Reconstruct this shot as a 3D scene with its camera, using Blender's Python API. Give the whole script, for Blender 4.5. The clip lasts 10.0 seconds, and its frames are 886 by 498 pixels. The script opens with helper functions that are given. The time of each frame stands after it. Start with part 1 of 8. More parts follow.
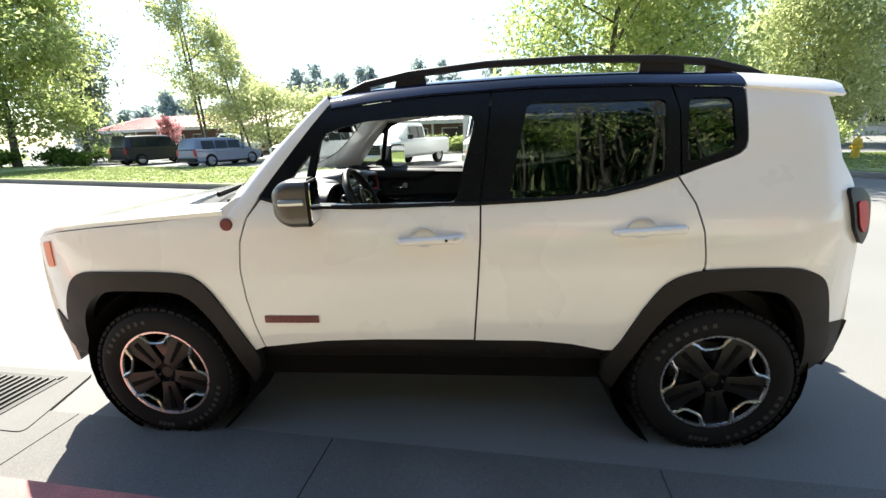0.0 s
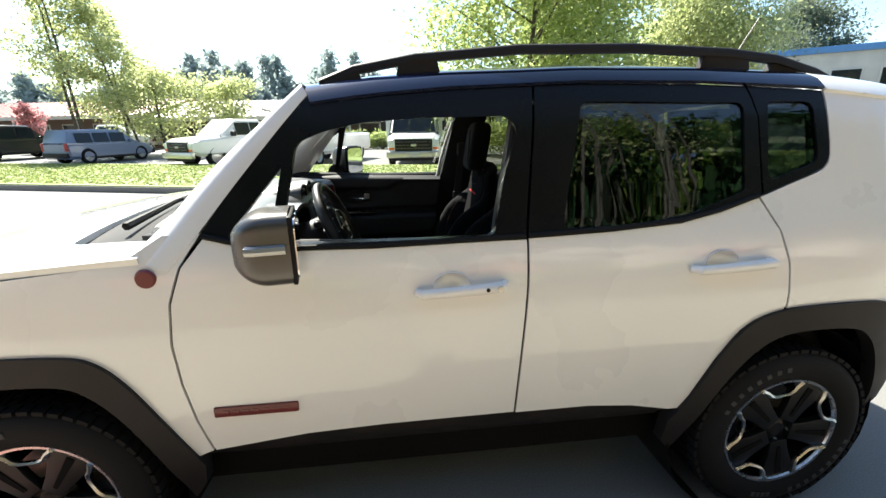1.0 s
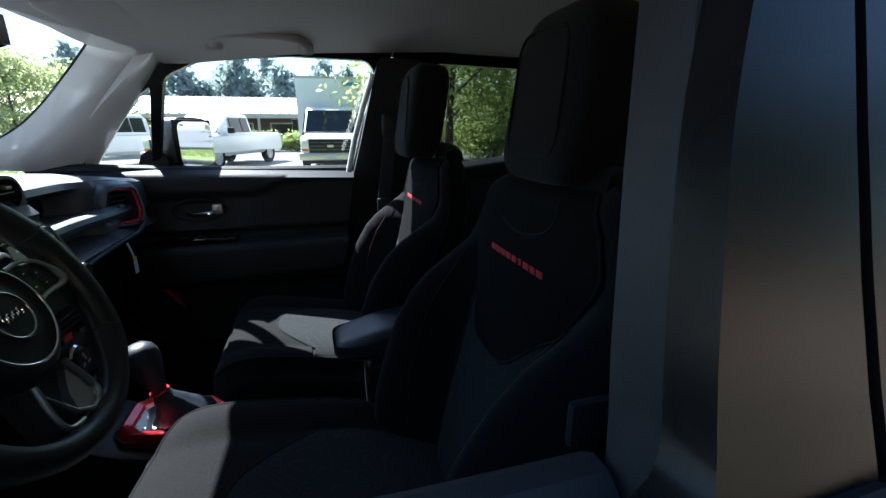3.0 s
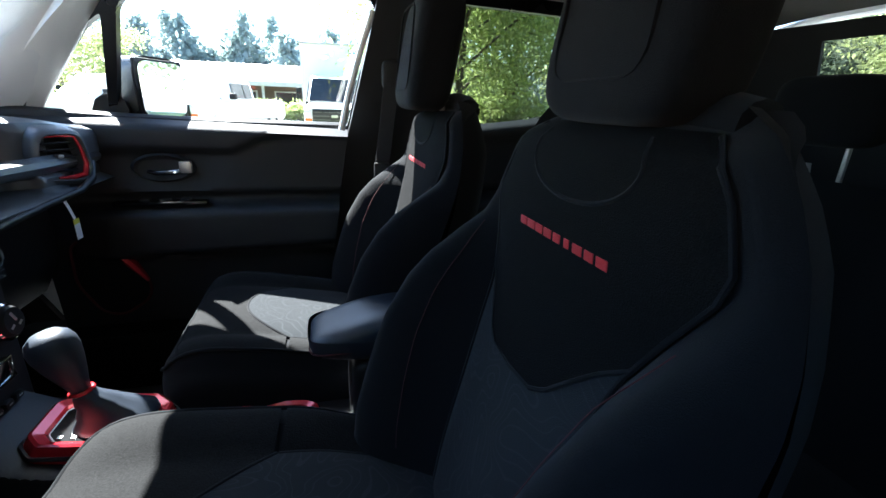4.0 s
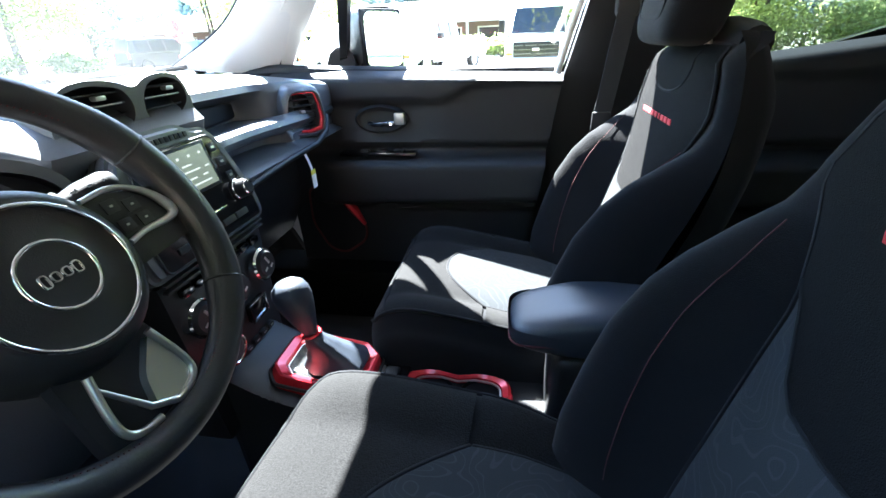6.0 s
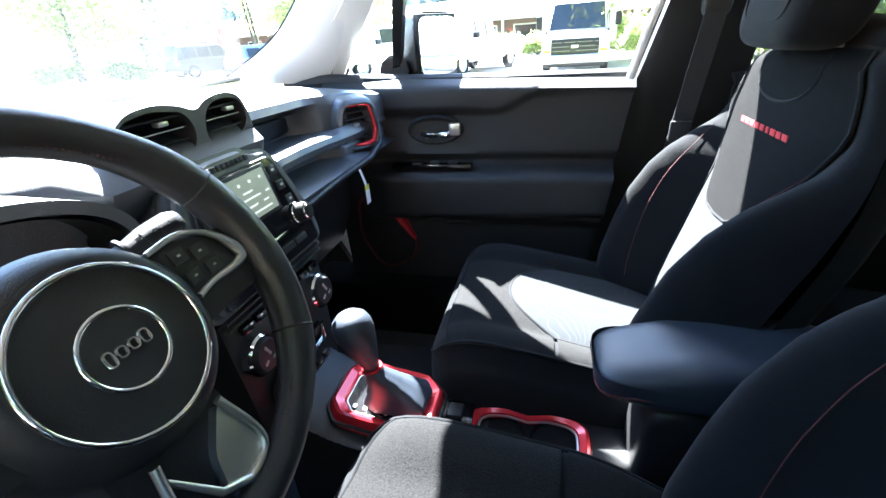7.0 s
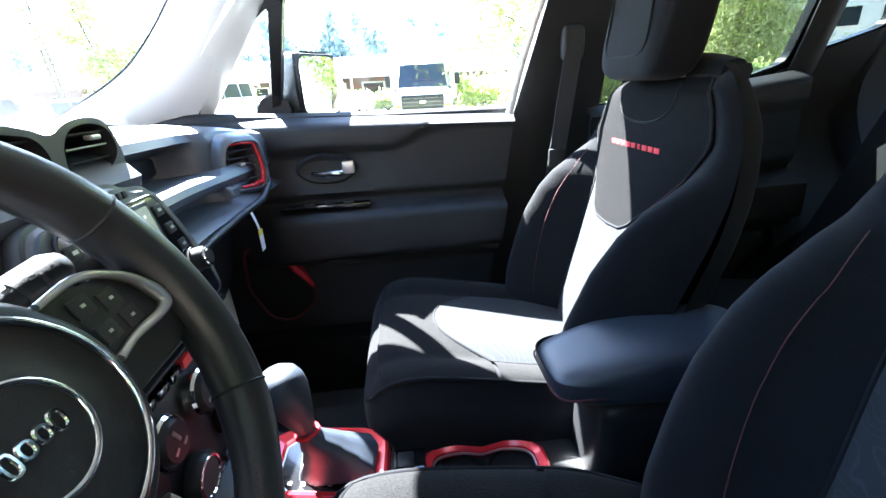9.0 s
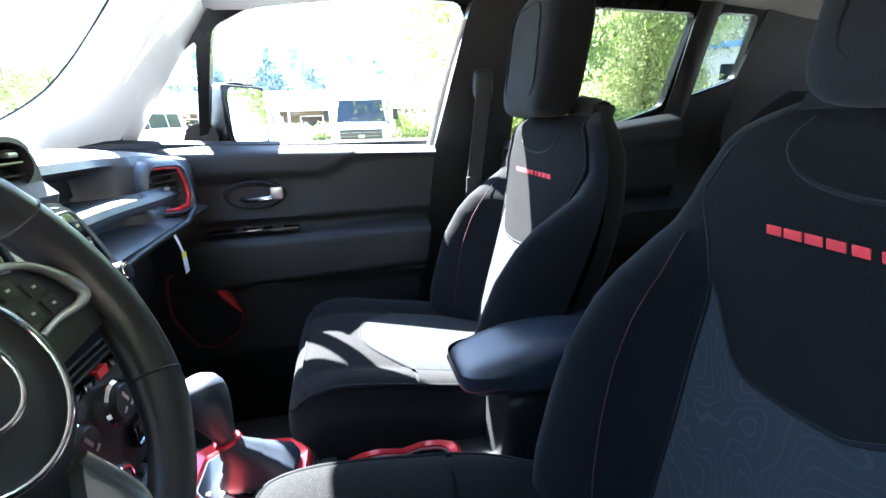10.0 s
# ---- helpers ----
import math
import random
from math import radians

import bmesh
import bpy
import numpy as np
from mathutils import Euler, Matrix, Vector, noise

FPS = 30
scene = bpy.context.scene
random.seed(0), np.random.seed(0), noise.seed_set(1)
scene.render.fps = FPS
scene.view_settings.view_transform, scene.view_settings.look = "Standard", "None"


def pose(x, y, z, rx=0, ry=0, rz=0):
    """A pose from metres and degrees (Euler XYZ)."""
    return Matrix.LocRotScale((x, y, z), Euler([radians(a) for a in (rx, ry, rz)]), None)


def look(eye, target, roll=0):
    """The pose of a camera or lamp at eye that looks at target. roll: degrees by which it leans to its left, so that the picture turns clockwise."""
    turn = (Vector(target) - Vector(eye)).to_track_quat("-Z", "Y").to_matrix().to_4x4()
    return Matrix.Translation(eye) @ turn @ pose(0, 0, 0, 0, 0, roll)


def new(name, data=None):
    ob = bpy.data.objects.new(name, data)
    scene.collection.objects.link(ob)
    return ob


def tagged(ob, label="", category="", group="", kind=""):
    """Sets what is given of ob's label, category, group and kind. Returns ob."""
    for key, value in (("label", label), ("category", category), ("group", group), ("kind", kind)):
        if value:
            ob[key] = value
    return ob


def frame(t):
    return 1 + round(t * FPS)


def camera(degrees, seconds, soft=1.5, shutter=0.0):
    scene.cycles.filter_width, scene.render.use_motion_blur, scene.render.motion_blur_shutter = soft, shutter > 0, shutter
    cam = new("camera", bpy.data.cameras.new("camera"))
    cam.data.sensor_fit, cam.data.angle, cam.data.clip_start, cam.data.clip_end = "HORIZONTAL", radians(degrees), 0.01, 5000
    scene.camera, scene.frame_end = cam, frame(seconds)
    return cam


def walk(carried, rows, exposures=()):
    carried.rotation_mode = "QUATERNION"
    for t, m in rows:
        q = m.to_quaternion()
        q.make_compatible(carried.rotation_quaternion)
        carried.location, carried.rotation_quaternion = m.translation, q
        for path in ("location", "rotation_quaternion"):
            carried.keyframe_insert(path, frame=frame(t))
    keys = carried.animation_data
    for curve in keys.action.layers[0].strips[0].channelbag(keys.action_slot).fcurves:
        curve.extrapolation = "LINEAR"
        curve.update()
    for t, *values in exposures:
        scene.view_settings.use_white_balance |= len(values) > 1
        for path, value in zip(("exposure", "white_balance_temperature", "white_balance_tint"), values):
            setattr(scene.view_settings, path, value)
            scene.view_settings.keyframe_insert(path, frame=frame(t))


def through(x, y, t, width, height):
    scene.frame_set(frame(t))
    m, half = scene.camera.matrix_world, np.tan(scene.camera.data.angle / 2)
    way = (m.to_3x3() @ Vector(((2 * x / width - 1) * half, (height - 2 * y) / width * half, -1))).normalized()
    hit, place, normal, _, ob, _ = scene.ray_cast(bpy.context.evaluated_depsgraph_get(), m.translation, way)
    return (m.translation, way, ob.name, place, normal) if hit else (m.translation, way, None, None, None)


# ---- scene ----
cam = camera(92.3, 10.0)
PATH = [
    (0, (0.268, -2.591, 1.45), (0.091, -0.671, 0.916), -2.0),
    (0.5, (-0.009, -2.382, 1.484), (-0.037, -0.462, 0.927), -3.3),
    (1, (-0.129, -2.065, 1.492), (0.076, -0.157, 0.929), -1.0),
    (1.5, (-0.145, -1.714, 1.477), (0.197, 0.198, 1.0), -1.4),
    (2, (-0.072, -1.377, 1.426), (0.338, 0.53, 0.985), 0.5),
    (2.5, (-0.03, -1.123, 1.385), (0.534, 0.731, 0.892), -0.1),
    (3.8, (0.082, -0.73, 1.252), (0.585, 1.103, 0.632), 0.4),
    (4, (0.073, -0.715, 1.254), (0.603, 1.104, 0.612), 2.1),
    (4.5, (0.067, -0.675, 1.254), (0.419, 1.162, 0.545), 3.6),
    (5, (0.065, -0.643, 1.258), (0.125, 1.198, 0.478), 1.8),
    (5.5, (0.055, -0.61, 1.266), (-0.098, 1.198, 0.425), -0.6),
    (6, (0.031, -0.573, 1.273), (-0.283, 1.186, 0.376), -2.6),
    (7.3, (-0.078, -0.479, 1.295), (-0.544, 1.249, 0.404), -4.2),
    (7.5, (-0.093, -0.466, 1.29), (-0.518, 1.272, 0.396), -4.2),
    (8, (-0.135, -0.446, 1.275), (-0.4, 1.335, 0.403), -3.9),
    (8.5, (-0.165, -0.454, 1.261), (-0.226, 1.372, 0.448), -3.1),
    (9, (-0.162, -0.487, 1.251), (-0.017, 1.374, 0.532), -3.2),
    (9.5, (-0.142, -0.534, 1.244), (0.174, 1.333, 0.6), -2.5),
    (10, (-0.128, -0.579, 1.242), (0.296, 1.286, 0.657), -1.7),
]
EXPOSURES = [(0, 1.95, 6650, 5), (1.2, 1.9, 6650, 5), (2.0, 1.72, 5950, 6), (2.5, 1.75, 5500, 6), (3.8, 3.3, 5700, 6), (4.5, 4.15, 5900, 3), (5.0, 4.55, 5850, 4), (5.5, 4.85, 5800, 5), (7.5, 5.05, 5750, 7), (10, 5.2, 5700, 8)]
walk(cam, [(t, look(eye, target, roll)) for t, eye, target, roll in PATH], EXPOSURES)

# ---- world, sun ----
SUN_WAY = Vector((-0.49, 0.80, 1.0)).normalized()          # towards the sun
world = bpy.data.worlds.new("sky")
scene.world = world
world.use_nodes = True
wt = world.node_tree
sky = wt.nodes.new("ShaderNodeTexSky")
sky.sky_type, sky.sun_disc = "NISHITA", False
sky.sun_elevation = math.asin(SUN_WAY.z)
sky.sun_rotation = math.atan2(SUN_WAY.x, SUN_WAY.y)
sky.altitude, sky.air_density, sky.dust_density, sky.ozone_density = 60, 1.0, 0.6, 2.2
back = wt.nodes["Background"]
back.inputs["Strength"].default_value = 0.082
wt.links.new(sky.outputs[0], back.inputs["Color"])
sun_data = bpy.data.lights.new("sun", "SUN")
sun_data.energy, sun_data.angle, sun_data.color = 5.0, radians(0.55), (1.0, 0.95, 0.87)
sun = new("sun", sun_data)
sun.matrix_world = look((0, 0, 30), Vector((0, 0, 30)) - SUN_WAY)


# ---- materials ----
def mat(name, color, rough=0.5, metal=0.0, coat=0.0, bump=0.0, scale=200.0, vary=0.0, vary_scale=3.0, spec=0.5, rand=0.0,
        sheen=0.0, fine=0.0):
    """A procedural surface: grain in the relief, a slow and a fine drift in the colour, a drift in the gloss."""
    m = bpy.data.materials.new(name)
    m.use_nodes = True
    nt = m.node_tree
    p = nt.nodes["Principled BSDF"]
    p.inputs["Base Color"].default_value = (*color, 1)
    p.inputs["Roughness"].default_value = rough
    p.inputs["Metallic"].default_value = metal
    p.inputs["Coat Weight"].default_value = coat
    p.inputs["Coat Roughness"].default_value = 0.04
    p.inputs["Specular IOR Level"].default_value = spec
    p.inputs["Sheen Weight"].default_value = sheen
    tc = nt.nodes.new("ShaderNodeTexCoord")
    if vary or fine or rand:
        slow = nt.nodes.new("ShaderNodeTexNoise")
        slow.inputs["Scale"].default_value, slow.inputs["Detail"].default_value = vary_scale, 5
        quick = nt.nodes.new("ShaderNodeTexNoise")
        quick.inputs["Scale"].default_value, quick.inputs["Detail"].default_value = scale, 3
        nt.links.new(tc.outputs["Object"], slow.inputs["Vector"])
        nt.links.new(tc.outputs["Object"], quick.inputs["Vector"])

        def span(src, amount):
            r = nt.nodes.new("ShaderNodeMapRange")
            r.inputs["From Min"].default_value, r.inputs["From Max"].default_value = 0.25, 0.75
            r.inputs["To Min"].default_value, r.inputs["To Max"].default_value = 1 - amount, 1 + amount
            nt.links.new(src, r.inputs["Value"])
            return r.outputs[0]
        total = span(slow.outputs["Fac"], vary)
        for src, amount in ((quick.outputs["Fac"], fine), (None, rand)):
            if not amount:
                continue
            if src is None:
                info = nt.nodes.new("ShaderNodeObjectInfo")
                src = info.outputs["Random"]
            mul = nt.nodes.new("ShaderNodeMath")
            mul.operation = "MULTIPLY"
            nt.links.new(total, mul.inputs[0])
            nt.links.new(span(src, amount), mul.inputs[1])
            total = mul.outputs[0]
        sc = nt.nodes.new("ShaderNodeVectorMath")
        sc.operation = "SCALE"
        sc.inputs[0].default_value = color
        nt.links.new(total, sc.inputs["Scale"])
        nt.links.new(sc.outputs[0], p.inputs["Base Color"])
        gl = nt.nodes.new("ShaderNodeMapRange")
        gl.inputs["To Min"].default_value, gl.inputs["To Max"].default_value = rough * 0.8, min(1.0, rough * 1.2)
        nt.links.new(slow.outputs["Fac"], gl.inputs["Value"])
        nt.links.new(gl.outputs[0], p.inputs["Roughness"])
    if bump:
        n = nt.nodes.new("ShaderNodeTexNoise")
        n.inputs["Scale"].default_value, n.inputs["Detail"].default_value = scale, 4
        b = nt.nodes.new("ShaderNodeBump")
        b.inputs["Strength"].default_value, b.inputs["Distance"].default_value = bump, 0.002
        nt.links.new(tc.outputs["Object"], n.inputs["Vector"])
        nt.links.new(n.outputs["Fac"], b.inputs["Height"])
        nt.links.new(b.outputs[0], p.inputs["Normal"])
    return m


def glass(name, tint, gloss=1.0, rough=0.0, base=0.04):
    """A pane: lets light straight through with its tint, mirrors by Fresnel."""
    m = bpy.data.materials.new(name)
    m.use_nodes = True
    nt = m.node_tree
    nt.nodes.remove(nt.nodes["Principled BSDF"])
    tr, gs, mx, lw, pw, ml = (nt.nodes.new("ShaderNode" + k) for k in ("BsdfTransparent", "BsdfGlossy", "MixShader", "LayerWeight", "Math", "Math"))
    tr.inputs["Color"].default_value = (*tint, 1)
    gs.inputs["Roughness"].default_value = rough
    gs.inputs["Color"].default_value = (gloss, gloss, gloss, 1)
    lw.inputs["Blend"].default_value = 0.5
    pw.operation, ml.operation = "POWER", "MULTIPLY_ADD"
    pw.inputs[1].default_value, ml.inputs[1].default_value, ml.inputs[2].default_value = 5.0, 1 - base, base
    nt.links.new(lw.outputs["Facing"], pw.inputs[0])
    nt.links.new(pw.outputs[0], ml.inputs[0])
    nt.links.new(ml.outputs[0], mx.inputs[0])
    nt.links.new(tr.outputs[0], mx.inputs[1])
    nt.links.new(gs.outputs[0], mx.inputs[2])
    nt.links.new(mx.outputs[0], nt.nodes["Material Output"].inputs["Surface"])
    return m


def leaf_mat(name, a, b, through=0.45):
    """Leaves: two greens by island, part of the light passes through the blade."""
    m = bpy.data.materials.new(name)
    m.use_nodes = True
    nt = m.node_tree
    nt.nodes.remove(nt.nodes["Principled BSDF"])
    geo, ramp = nt.nodes.new("ShaderNodeNewGeometry"), nt.nodes.new("ShaderNodeMix")
    ramp.data_type = "RGBA"
    ramp.inputs[6].default_value, ramp.inputs[7].default_value = (*a, 1), (*b, 1)
    nt.links.new(geo.outputs["Random Per Island"], ramp.inputs[0])
    d, t, mx = (nt.nodes.new("ShaderNode" + k) for k in ("BsdfDiffuse", "BsdfTranslucent", "MixShader"))
    mx.inputs[0].default_value = through
    nt.links.new(ramp.outputs[2], d.inputs["Color"])
    nt.links.new(ramp.outputs[2], t.inputs["Color"])
    nt.links.new(d.outputs[0], mx.inputs[1])
    nt.links.new(t.outputs[0], mx.inputs[2])
    nt.links.new(mx.outputs[0], nt.nodes["Material Output"].inputs["Surface"])
    return m


def emit_mat(name, color, strength):
    m = bpy.data.materials.new(name)
    m.use_nodes = True
    p = m.node_tree.nodes["Principled BSDF"]
    p.inputs["Base Color"].default_value = (0.02, 0.02, 0.02, 1)
    p.inputs["Emission Color"].default_value = (*color, 1)
    p.inputs["Emission Strength"].default_value = strength
    return m


def topo_mat(name, base, line):
    """Woven cloth printed with contour lines."""
    m = mat(name, base, 0.9, bump=0.35, scale=900, sheen=0.03, spec=0.08)
    nt = m.node_tree
    p = nt.nodes["Principled BSDF"]
    tc, n = nt.nodes.new("ShaderNodeTexCoord"), nt.nodes.new("ShaderNodeTexNoise")
    n.inputs["Scale"].default_value, n.inputs["Detail"].default_value, n.inputs["Distortion"].default_value = 13, 0.6, 0.5
    nt.links.new(tc.outputs["Object"], n.inputs["Vector"])
    mul, frac, sub, ab, lt = (nt.nodes.new("ShaderNodeMath") for _ in range(5))
    for node, op, v in ((mul, "MULTIPLY", 13), (frac, "FRACT", 0), (sub, "SUBTRACT", 0.5), (ab, "ABSOLUTE", 0), (lt, "LESS_THAN", 0.075)):
        node.operation = op
        node.inputs[1].default_value = v
    for a, b in ((n.outputs["Fac"], mul), (mul.outputs[0], frac), (frac.outputs[0], sub), (sub.outputs[0], ab), (ab.outputs[0], lt)):
        nt.links.new(a, b.inputs[0])
    mx = nt.nodes.new("ShaderNodeMix")
    mx.data_type = "RGBA"
    mx.inputs[6].default_value, mx.inputs[7].default_value = (*base, 1), (*line, 1)
    nt.links.new(lt.outputs[0], mx.inputs[0])
    nt.links.new(mx.outputs[2], p.inputs["Base Color"])
    return m


def grass_mat():
    m = mat("lawn", (0.21, 0.26, 0.085), 0.9, bump=0.8, scale=60, vary=0.25, vary_scale=0.6, fine=0.3)
    return m


WHITE = mat("white_paint", (0.80, 0.795, 0.765), 0.28, coat=1.0, bump=0.01, scale=350, vary=0.012, vary_scale=2.0)
# Black paint; the blue in its base stands in for reflected sky.
GLOSS_BLACK = mat("black_roof_sky_tint", (0.004, 0.008, 0.028), 0.07, spec=0.4, vary=0.1)
TRIM_BLACK = mat("black_pillar_trim", (0.005, 0.005, 0.0055), 0.28, spec=0.22, vary=0.15, vary_scale=8, scale=400, bump=0.02)
SEAL = mat("rubber_seal", (0.008, 0.008, 0.009), 0.6, spec=0.15, bump=0.1, scale=300, vary=0.2)
CLAD = mat("grained_cladding", (0.0125, 0.0105, 0.0098), 0.6, spec=0.3, bump=0.25, scale=500, vary=0.15, vary_scale=6)
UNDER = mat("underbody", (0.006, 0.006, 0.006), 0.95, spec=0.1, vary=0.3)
RUBBER = mat("tyre_rubber", (0.009, 0.009, 0.0095), 0.8, spec=0.2, bump=0.2, scale=220, vary=0.25, vary_scale=9)
RIM_BLACK = mat("black_alloy", (0.006, 0.0056, 0.0056), 0.4, spec=0.3, vary=0.15)
RIM_SILVER = mat("machined_alloy", (0.62, 0.60, 0.57), 0.28, metal=1.0, vary=0.08, vary_scale=30)
CHROME = mat("chrome", (0.80, 0.80, 0.80), 0.08, metal=1.0, vary=0.05)
SATIN = mat("satin_silver", (0.55, 0.54, 0.52), 0.35, metal=0.9, vary=0.06)
DARK_METAL = mat("dark_grey_metal", (0.11, 0.105, 0.10), 0.28, metal=0.6, vary=0.1)
ORANGE = mat("amber_lens", (0.80, 0.16, 0.015), 0.35, coat=0.2, vary=0.1)
RED_LENS = mat("red_lens", (0.42, 0.008, 0.010), 0.45, coat=0.0, vary=0.1)
RED_TRIM = mat("red_anodised_trim", (0.60, 0.022, 0.034), 0.26, metal=0.35, coat=0.6, vary=0.06)
RED_PAD = mat("red_badge_paint", (0.13, 0.012, 0.012), 0.4, coat=0.3, vary=0.1)
RED_THREAD = mat("red_embroidery", (0.48, 0.018, 0.024), 0.75, bump=0.5, scale=900, vary=0.1)
PRIVACY = glass("privacy_glass", (0.50, 0.52, 0.49), base=0.07)
CLEAR = glass("clear_glass", (0.955, 0.97, 0.96))
TYRE_INK = mat("tyre_lettering", (0.040, 0.040, 0.038), 0.8, vary=0.3)
MIRROR = mat("mirror_glass", (0.85, 0.86, 0.88), 0.02, metal=1.0)

ASPHALT = mat("worn_asphalt", (0.165, 0.162, 0.156), 0.88, bump=0.5, scale=140, vary=0.14, vary_scale=0.35, fine=0.22)
CONCRETE = mat("broom_concrete", (0.125, 0.12, 0.113), 0.85, bump=0.45, scale=150, vary=0.24, vary_scale=1.6, fine=0.26)
KERB_GREY = mat("kerb_concrete", (0.22, 0.21, 0.19), 0.85, bump=0.4, scale=120, vary=0.2, vary_scale=1.5, fine=0.15)
KERB_RED = mat("worn_red_kerb_paint", (0.36, 0.13, 0.12), 0.75, bump=0.4, scale=120, vary=0.3, vary_scale=6, fine=0.25)
GRATE = mat("cast_iron", (0.05, 0.048, 0.045), 0.6, metal=0.6, vary=0.3, bump=0.3, scale=120)
LAWN = grass_mat()
BLADE = leaf_mat("grass_blades", (0.20, 0.25, 0.08), (0.33, 0.37, 0.16), 0.5)
BARK = mat("bark", (0.10, 0.08, 0.06), 0.95, bump=0.9, scale=25, vary=0.35, vary_scale=5)
BIRCH = mat("pale_bark", (0.060, 0.056, 0.048), 0.9, bump=0.5, scale=20, vary=0.45, vary_scale=6)
LEAF_LIME = leaf_mat("spring_leaves", (0.28, 0.36, 0.11), (0.53, 0.58, 0.27), 0.65)
LEAF_MID = leaf_mat("green_leaves", (0.08, 0.15, 0.03), (0.20, 0.29, 0.08), 0.5)
LEAF_DARK = leaf_mat("dark_needles", (0.015, 0.04, 0.02), (0.04, 0.08, 0.035), 0.2)
# Distance haze is put into these pale needle colours.
LEAF_HAZE = leaf_mat("hazed_needles", (0.32, 0.38, 0.36), (0.42, 0.48, 0.45), 0.5)
LEAF_PALE = leaf_mat("pale_leaves", (0.36, 0.41, 0.17), (0.58, 0.61, 0.34), 0.65)
LEAF_DUSK = leaf_mat("grey_green_leaves", (0.13, 0.16, 0.11), (0.24, 0.28, 0.20), 0.4)
LEAF_RED = leaf_mat("red_leaves", (0.42, 0.17, 0.18), (0.64, 0.38, 0.38), 0.4)
PETAL = leaf_mat("pink_petals", (0.55, 0.18, 0.22), (0.75, 0.40, 0.42), 0.3)


# ---- mesh helpers ----
def finish(me, material, smooth=30):
    for m in material if isinstance(material, (list, tuple)) else [material]:
        me.materials.append(m)
    if smooth:
        me.polygons.foreach_set("use_smooth", [True] * len(me.polygons))
        if smooth < 179:
            me.set_sharp_from_angle(angle=radians(smooth))
    me.update()
    return me


def part(name, bm, material, parent=None, label="", smooth=35):
    """Links a bmesh as one mesh object under a thing or part."""
    me = bpy.data.meshes.new(name)
    bm.normal_update()
    bm.to_mesh(me)
    bm.free()
    finish(me, material, smooth)
    ob = new(name, me)
    ob.parent = parent
    if label:
        ob["label"] = label
    return ob


def raw(name, verts, faces, material, parent=None, label="", smooth=35):
    me = bpy.data.meshes.new(name)
    me.from_pydata([tuple(v) for v in verts], [], faces)
    finish(me, material, smooth)
    ob = new(name, me)
    ob.parent = parent
    if label:
        ob["label"] = label
    return ob


def thing(name, label, category, place=(0, 0, 0), turn=0.0, group=""):
    ob = new(name)
    ob.matrix_world = pose(*place, 0, 0, turn)
    return tagged(ob, label, category, group)


def box(size, centre=(0, 0, 0), bevel=0.0, segments=2, m=None):
    bm = bmesh.new()
    bmesh.ops.create_cube(bm, size=1.0, matrix=Matrix.Diagonal((*size, 1)))
    if bevel:
        bmesh.ops.bevel(bm, geom=bm.edges[:], offset=bevel, segments=segments, profile=0.6, affect="EDGES")
    bm.transform(Matrix.Translation(centre) if m is None else Matrix.Translation(centre) @ m)
    return bm


def add(bm, other):
    """Joins another bmesh into bm."""
    me = bpy.data.meshes.new("joined")
    other.to_mesh(me)
    other.free()
    bm.from_mesh(me)
    bpy.data.meshes.remove(me)
    return bm


def lathe(profile, steps=48, axis="y", close=False):
    """Turns (radius, along) pairs round an axis."""
    bm = bmesh.new()
    rings = []
    for k in range(steps):
        a = 2 * math.pi * k / steps
        c, s = math.cos(a), math.sin(a)
        ring = []
        for r, h in profile:
            p = {"y": (r * c, h, r * s), "z": (r * c, r * s, h), "x": (h, r * c, r * s)}[axis]
            ring.append(bm.verts.new(p))
        rings.append(ring)
    n = len(profile)
    for k in range(steps):
        a, b = rings[k], rings[(k + 1) % steps]
        for i in range(n if close else n - 1):
            j = (i + 1) % n
            bm.faces.new((a[i], a[j], b[j], b[i]))
    bmesh.ops.remove_doubles(bm, verts=bm.verts[:], dist=1e-5)
    bmesh.ops.recalc_face_normals(bm, faces=bm.faces[:])
    return bm


def tube(points, radius, sides=8, closed=False, flat=1.0):
    """A tube along points; radius a number or one per point."""
    pts = [Vector(p) for p in points]
    n = len(pts)
    rad = radius if isinstance(radius, (list, tuple)) else [radius] * n
    bm = bmesh.new()
    rings, ref = [], None
    for i, p in enumerate(pts):
        a = pts[(i - 1) % n] if closed or i else pts[0]
        b = pts[(i + 1) % n] if closed or i < n - 1 else pts[-1]
        d = (b - a).normalized()
        if ref is None:
            ref = Vector((0, 0, 1)) if abs(d.z) < 0.9 else Vector((1, 0, 0))
        u = d.cross(ref).normalized()
        v = u.cross(d).normalized()
        ref = v
        rings.append([bm.verts.new(p + (u * math.cos(t) + v * math.sin(t) * flat) * rad[i])
                      for t in (2 * math.pi * k / sides for k in range(sides))])
    for i in range(n if closed else n - 1):
        a, b = rings[i], rings[(i + 1) % n]
        for k in range(sides):
            bm.faces.new((a[k], a[(k + 1) % sides], b[(k + 1) % sides], b[k]))
    if not closed:
        bm.faces.new(rings[0][::-1])
        bm.faces.new(rings[-1])
    bmesh.ops.recalc_face_normals(bm, faces=bm.faces[:])
    return bm


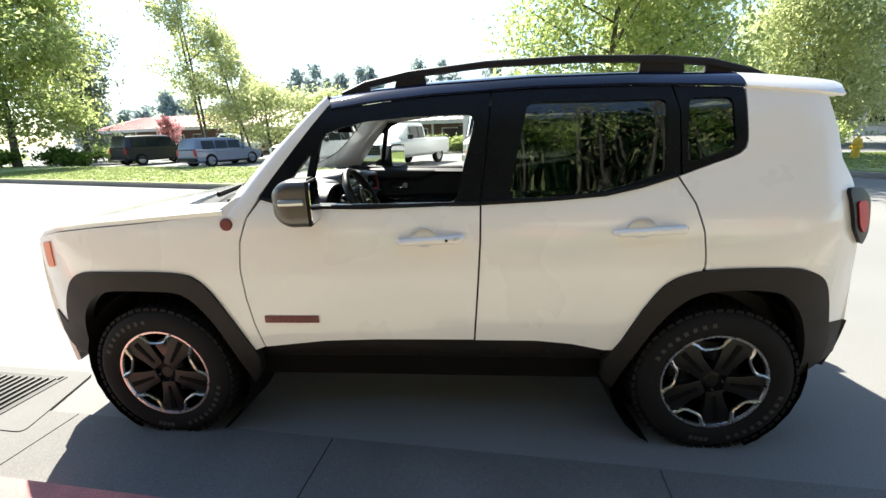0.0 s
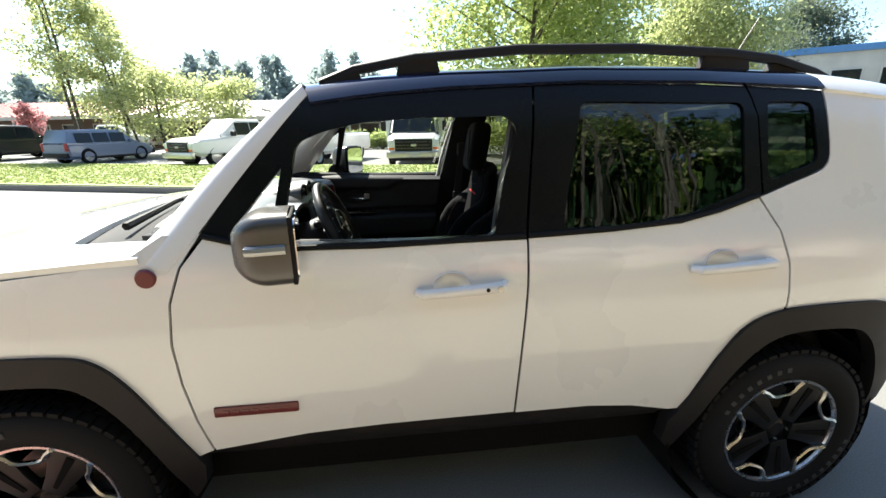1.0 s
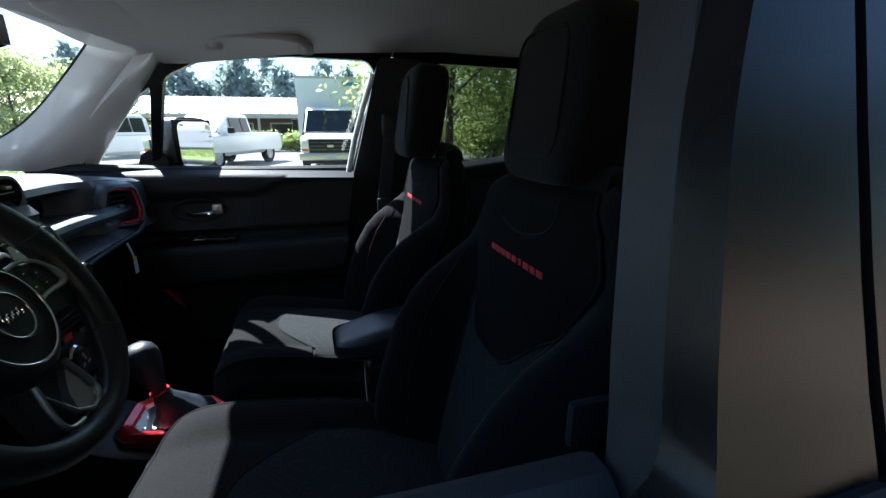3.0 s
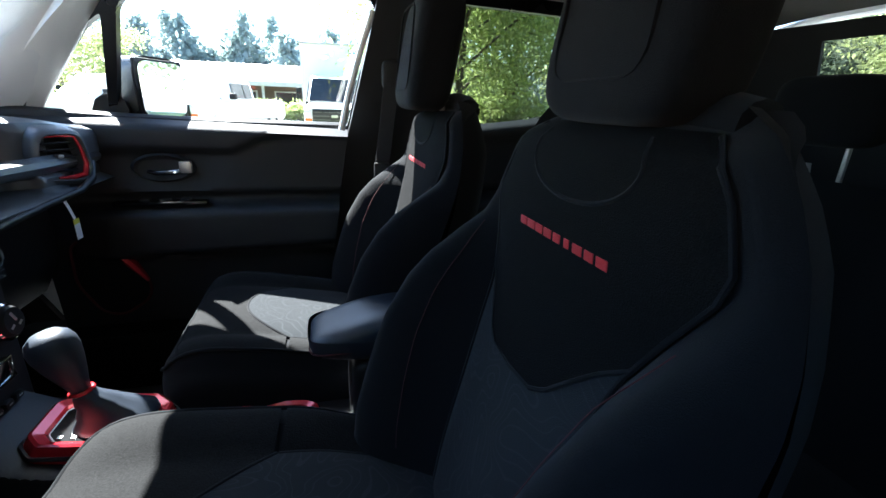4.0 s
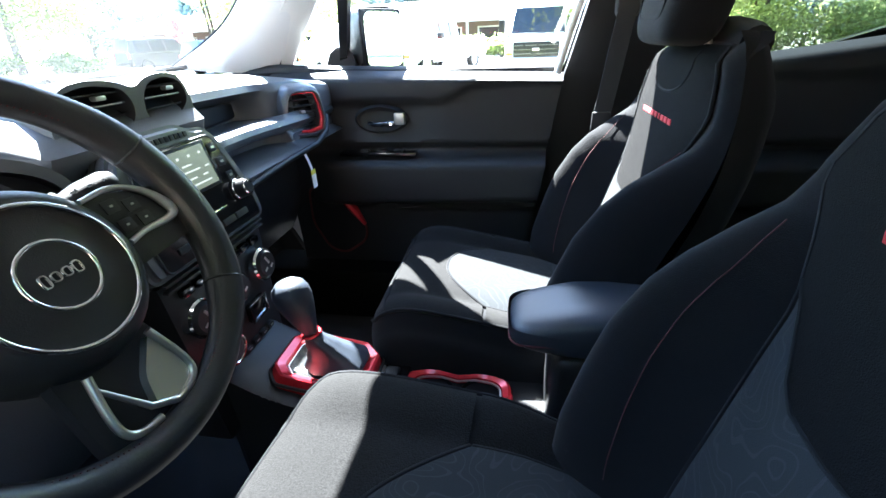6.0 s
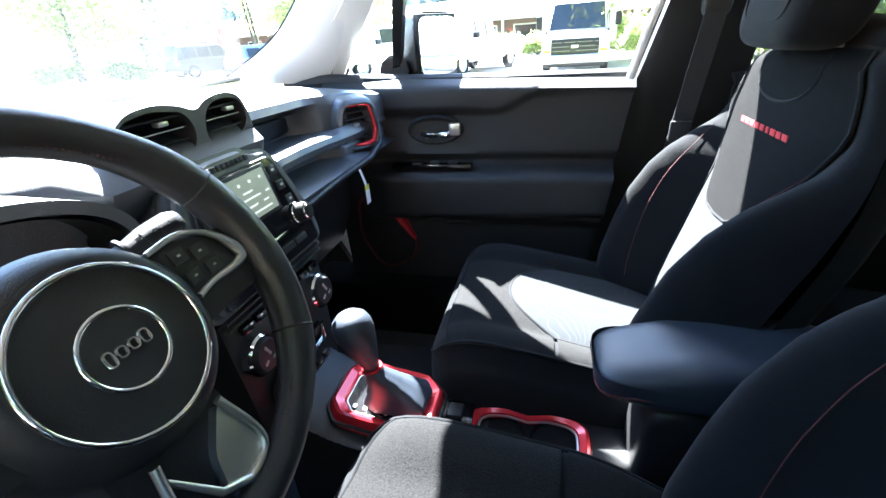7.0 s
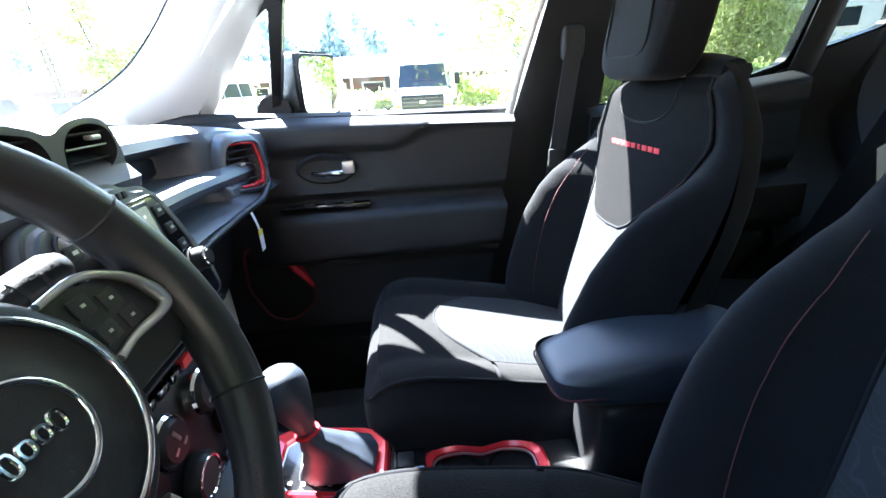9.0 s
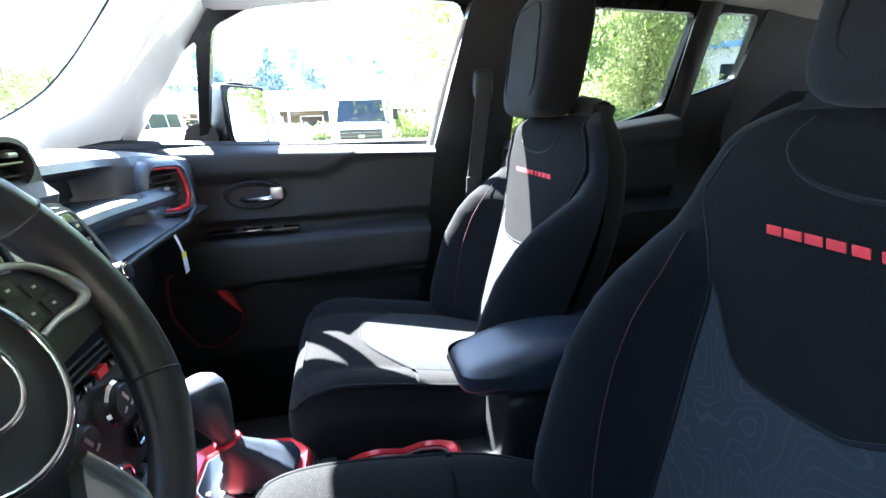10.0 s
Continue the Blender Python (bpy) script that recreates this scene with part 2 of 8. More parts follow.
def prism(poly, depth, bevel=0.0, plane="xz"):
    """A flat polygon (two numbers a corner) given thickness, its near face at 0, its far face at depth."""
    bm = bmesh.new()
    put = {"xz": lambda a, b: (a, 0, b), "xy": lambda a, b: (a, b, 0), "yz": lambda a, b: (0, a, b)}[plane]
    way = {"xz": (0, depth, 0), "xy": (0, 0, depth), "yz": (depth, 0, 0)}[plane]
    f = bm.faces.new([bm.verts.new(put(a, b)) for a, b in poly])
    g = bmesh.ops.extrude_face_region(bm, geom=[f])
    bmesh.ops.translate(bm, vec=way, verts=[v for v in g["geom"] if isinstance(v, bmesh.types.BMVert)])
    bmesh.ops.recalc_face_normals(bm, faces=bm.faces[:])
    if bevel:
        bmesh.ops.bevel(bm, geom=bm.edges[:], offset=bevel, segments=2, profile=0.6, affect="EDGES")
    return bm


def rounded(poly, r=0.03, steps=4):
    """Rounds the corners of a polygon."""
    out, n = [], len(poly)
    for i in range(n):
        p, a, b = (Vector(poly[k]).to_2d() for k in (i, i - 1, (i + 1) % n))
        ra = min(r, (a - p).length * 0.45)
        rb = min(r, (b - p).length * 0.45)
        s, e = p + (a - p).normalized() * ra, p + (b - p).normalized() * rb
        for k in range(steps + 1):
            t = k / steps
            q = s.lerp(p, t).lerp(p.lerp(e, t), t)
            out.append((q.x, q.y))
    return out


def grid_mesh(name, nu, nv, fn, material, parent=None, label="", thick=0.0, smooth=60, closed_u=False):
    """A sheet fn(u, v), u and v from 0 to 1, with optional thickness along its normals."""
    bm = bmesh.new()
    vs = [[bm.verts.new(fn(i / nu, j / nv)) for j in range(nv + 1)] for i in range(nu + (0 if closed_u else 1))]
    for i in range(nu):
        for j in range(nv):
            k = (i + 1) % len(vs)
            bm.faces.new((vs[i][j], vs[k][j], vs[k][j + 1], vs[i][j + 1]))
    bm.normal_update()
    if thick:
        bmesh.ops.solidify(bm, geom=bm.faces[:], thickness=thick)
    return part(name, bm, material, parent, label, smooth)

# ---- ground, kerbs, islands ----
def smoothstep(a, b, x):
    t = min(1.0, max(0.0, (x - a) / (b - a)))
    return t * t * (3 - 2 * t)


# --- seats ---
def slab(name, poly, z0, z1, material, label="", bevel=0.0, kind="structure", category=""):
    bm = prism(poly, z1 - z0, bevel, "xy")
    bm.transform(Matrix.Translation((0, 0, z0)))
    ob = part(name, bm, material, None, "", 30)
    return tagged(ob, label, category, "", kind)


tagged(raw("ground", [(-400, -400, 0), (400, -400, 0), (400, 500, 0), (-400, 500, 0)], [(0, 1, 2, 3)], ASPHALT, smooth=0),
       "sunlit worn grey asphalt road and parking lot", "ground", kind="structure")

KERB_TURN = pose(0, -1.46, 0, 0, 0, -5.0)                     # the near kerb runs at a slight angle to the car


def turned(poly, m=KERB_TURN):
    return [tuple((m @ Vector((a, b, 0))).to_2d()) for a, b in poly]


gutter = tagged(new("gutter"), "pale concrete gutter pan between asphalt and kerb", "gutter", kind="structure")
for k in range(-7, 9):
    bm = prism(turned([(k * 1.5 + 0.99, 0.004), (k * 1.5 + 2.48, 0.004), (k * 1.5 + 2.48, 0.55), (k * 1.5 + 0.99, 0.55)]), 0.03, 0.0, "xy")
    bm.transform(Matrix.Translation((0, 0, -0.022 + 0.001 * (k % 3))))
    part("gutter_slab", bm, CONCRETE, gutter)
kerb = tagged(new("kerb"), "concrete kerb, part of it painted worn red", "kerb", kind="structure")
for k in range(-6, 6):
    bm = prism(turned([(k * 2.4, -0.16), (k * 2.4 + 2.39, -0.16), (k * 2.4 + 2.39, 0.0), (k * 2.4, 0.0)]), 0.15, 0.02, "xy")
    part("kerb_stone", bm, KERB_RED if k < 0 else KERB_GREY, kerb, "worn red painted kerb stone" if k < 0 else "")
PAVING = mat("warm_concrete", (0.32, 0.29, 0.23), 0.85, bump=0.35, scale=180, vary=0.14, vary_scale=0.9, fine=0.14)
walkway = tagged(new("pavement"), "pale concrete pavement slabs behind the red kerb", "pavement", kind="structure")
for k in range(-8, 9):
    bm = prism(turned([(k * 1.5, -1.75), (k * 1.5 + 1.49, -1.75), (k * 1.5 + 1.49, -0.165), (k * 1.5, -0.165)]), 0.14, 0.006, "xy")
    part("paving_slab", bm, PAVING, walkway)

# storm drain beside the gutter
drain = thing("storm_drain", "rusty iron storm drain grate in a concrete apron", "drain", (-2.72, -0.60, 0), -4.5)
part("apron", prism(rounded([(-0.55, -0.25), (0.62, -0.25), (0.45, 0.30), (-0.5, 0.30)], 0.05), 0.013, 0, "xy"), CONCRETE, drain)
frame_bm = box((0.62, 0.04, 0.02), (0, 0.21, 0.008))
for args in (((0.62, 0.04, 0.02), (0, -0.19, 0.008)), ((0.04, 0.44, 0.02), (-0.31, 0.01, 0.008)), ((0.04, 0.44, 0.02), (0.31, 0.01, 0.008))):
    add(frame_bm, box(*args))
part("grate_frame", frame_bm, GRATE, drain)
# No hollow here: a flat black sheet stands in for its shade.
part("pit", box((0.58, 0.38, 0.004), (0, 0.01, 0.014)), UNDER, drain, "flat black sheet standing in for the shade under the grate")
for k in range(11):
    part("bar", box((0.022, 0.38, 0.014), (-0.27 + 0.054 * k, 0.01, 0.019), 0.003), GRATE, drain)

# grass islands across the road, each with a kerb
ISLAND_TURN = pose(-1.0, 10.1, 0, 0, 0, -18.8)
island_poly = turned(rounded([(-36, -2.7), (7.6, -2.7), (9.4, 0.6), (7.6, 3.2), (-36, 3.2)], 1.4, 6), ISLAND_TURN)
east_poly = rounded([(9.2, 9.0), (11, 7.4), (34, 1.0), (34, 8.0), (19, 14.6), (11.5, 15.6), (9.4, 12.6)], 1.6, 6)
for nm, poly in (("island_lawn", island_poly), ("corner_lawn", east_poly)):
    c = Vector((sum(p[0] for p in poly) / len(poly), sum(p[1] for p in poly) / len(poly)))
    inner = [tuple(Vector(p) + (c - Vector(p)).normalized() * 0.17) for p in poly]
    slab(nm + "_kerb", poly, 0, 0.14, KERB_GREY, "grey concrete kerb round a grass island", 0.015, category="kerb")
    slab(nm, inner, 0.02, 0.165, LAWN, "bright sunlit mown lawn on a kerbed island", 0.0, category="lawn")


def bank_z(y):
    """Height of the planted bank behind the pavement."""
    return float(np.interp(-y, (2.8, 3.6, 5.0, 6.5, 9.0, 14.0, 40.0), (0.12, 0.16, 1.0, 2.0, 2.7, 3.2, 3.6)))


def bank_pt(u, v):
    x, y = -40 + 80 * u, -2.9 - 37 * v ** 1.8
    return (x, y - 0.07 * x, bank_z(y) + 0.12 * noise.noise((x * 0.7, y * 0.9, 3.0)) * min(1, v * 6))


MULCH = mat("bark_mulch", (0.115, 0.078, 0.050), 0.95, bump=0.9, scale=40, vary=0.4, vary_scale=1.2, fine=0.35)
tagged(grid_mesh("bank", 80, 40, bank_pt, [MULCH], None), "rising planted bank of bark mulch behind the pavement", "bank", kind="structure")


def blades(name, poly, count, seed, z, material=BLADE):
    """Short grass blades strewn over a polygon."""
    rng = np.random.default_rng(seed)
    P = np.array(poly)
    lo, hi = P.min(0), P.max(0)
    pts = lo + rng.random((count * 2, 2)) * (hi - lo)
    inside = np.zeros(len(pts), bool)
    for (x0, y0), (x1, y1) in zip(P, np.roll(P, -1, 0)):
        hitx = ((y0 > pts[:, 1]) != (y1 > pts[:, 1])) & (pts[:, 0] < (x1 - x0) * (pts[:, 1] - y0) / (y1 - y0 + 1e-9) + x0)
        inside ^= hitx
    pts = pts[inside][:count]
    n = len(pts)
    a = rng.random(n) * math.pi
    h, w = 0.015 + 0.035 * rng.random(n), 0.03 + 0.03 * rng.random(n)
    v = np.zeros((n, 3, 3))
    v[:, :, :2] = pts[:, None, :]
    dx = np.stack((np.cos(a), np.sin(a)), 1) * w[:, None]
    v[:, 0, :2] -= dx
    v[:, 1, :2] += dx
    v[:, 2, :2] += rng.normal(0, 0.03, (n, 2))
    v[:, :, 2] = z
    v[:, 2, 2] += h
    return tagged(raw(name, v.reshape(-1, 3), [(3 * i, 3 * i + 1, 3 * i + 2) for i in range(n)], material, smooth=0),
                  "bright green blades of mown grass", "grass", kind="stuff")


near_strip = turned([(-24, -2.5), (7.0, -2.5), (8.4, 0.4), (7, 2.9), (-24, 2.9)], ISLAND_TURN)
blades("grass", near_strip, 30000, 1, 0.164)
blades("grass", [(9.8, 9.4), (24, 5), (24, 9), (18.5, 14.0), (11.8, 15.0), (10, 12.4)], 9000, 2, 0.164)


# ---- trees and shrubs ----
def leaf_cloud(centres, spread, count, size, rng, droop=0.0):
    """Verts and faces of small leaf blades round clump centres."""
    c = np.asarray(centres)[rng.integers(0, len(centres), count)]
    p = c + rng.normal(0, 1, (count, 3)) * np.asarray(spread)
    n = rng.normal(0, 1, (count, 3)) + np.array((0, 0, 0.4))
    n /= np.linalg.norm(n, axis=1)[:, None]
    u = np.cross(n, rng.normal(0, 1, (count, 3)))
    u[:, 2] -= droop
    u /= np.linalg.norm(u, axis=1)[:, None]
    w = np.cross(n, u)
    s = size * (0.6 + 0.8 * rng.random(count))[:, None]
    v = np.stack((p - u * s, p + w * s * 0.45 - u * s * 0.1, p + u * s, p - w * s * 0.45 - u * s * 0.1), 1)
    i = np.arange(count)[:, None] * 4
    return v.reshape(-1, 3), (i + np.arange(4)).tolist()


def tree(name, label, place, height, radius, trunk_r, leaves, count, size, seed, bare=0.25, lean=(0, 0), bark=BARK, limbs=13,
         squash=1.0, trunks=1, droop=0.0, clumps=7, spread=0.16):
    rng = np.random.default_rng(seed)
    root = thing(name, label, "tree", place)
    tips, wood = [], bmesh.new()
    for k in range(trunks):
        off = np.array((rng.normal(0, 0.35), rng.normal(0, 0.35), 0)) if trunks > 1 else np.zeros(3)
        ln = np.array(lean) + (rng.normal(0, 0.06, 2) if trunks > 1 else 0)
        pts, rad = [], []
        for i in range(9):
            t = i / 8
            pts.append((off[0] + ln[0] * height * t + 0.02 * height * math.sin(3 * t + seed), off[1] + ln[1] * height * t + 0.02 * height * math.cos(4 * t + seed + k), height * 0.94 * t))
            rad.append(trunk_r * (1.25 - 0.25 * min(1, t * 8)) * (1 - 0.88 * t))
        add(wood, tube(pts, rad, 9))
        P = np.array(pts)
        for i in range(limbs):
            t = bare + (0.95 - bare) * (i + rng.random()) / limbs
            base = np.array([np.interp(t, np.linspace(0, 1, 9), P[:, q]) for q in range(3)])
            a = i * 2.4 + rng.random()
            reach = radius * (math.sin(math.pi * min(1, 0.18 + 0.9 * (t - bare) / (1 - bare))) ** 0.7) * (0.7 + 0.45 * rng.random()) * squash
            rise = reach * (0.25 + 0.5 * rng.random()) - droop * reach
            end = base + np.array((math.cos(a) * reach, math.sin(a) * reach, rise))
            mid = (base + end) / 2 + np.array((0, 0, 0.12 * reach))
            r0 = trunk_r * 0.42 * (1 - 0.7 * t)
            add(wood, tube([base, mid, end], [r0, r0 * 0.6, r0 * 0.15], 6))
            for q in range(clumps):
                s = 0.25 + 0.8 * rng.random()
                tips.append(base + (end - base) * s + rng.normal(0, 0.16, 3) * radius * 0.8)
                if q % 2 == 0:
                    add(wood, tube([base + (end - base) * s * 0.8, tips[-1]], [r0 * 0.3, r0 * 0.1], 4))
    part("trunk", wood, bark, root, "", 60)
    v, f = leaf_cloud(tips, (radius * spread, radius * spread, radius * spread * 0.75), count, size, rng, droop)
    raw("crown", v, f, leaves, root, "", 0)
    return root


def shrub(name, label, place, size, material, count, leaf, seed, flowers=None):
    rng = np.random.default_rng(seed)
    root = thing(name, label, "shrub", place)
    tips = [(rng.normal(0, 0.33) * size[0], rng.normal(0, 0.33) * size[1], size[2] * (0.25 + 0.6 * rng.random())) for _ in range(26)]
    wood = bmesh.new()
    for p in tips[:14]:
        add(wood, tube([(p[0] * 0.1, p[1] * 0.1, 0), (p[0] * 0.5, p[1] * 0.5, p[2] * 0.6), p], [0.02, 0.014, 0.005], 5))
    part("stems", wood, BARK, root, "", 60)
    v, f = leaf_cloud(tips, (size[0] * 0.13, size[1] * 0.13, size[2] * 0.13), count, leaf, rng)
    raw("foliage", v, f, material, root, "", 0)
    if flowers:
        top = [p for p in tips if p[2] > size[2] * 0.45]
        v, f = leaf_cloud([(p[0] * 1.1, p[1] * 1.1, p[2] + 0.08 * size[2]) for p in top], (size[0] * 0.12, size[1] * 0.12, size[2] * 0.1), count // 2, leaf * 0.8, rng)
        raw("flowers", v, f, flowers, root, "pink flower clusters", 0)
    return root


tree("street_tree", "large lime-green spring tree beyond the grass island", (-28.8, 22.6, 0), 13.5, 5.4, 0.22, LEAF_LIME, 40000, 0.15, 11, 0.20, limbs=18)
tree("dark_tree", "dark grey-green tree behind the parked cars", (-31.5, 30.2, 0), 11.0, 3.4, 0.22, LEAF_DUSK, 9000, 0.17, 12, 0.06)
tree("poplar", "tall thin twin-stemmed poplar with sparse leaves", (-19.0, 26.8, 0), 13.5, 2.3, 0.10, LEAF_PALE, 9000, 0.11, 13, 0.2, lean=(-0.07, 0), trunks=2, limbs=14)
tree("poplar", "slender poplar with sparse pale leaves", (-16.2, 27.5, 0), 9.5, 2.0, 0.08, LEAF_PALE, 9000, 0.11, 14, 0.15, lean=(0.03, 0), trunks=2)
tree("round_tree", "small round light green tree by the building", (-13.2, 24.8, 0), 4.9, 2.5, 0.11, LEAF_PALE, 6000, 0.10, 15, 0.2)
tree("round_tree", "small round light green tree by the building", (-9.9, 26.0, 0), 4.3, 2.1, 0.10, LEAF_PALE, 5000, 0.10, 16, 0.2)
tree("maple", "small crimson maple in front of the building", (-24.6, 30.9, 0), 3.3, 0.85, 0.06, LEAF_RED, 1500, 0.11, 17, 0.35)
tree("lot_tree", "lime-green tree in the lawn across the road", (5.0, 14.6, 0.1), 9.0, 4.2, 0.17, LEAF_LIME, 25000, 0.10, 18, 0.17, limbs=19)
tree("lot_tree", "dense green tree behind the lawn", (8.6, 18.5, 0.1), 9.0, 3.3, 0.2, LEAF_LIME, 19000, 0.105, 19, 0.12, limbs=16)
tree("willow", "pale weeping willow with hanging shoots", (18.8, 24.6, 0), 13.0, 4.6, 0.3, LEAF_PALE, 60000, 0.11, 20, 0.15, limbs=18, droop=0.7)
tree("far_tree", "grey-green tree far beyond the willow", (38, 37, 0), 12.0, 4.5, 0.25, LEAF_DUSK, 22000, 0.16, 21, 0.15)
tree("far_tree", "grey-green tree far beyond the willow", (44, 27, 0), 10.0, 4.8, 0.25, LEAF_DUSK, 22000, 0.17, 22, 0.15)
tree("far_tree", "pale spring tree beyond the corner lawn", (27, 12, 0), 8.0, 3.8, 0.22, LEAF_PALE, 20000, 0.14, 23, 0.15)
for k, (px, py, s) in enumerate(((3.4, 19.5, 1.3), (5.6, 18.0, 1.5), (7.4, 16.5, 1.4), (10.5, 16.8, 1.5), (13.5, 16.3, 1.2), (-2.9, 27.6, 0.95), (-0.9, 27.2, 0.9), (-5.4, 28.2, 0.9))):
    shrub("hedge_bush", "sunlit green hedge bush beyond the lawn", (px, py, 0), (1.7 * s, 1.2 * s, 1.15 * s), LEAF_LIME, 4200, 0.085, 40 + k)
for k, (px, py) in enumerate(((-27, 24), (-24.5, 26), (-30, 22), (-33, 24))):
    shrub("hedge_bush", "low bush beside the far driveway", (px, py, 0), (2.4, 1.6, 1.2), (LEAF_MID, LEAF_LIME)[k % 2], 2200, 0.14, 60 + k)

# far woods
rng = np.random.default_rng(5)
fv, ff = [], []
for k in range(150):
    x = -75 + 130 * k / 149 + rng.normal(0, 1.5)
    y = 84 + rng.normal(0, 8) + 0.05 * abs(x)
    h = (9.5 + rng.normal(0, 2.4)) * (1.0 if -45 < x < 8 else 0.75)
    n = 420
    t = rng.random(n) ** 0.8
    rad = (1 - t) ** 0.7 * 5.2 * (0.62 + 0.38 * np.sin(t * 34 + k)) * np.sqrt(rng.random(n)) + 0.15
    a = rng.random(n) * 2 * math.pi
    c = np.stack((x + rad * np.cos(a), y + rad * np.sin(a), t * h + 0.3), 1)
    v, f = leaf_cloud(c, (0.45, 0.45, 0.35), n * 2, 0.55, rng, 0.3)
    o = len(fv) * 1
    base = sum(len(q) for q in fv)
    fv.append(v)
    ff += (np.array(f) + base).tolist()
# The wood is paled by its leaf colour to stand for haze.
tagged(raw("far_woods", np.concatenate(fv), ff, LEAF_HAZE, smooth=0), "conifer wood on the far hillside, haze put into its pale colour", "woods", kind="stuff")

# ---- bank behind the pavement, seen in the car's paint and glass ----
STONE = mat("boulder_stone", (0.30, 0.25, 0.20), 0.9, bump=0.8, scale=14, vary=0.35, vary_scale=2.5, rand=0.2)
REDSTONE = mat("red_boulder", (0.33, 0.15, 0.09), 0.9, bump=0.8, scale=14, vary=0.35, vary_scale=2.5)


def boulder(place, size, seed, material):
    r = random.Random(seed)
    bm = bmesh.new()
    bmesh.ops.create_icosphere(bm, subdivisions=3, radius=1.0)
    for v in bm.verts:
        n = noise.noise(v.co * 1.3 + Vector((seed, 0, 0))) * 0.35 + noise.noise(v.co * 3.1 + Vector((0, seed, 0))) * 0.12
        v.co *= 1 + n
        v.co.z = max(v.co.z, -0.35)
    bm.transform(Matrix.Diagonal((*size, 1)))
    ob = part("boulder", bm, material, None, "", 40)
    ob.matrix_world = pose(place[0], place[1], place[2], 0, 0, r.random() * 360)
    return tagged(ob, "rough weathered landscape boulder on the planted bank", "boulder", "bank boulders")


for k, (x, y, s) in enumerate(((1.2, -5.0, 0.55), (2.4, -5.4, 0.42), (3.4, -5.1, 0.5), (4.6, -5.6, 0.7), (0.0, -5.6, 0.4), (-1.4, -5.2, 0.5), (-3.0, -5.6, 0.6), (6.2, -5.4, 0.5), (2.9, -6.4, 0.6), (-4.8, -5.3, 0.45), (2.0, -5.9, 0.5), (3.9, -6.1, 0.55), (5.3, -6.3, 0.6), (1.5, -6.2, 0.45), (3.0, -4.7, 0.4), (4.2, -4.8, 0.42), (5.4, -4.9, 0.5), (7.2, -5.9, 0.6))):
    boulder((x, y, bank_z(y) + 0.12), (s * 1.35, s * 1.0, s * 0.8), k + 3, REDSTONE if k in (0, 3, 6) else STONE)
for k, (x, y) in enumerate(((0.6, -6.6), (2.2, -7.0), (4.0, -7.2), (6.0, -6.8), (-1.8, -6.8), (-4.0, -7.0), (-6.5, -6.6), (8.5, -7.0))):
    shrub("rhododendron", "pink flowering rhododendron on the bank", (x, y, bank_z(y) - 0.05), (1.3, 1.0, 0.85), LEAF_MID, 2000, 0.07, 80 + k, PETAL)
for k, (x, y) in enumerate(((0.9, -4.3), (1.9, -4.5), (-0.8, -4.5), (3.2, -4.4))):
    shrub("hosta", "yellow-green hosta clump at the pavement edge", (x, y, bank_z(y) - 0.02), (0.7, 0.7, 0.4), LEAF_LIME, 420, 0.13, 95 + k)
for k, (x, y, h) in enumerate(((2.3, -7.6, 9), (3.7, -7.4, 10), (5.1, -7.9, 9), (0.7, -7.8, 9), (6.6, -8.0, 10), (1.6, -8.4, 11), (3.2, -8.0, 12), (4.4, -9.2, 10), (5.8, -8.6, 12), (-0.6, -9.0, 11), (7.6, -9.4, 11), (-3.2, -9.0, 12))):
    tree("birch", "slender birch with pale bare stems", (x, y, bank_z(y) - 0.1), h, 1.3, 0.05, LEAF_PALE, 220, 0.07, 120 + k, 0.3, lean=(0.05 * (-1) ** k, 0.02), bark=BIRCH, trunks=2, limbs=9)
for k in range(13):
    tree("wood_tree", "dense green tree at the back of the bank", (-24 + 4.2 * k, -13.0 - 1.5 * (k % 3), bank_z(-14) - 0.2), 8.5 + 1.2 * (k % 3), 3.8, 0.22, (LEAF_DARK, LEAF_DARK, LEAF_MID)[k % 3], 9000, 0.24, 140 + k, 0.05, limbs=12)

# ---- buildings ----
ROOF = mat("pink_metal_roof", (0.60, 0.50, 0.48), 0.45, vary=0.12, vary_scale=0.8, scale=8, fine=0.05)
ROOF_RED = mat("red_metal_roof", (0.42, 0.10, 0.09), 0.5, vary=0.12, vary_scale=0.8)
SIDING = mat("brown_siding", (0.16, 0.11, 0.08), 0.8, vary=0.2, vary_scale=1.0, bump=0.3, scale=30)
PALE_WALL = mat("pale_wall", (0.55, 0.53, 0.48), 0.8, vary=0.12, vary_scale=1.0, bump=0.2, scale=30)
FASCIA = mat("painted_fascia", (0.60, 0.58, 0.52), 0.6, vary=0.1)
DARKGLASS = mat("dark_window_glass", (0.014, 0.018, 0.023), 0.08, spec=0.35)
BLUE_WALL = mat("blue_cladding", (0.10, 0.25, 0.50), 0.5, vary=0.1)


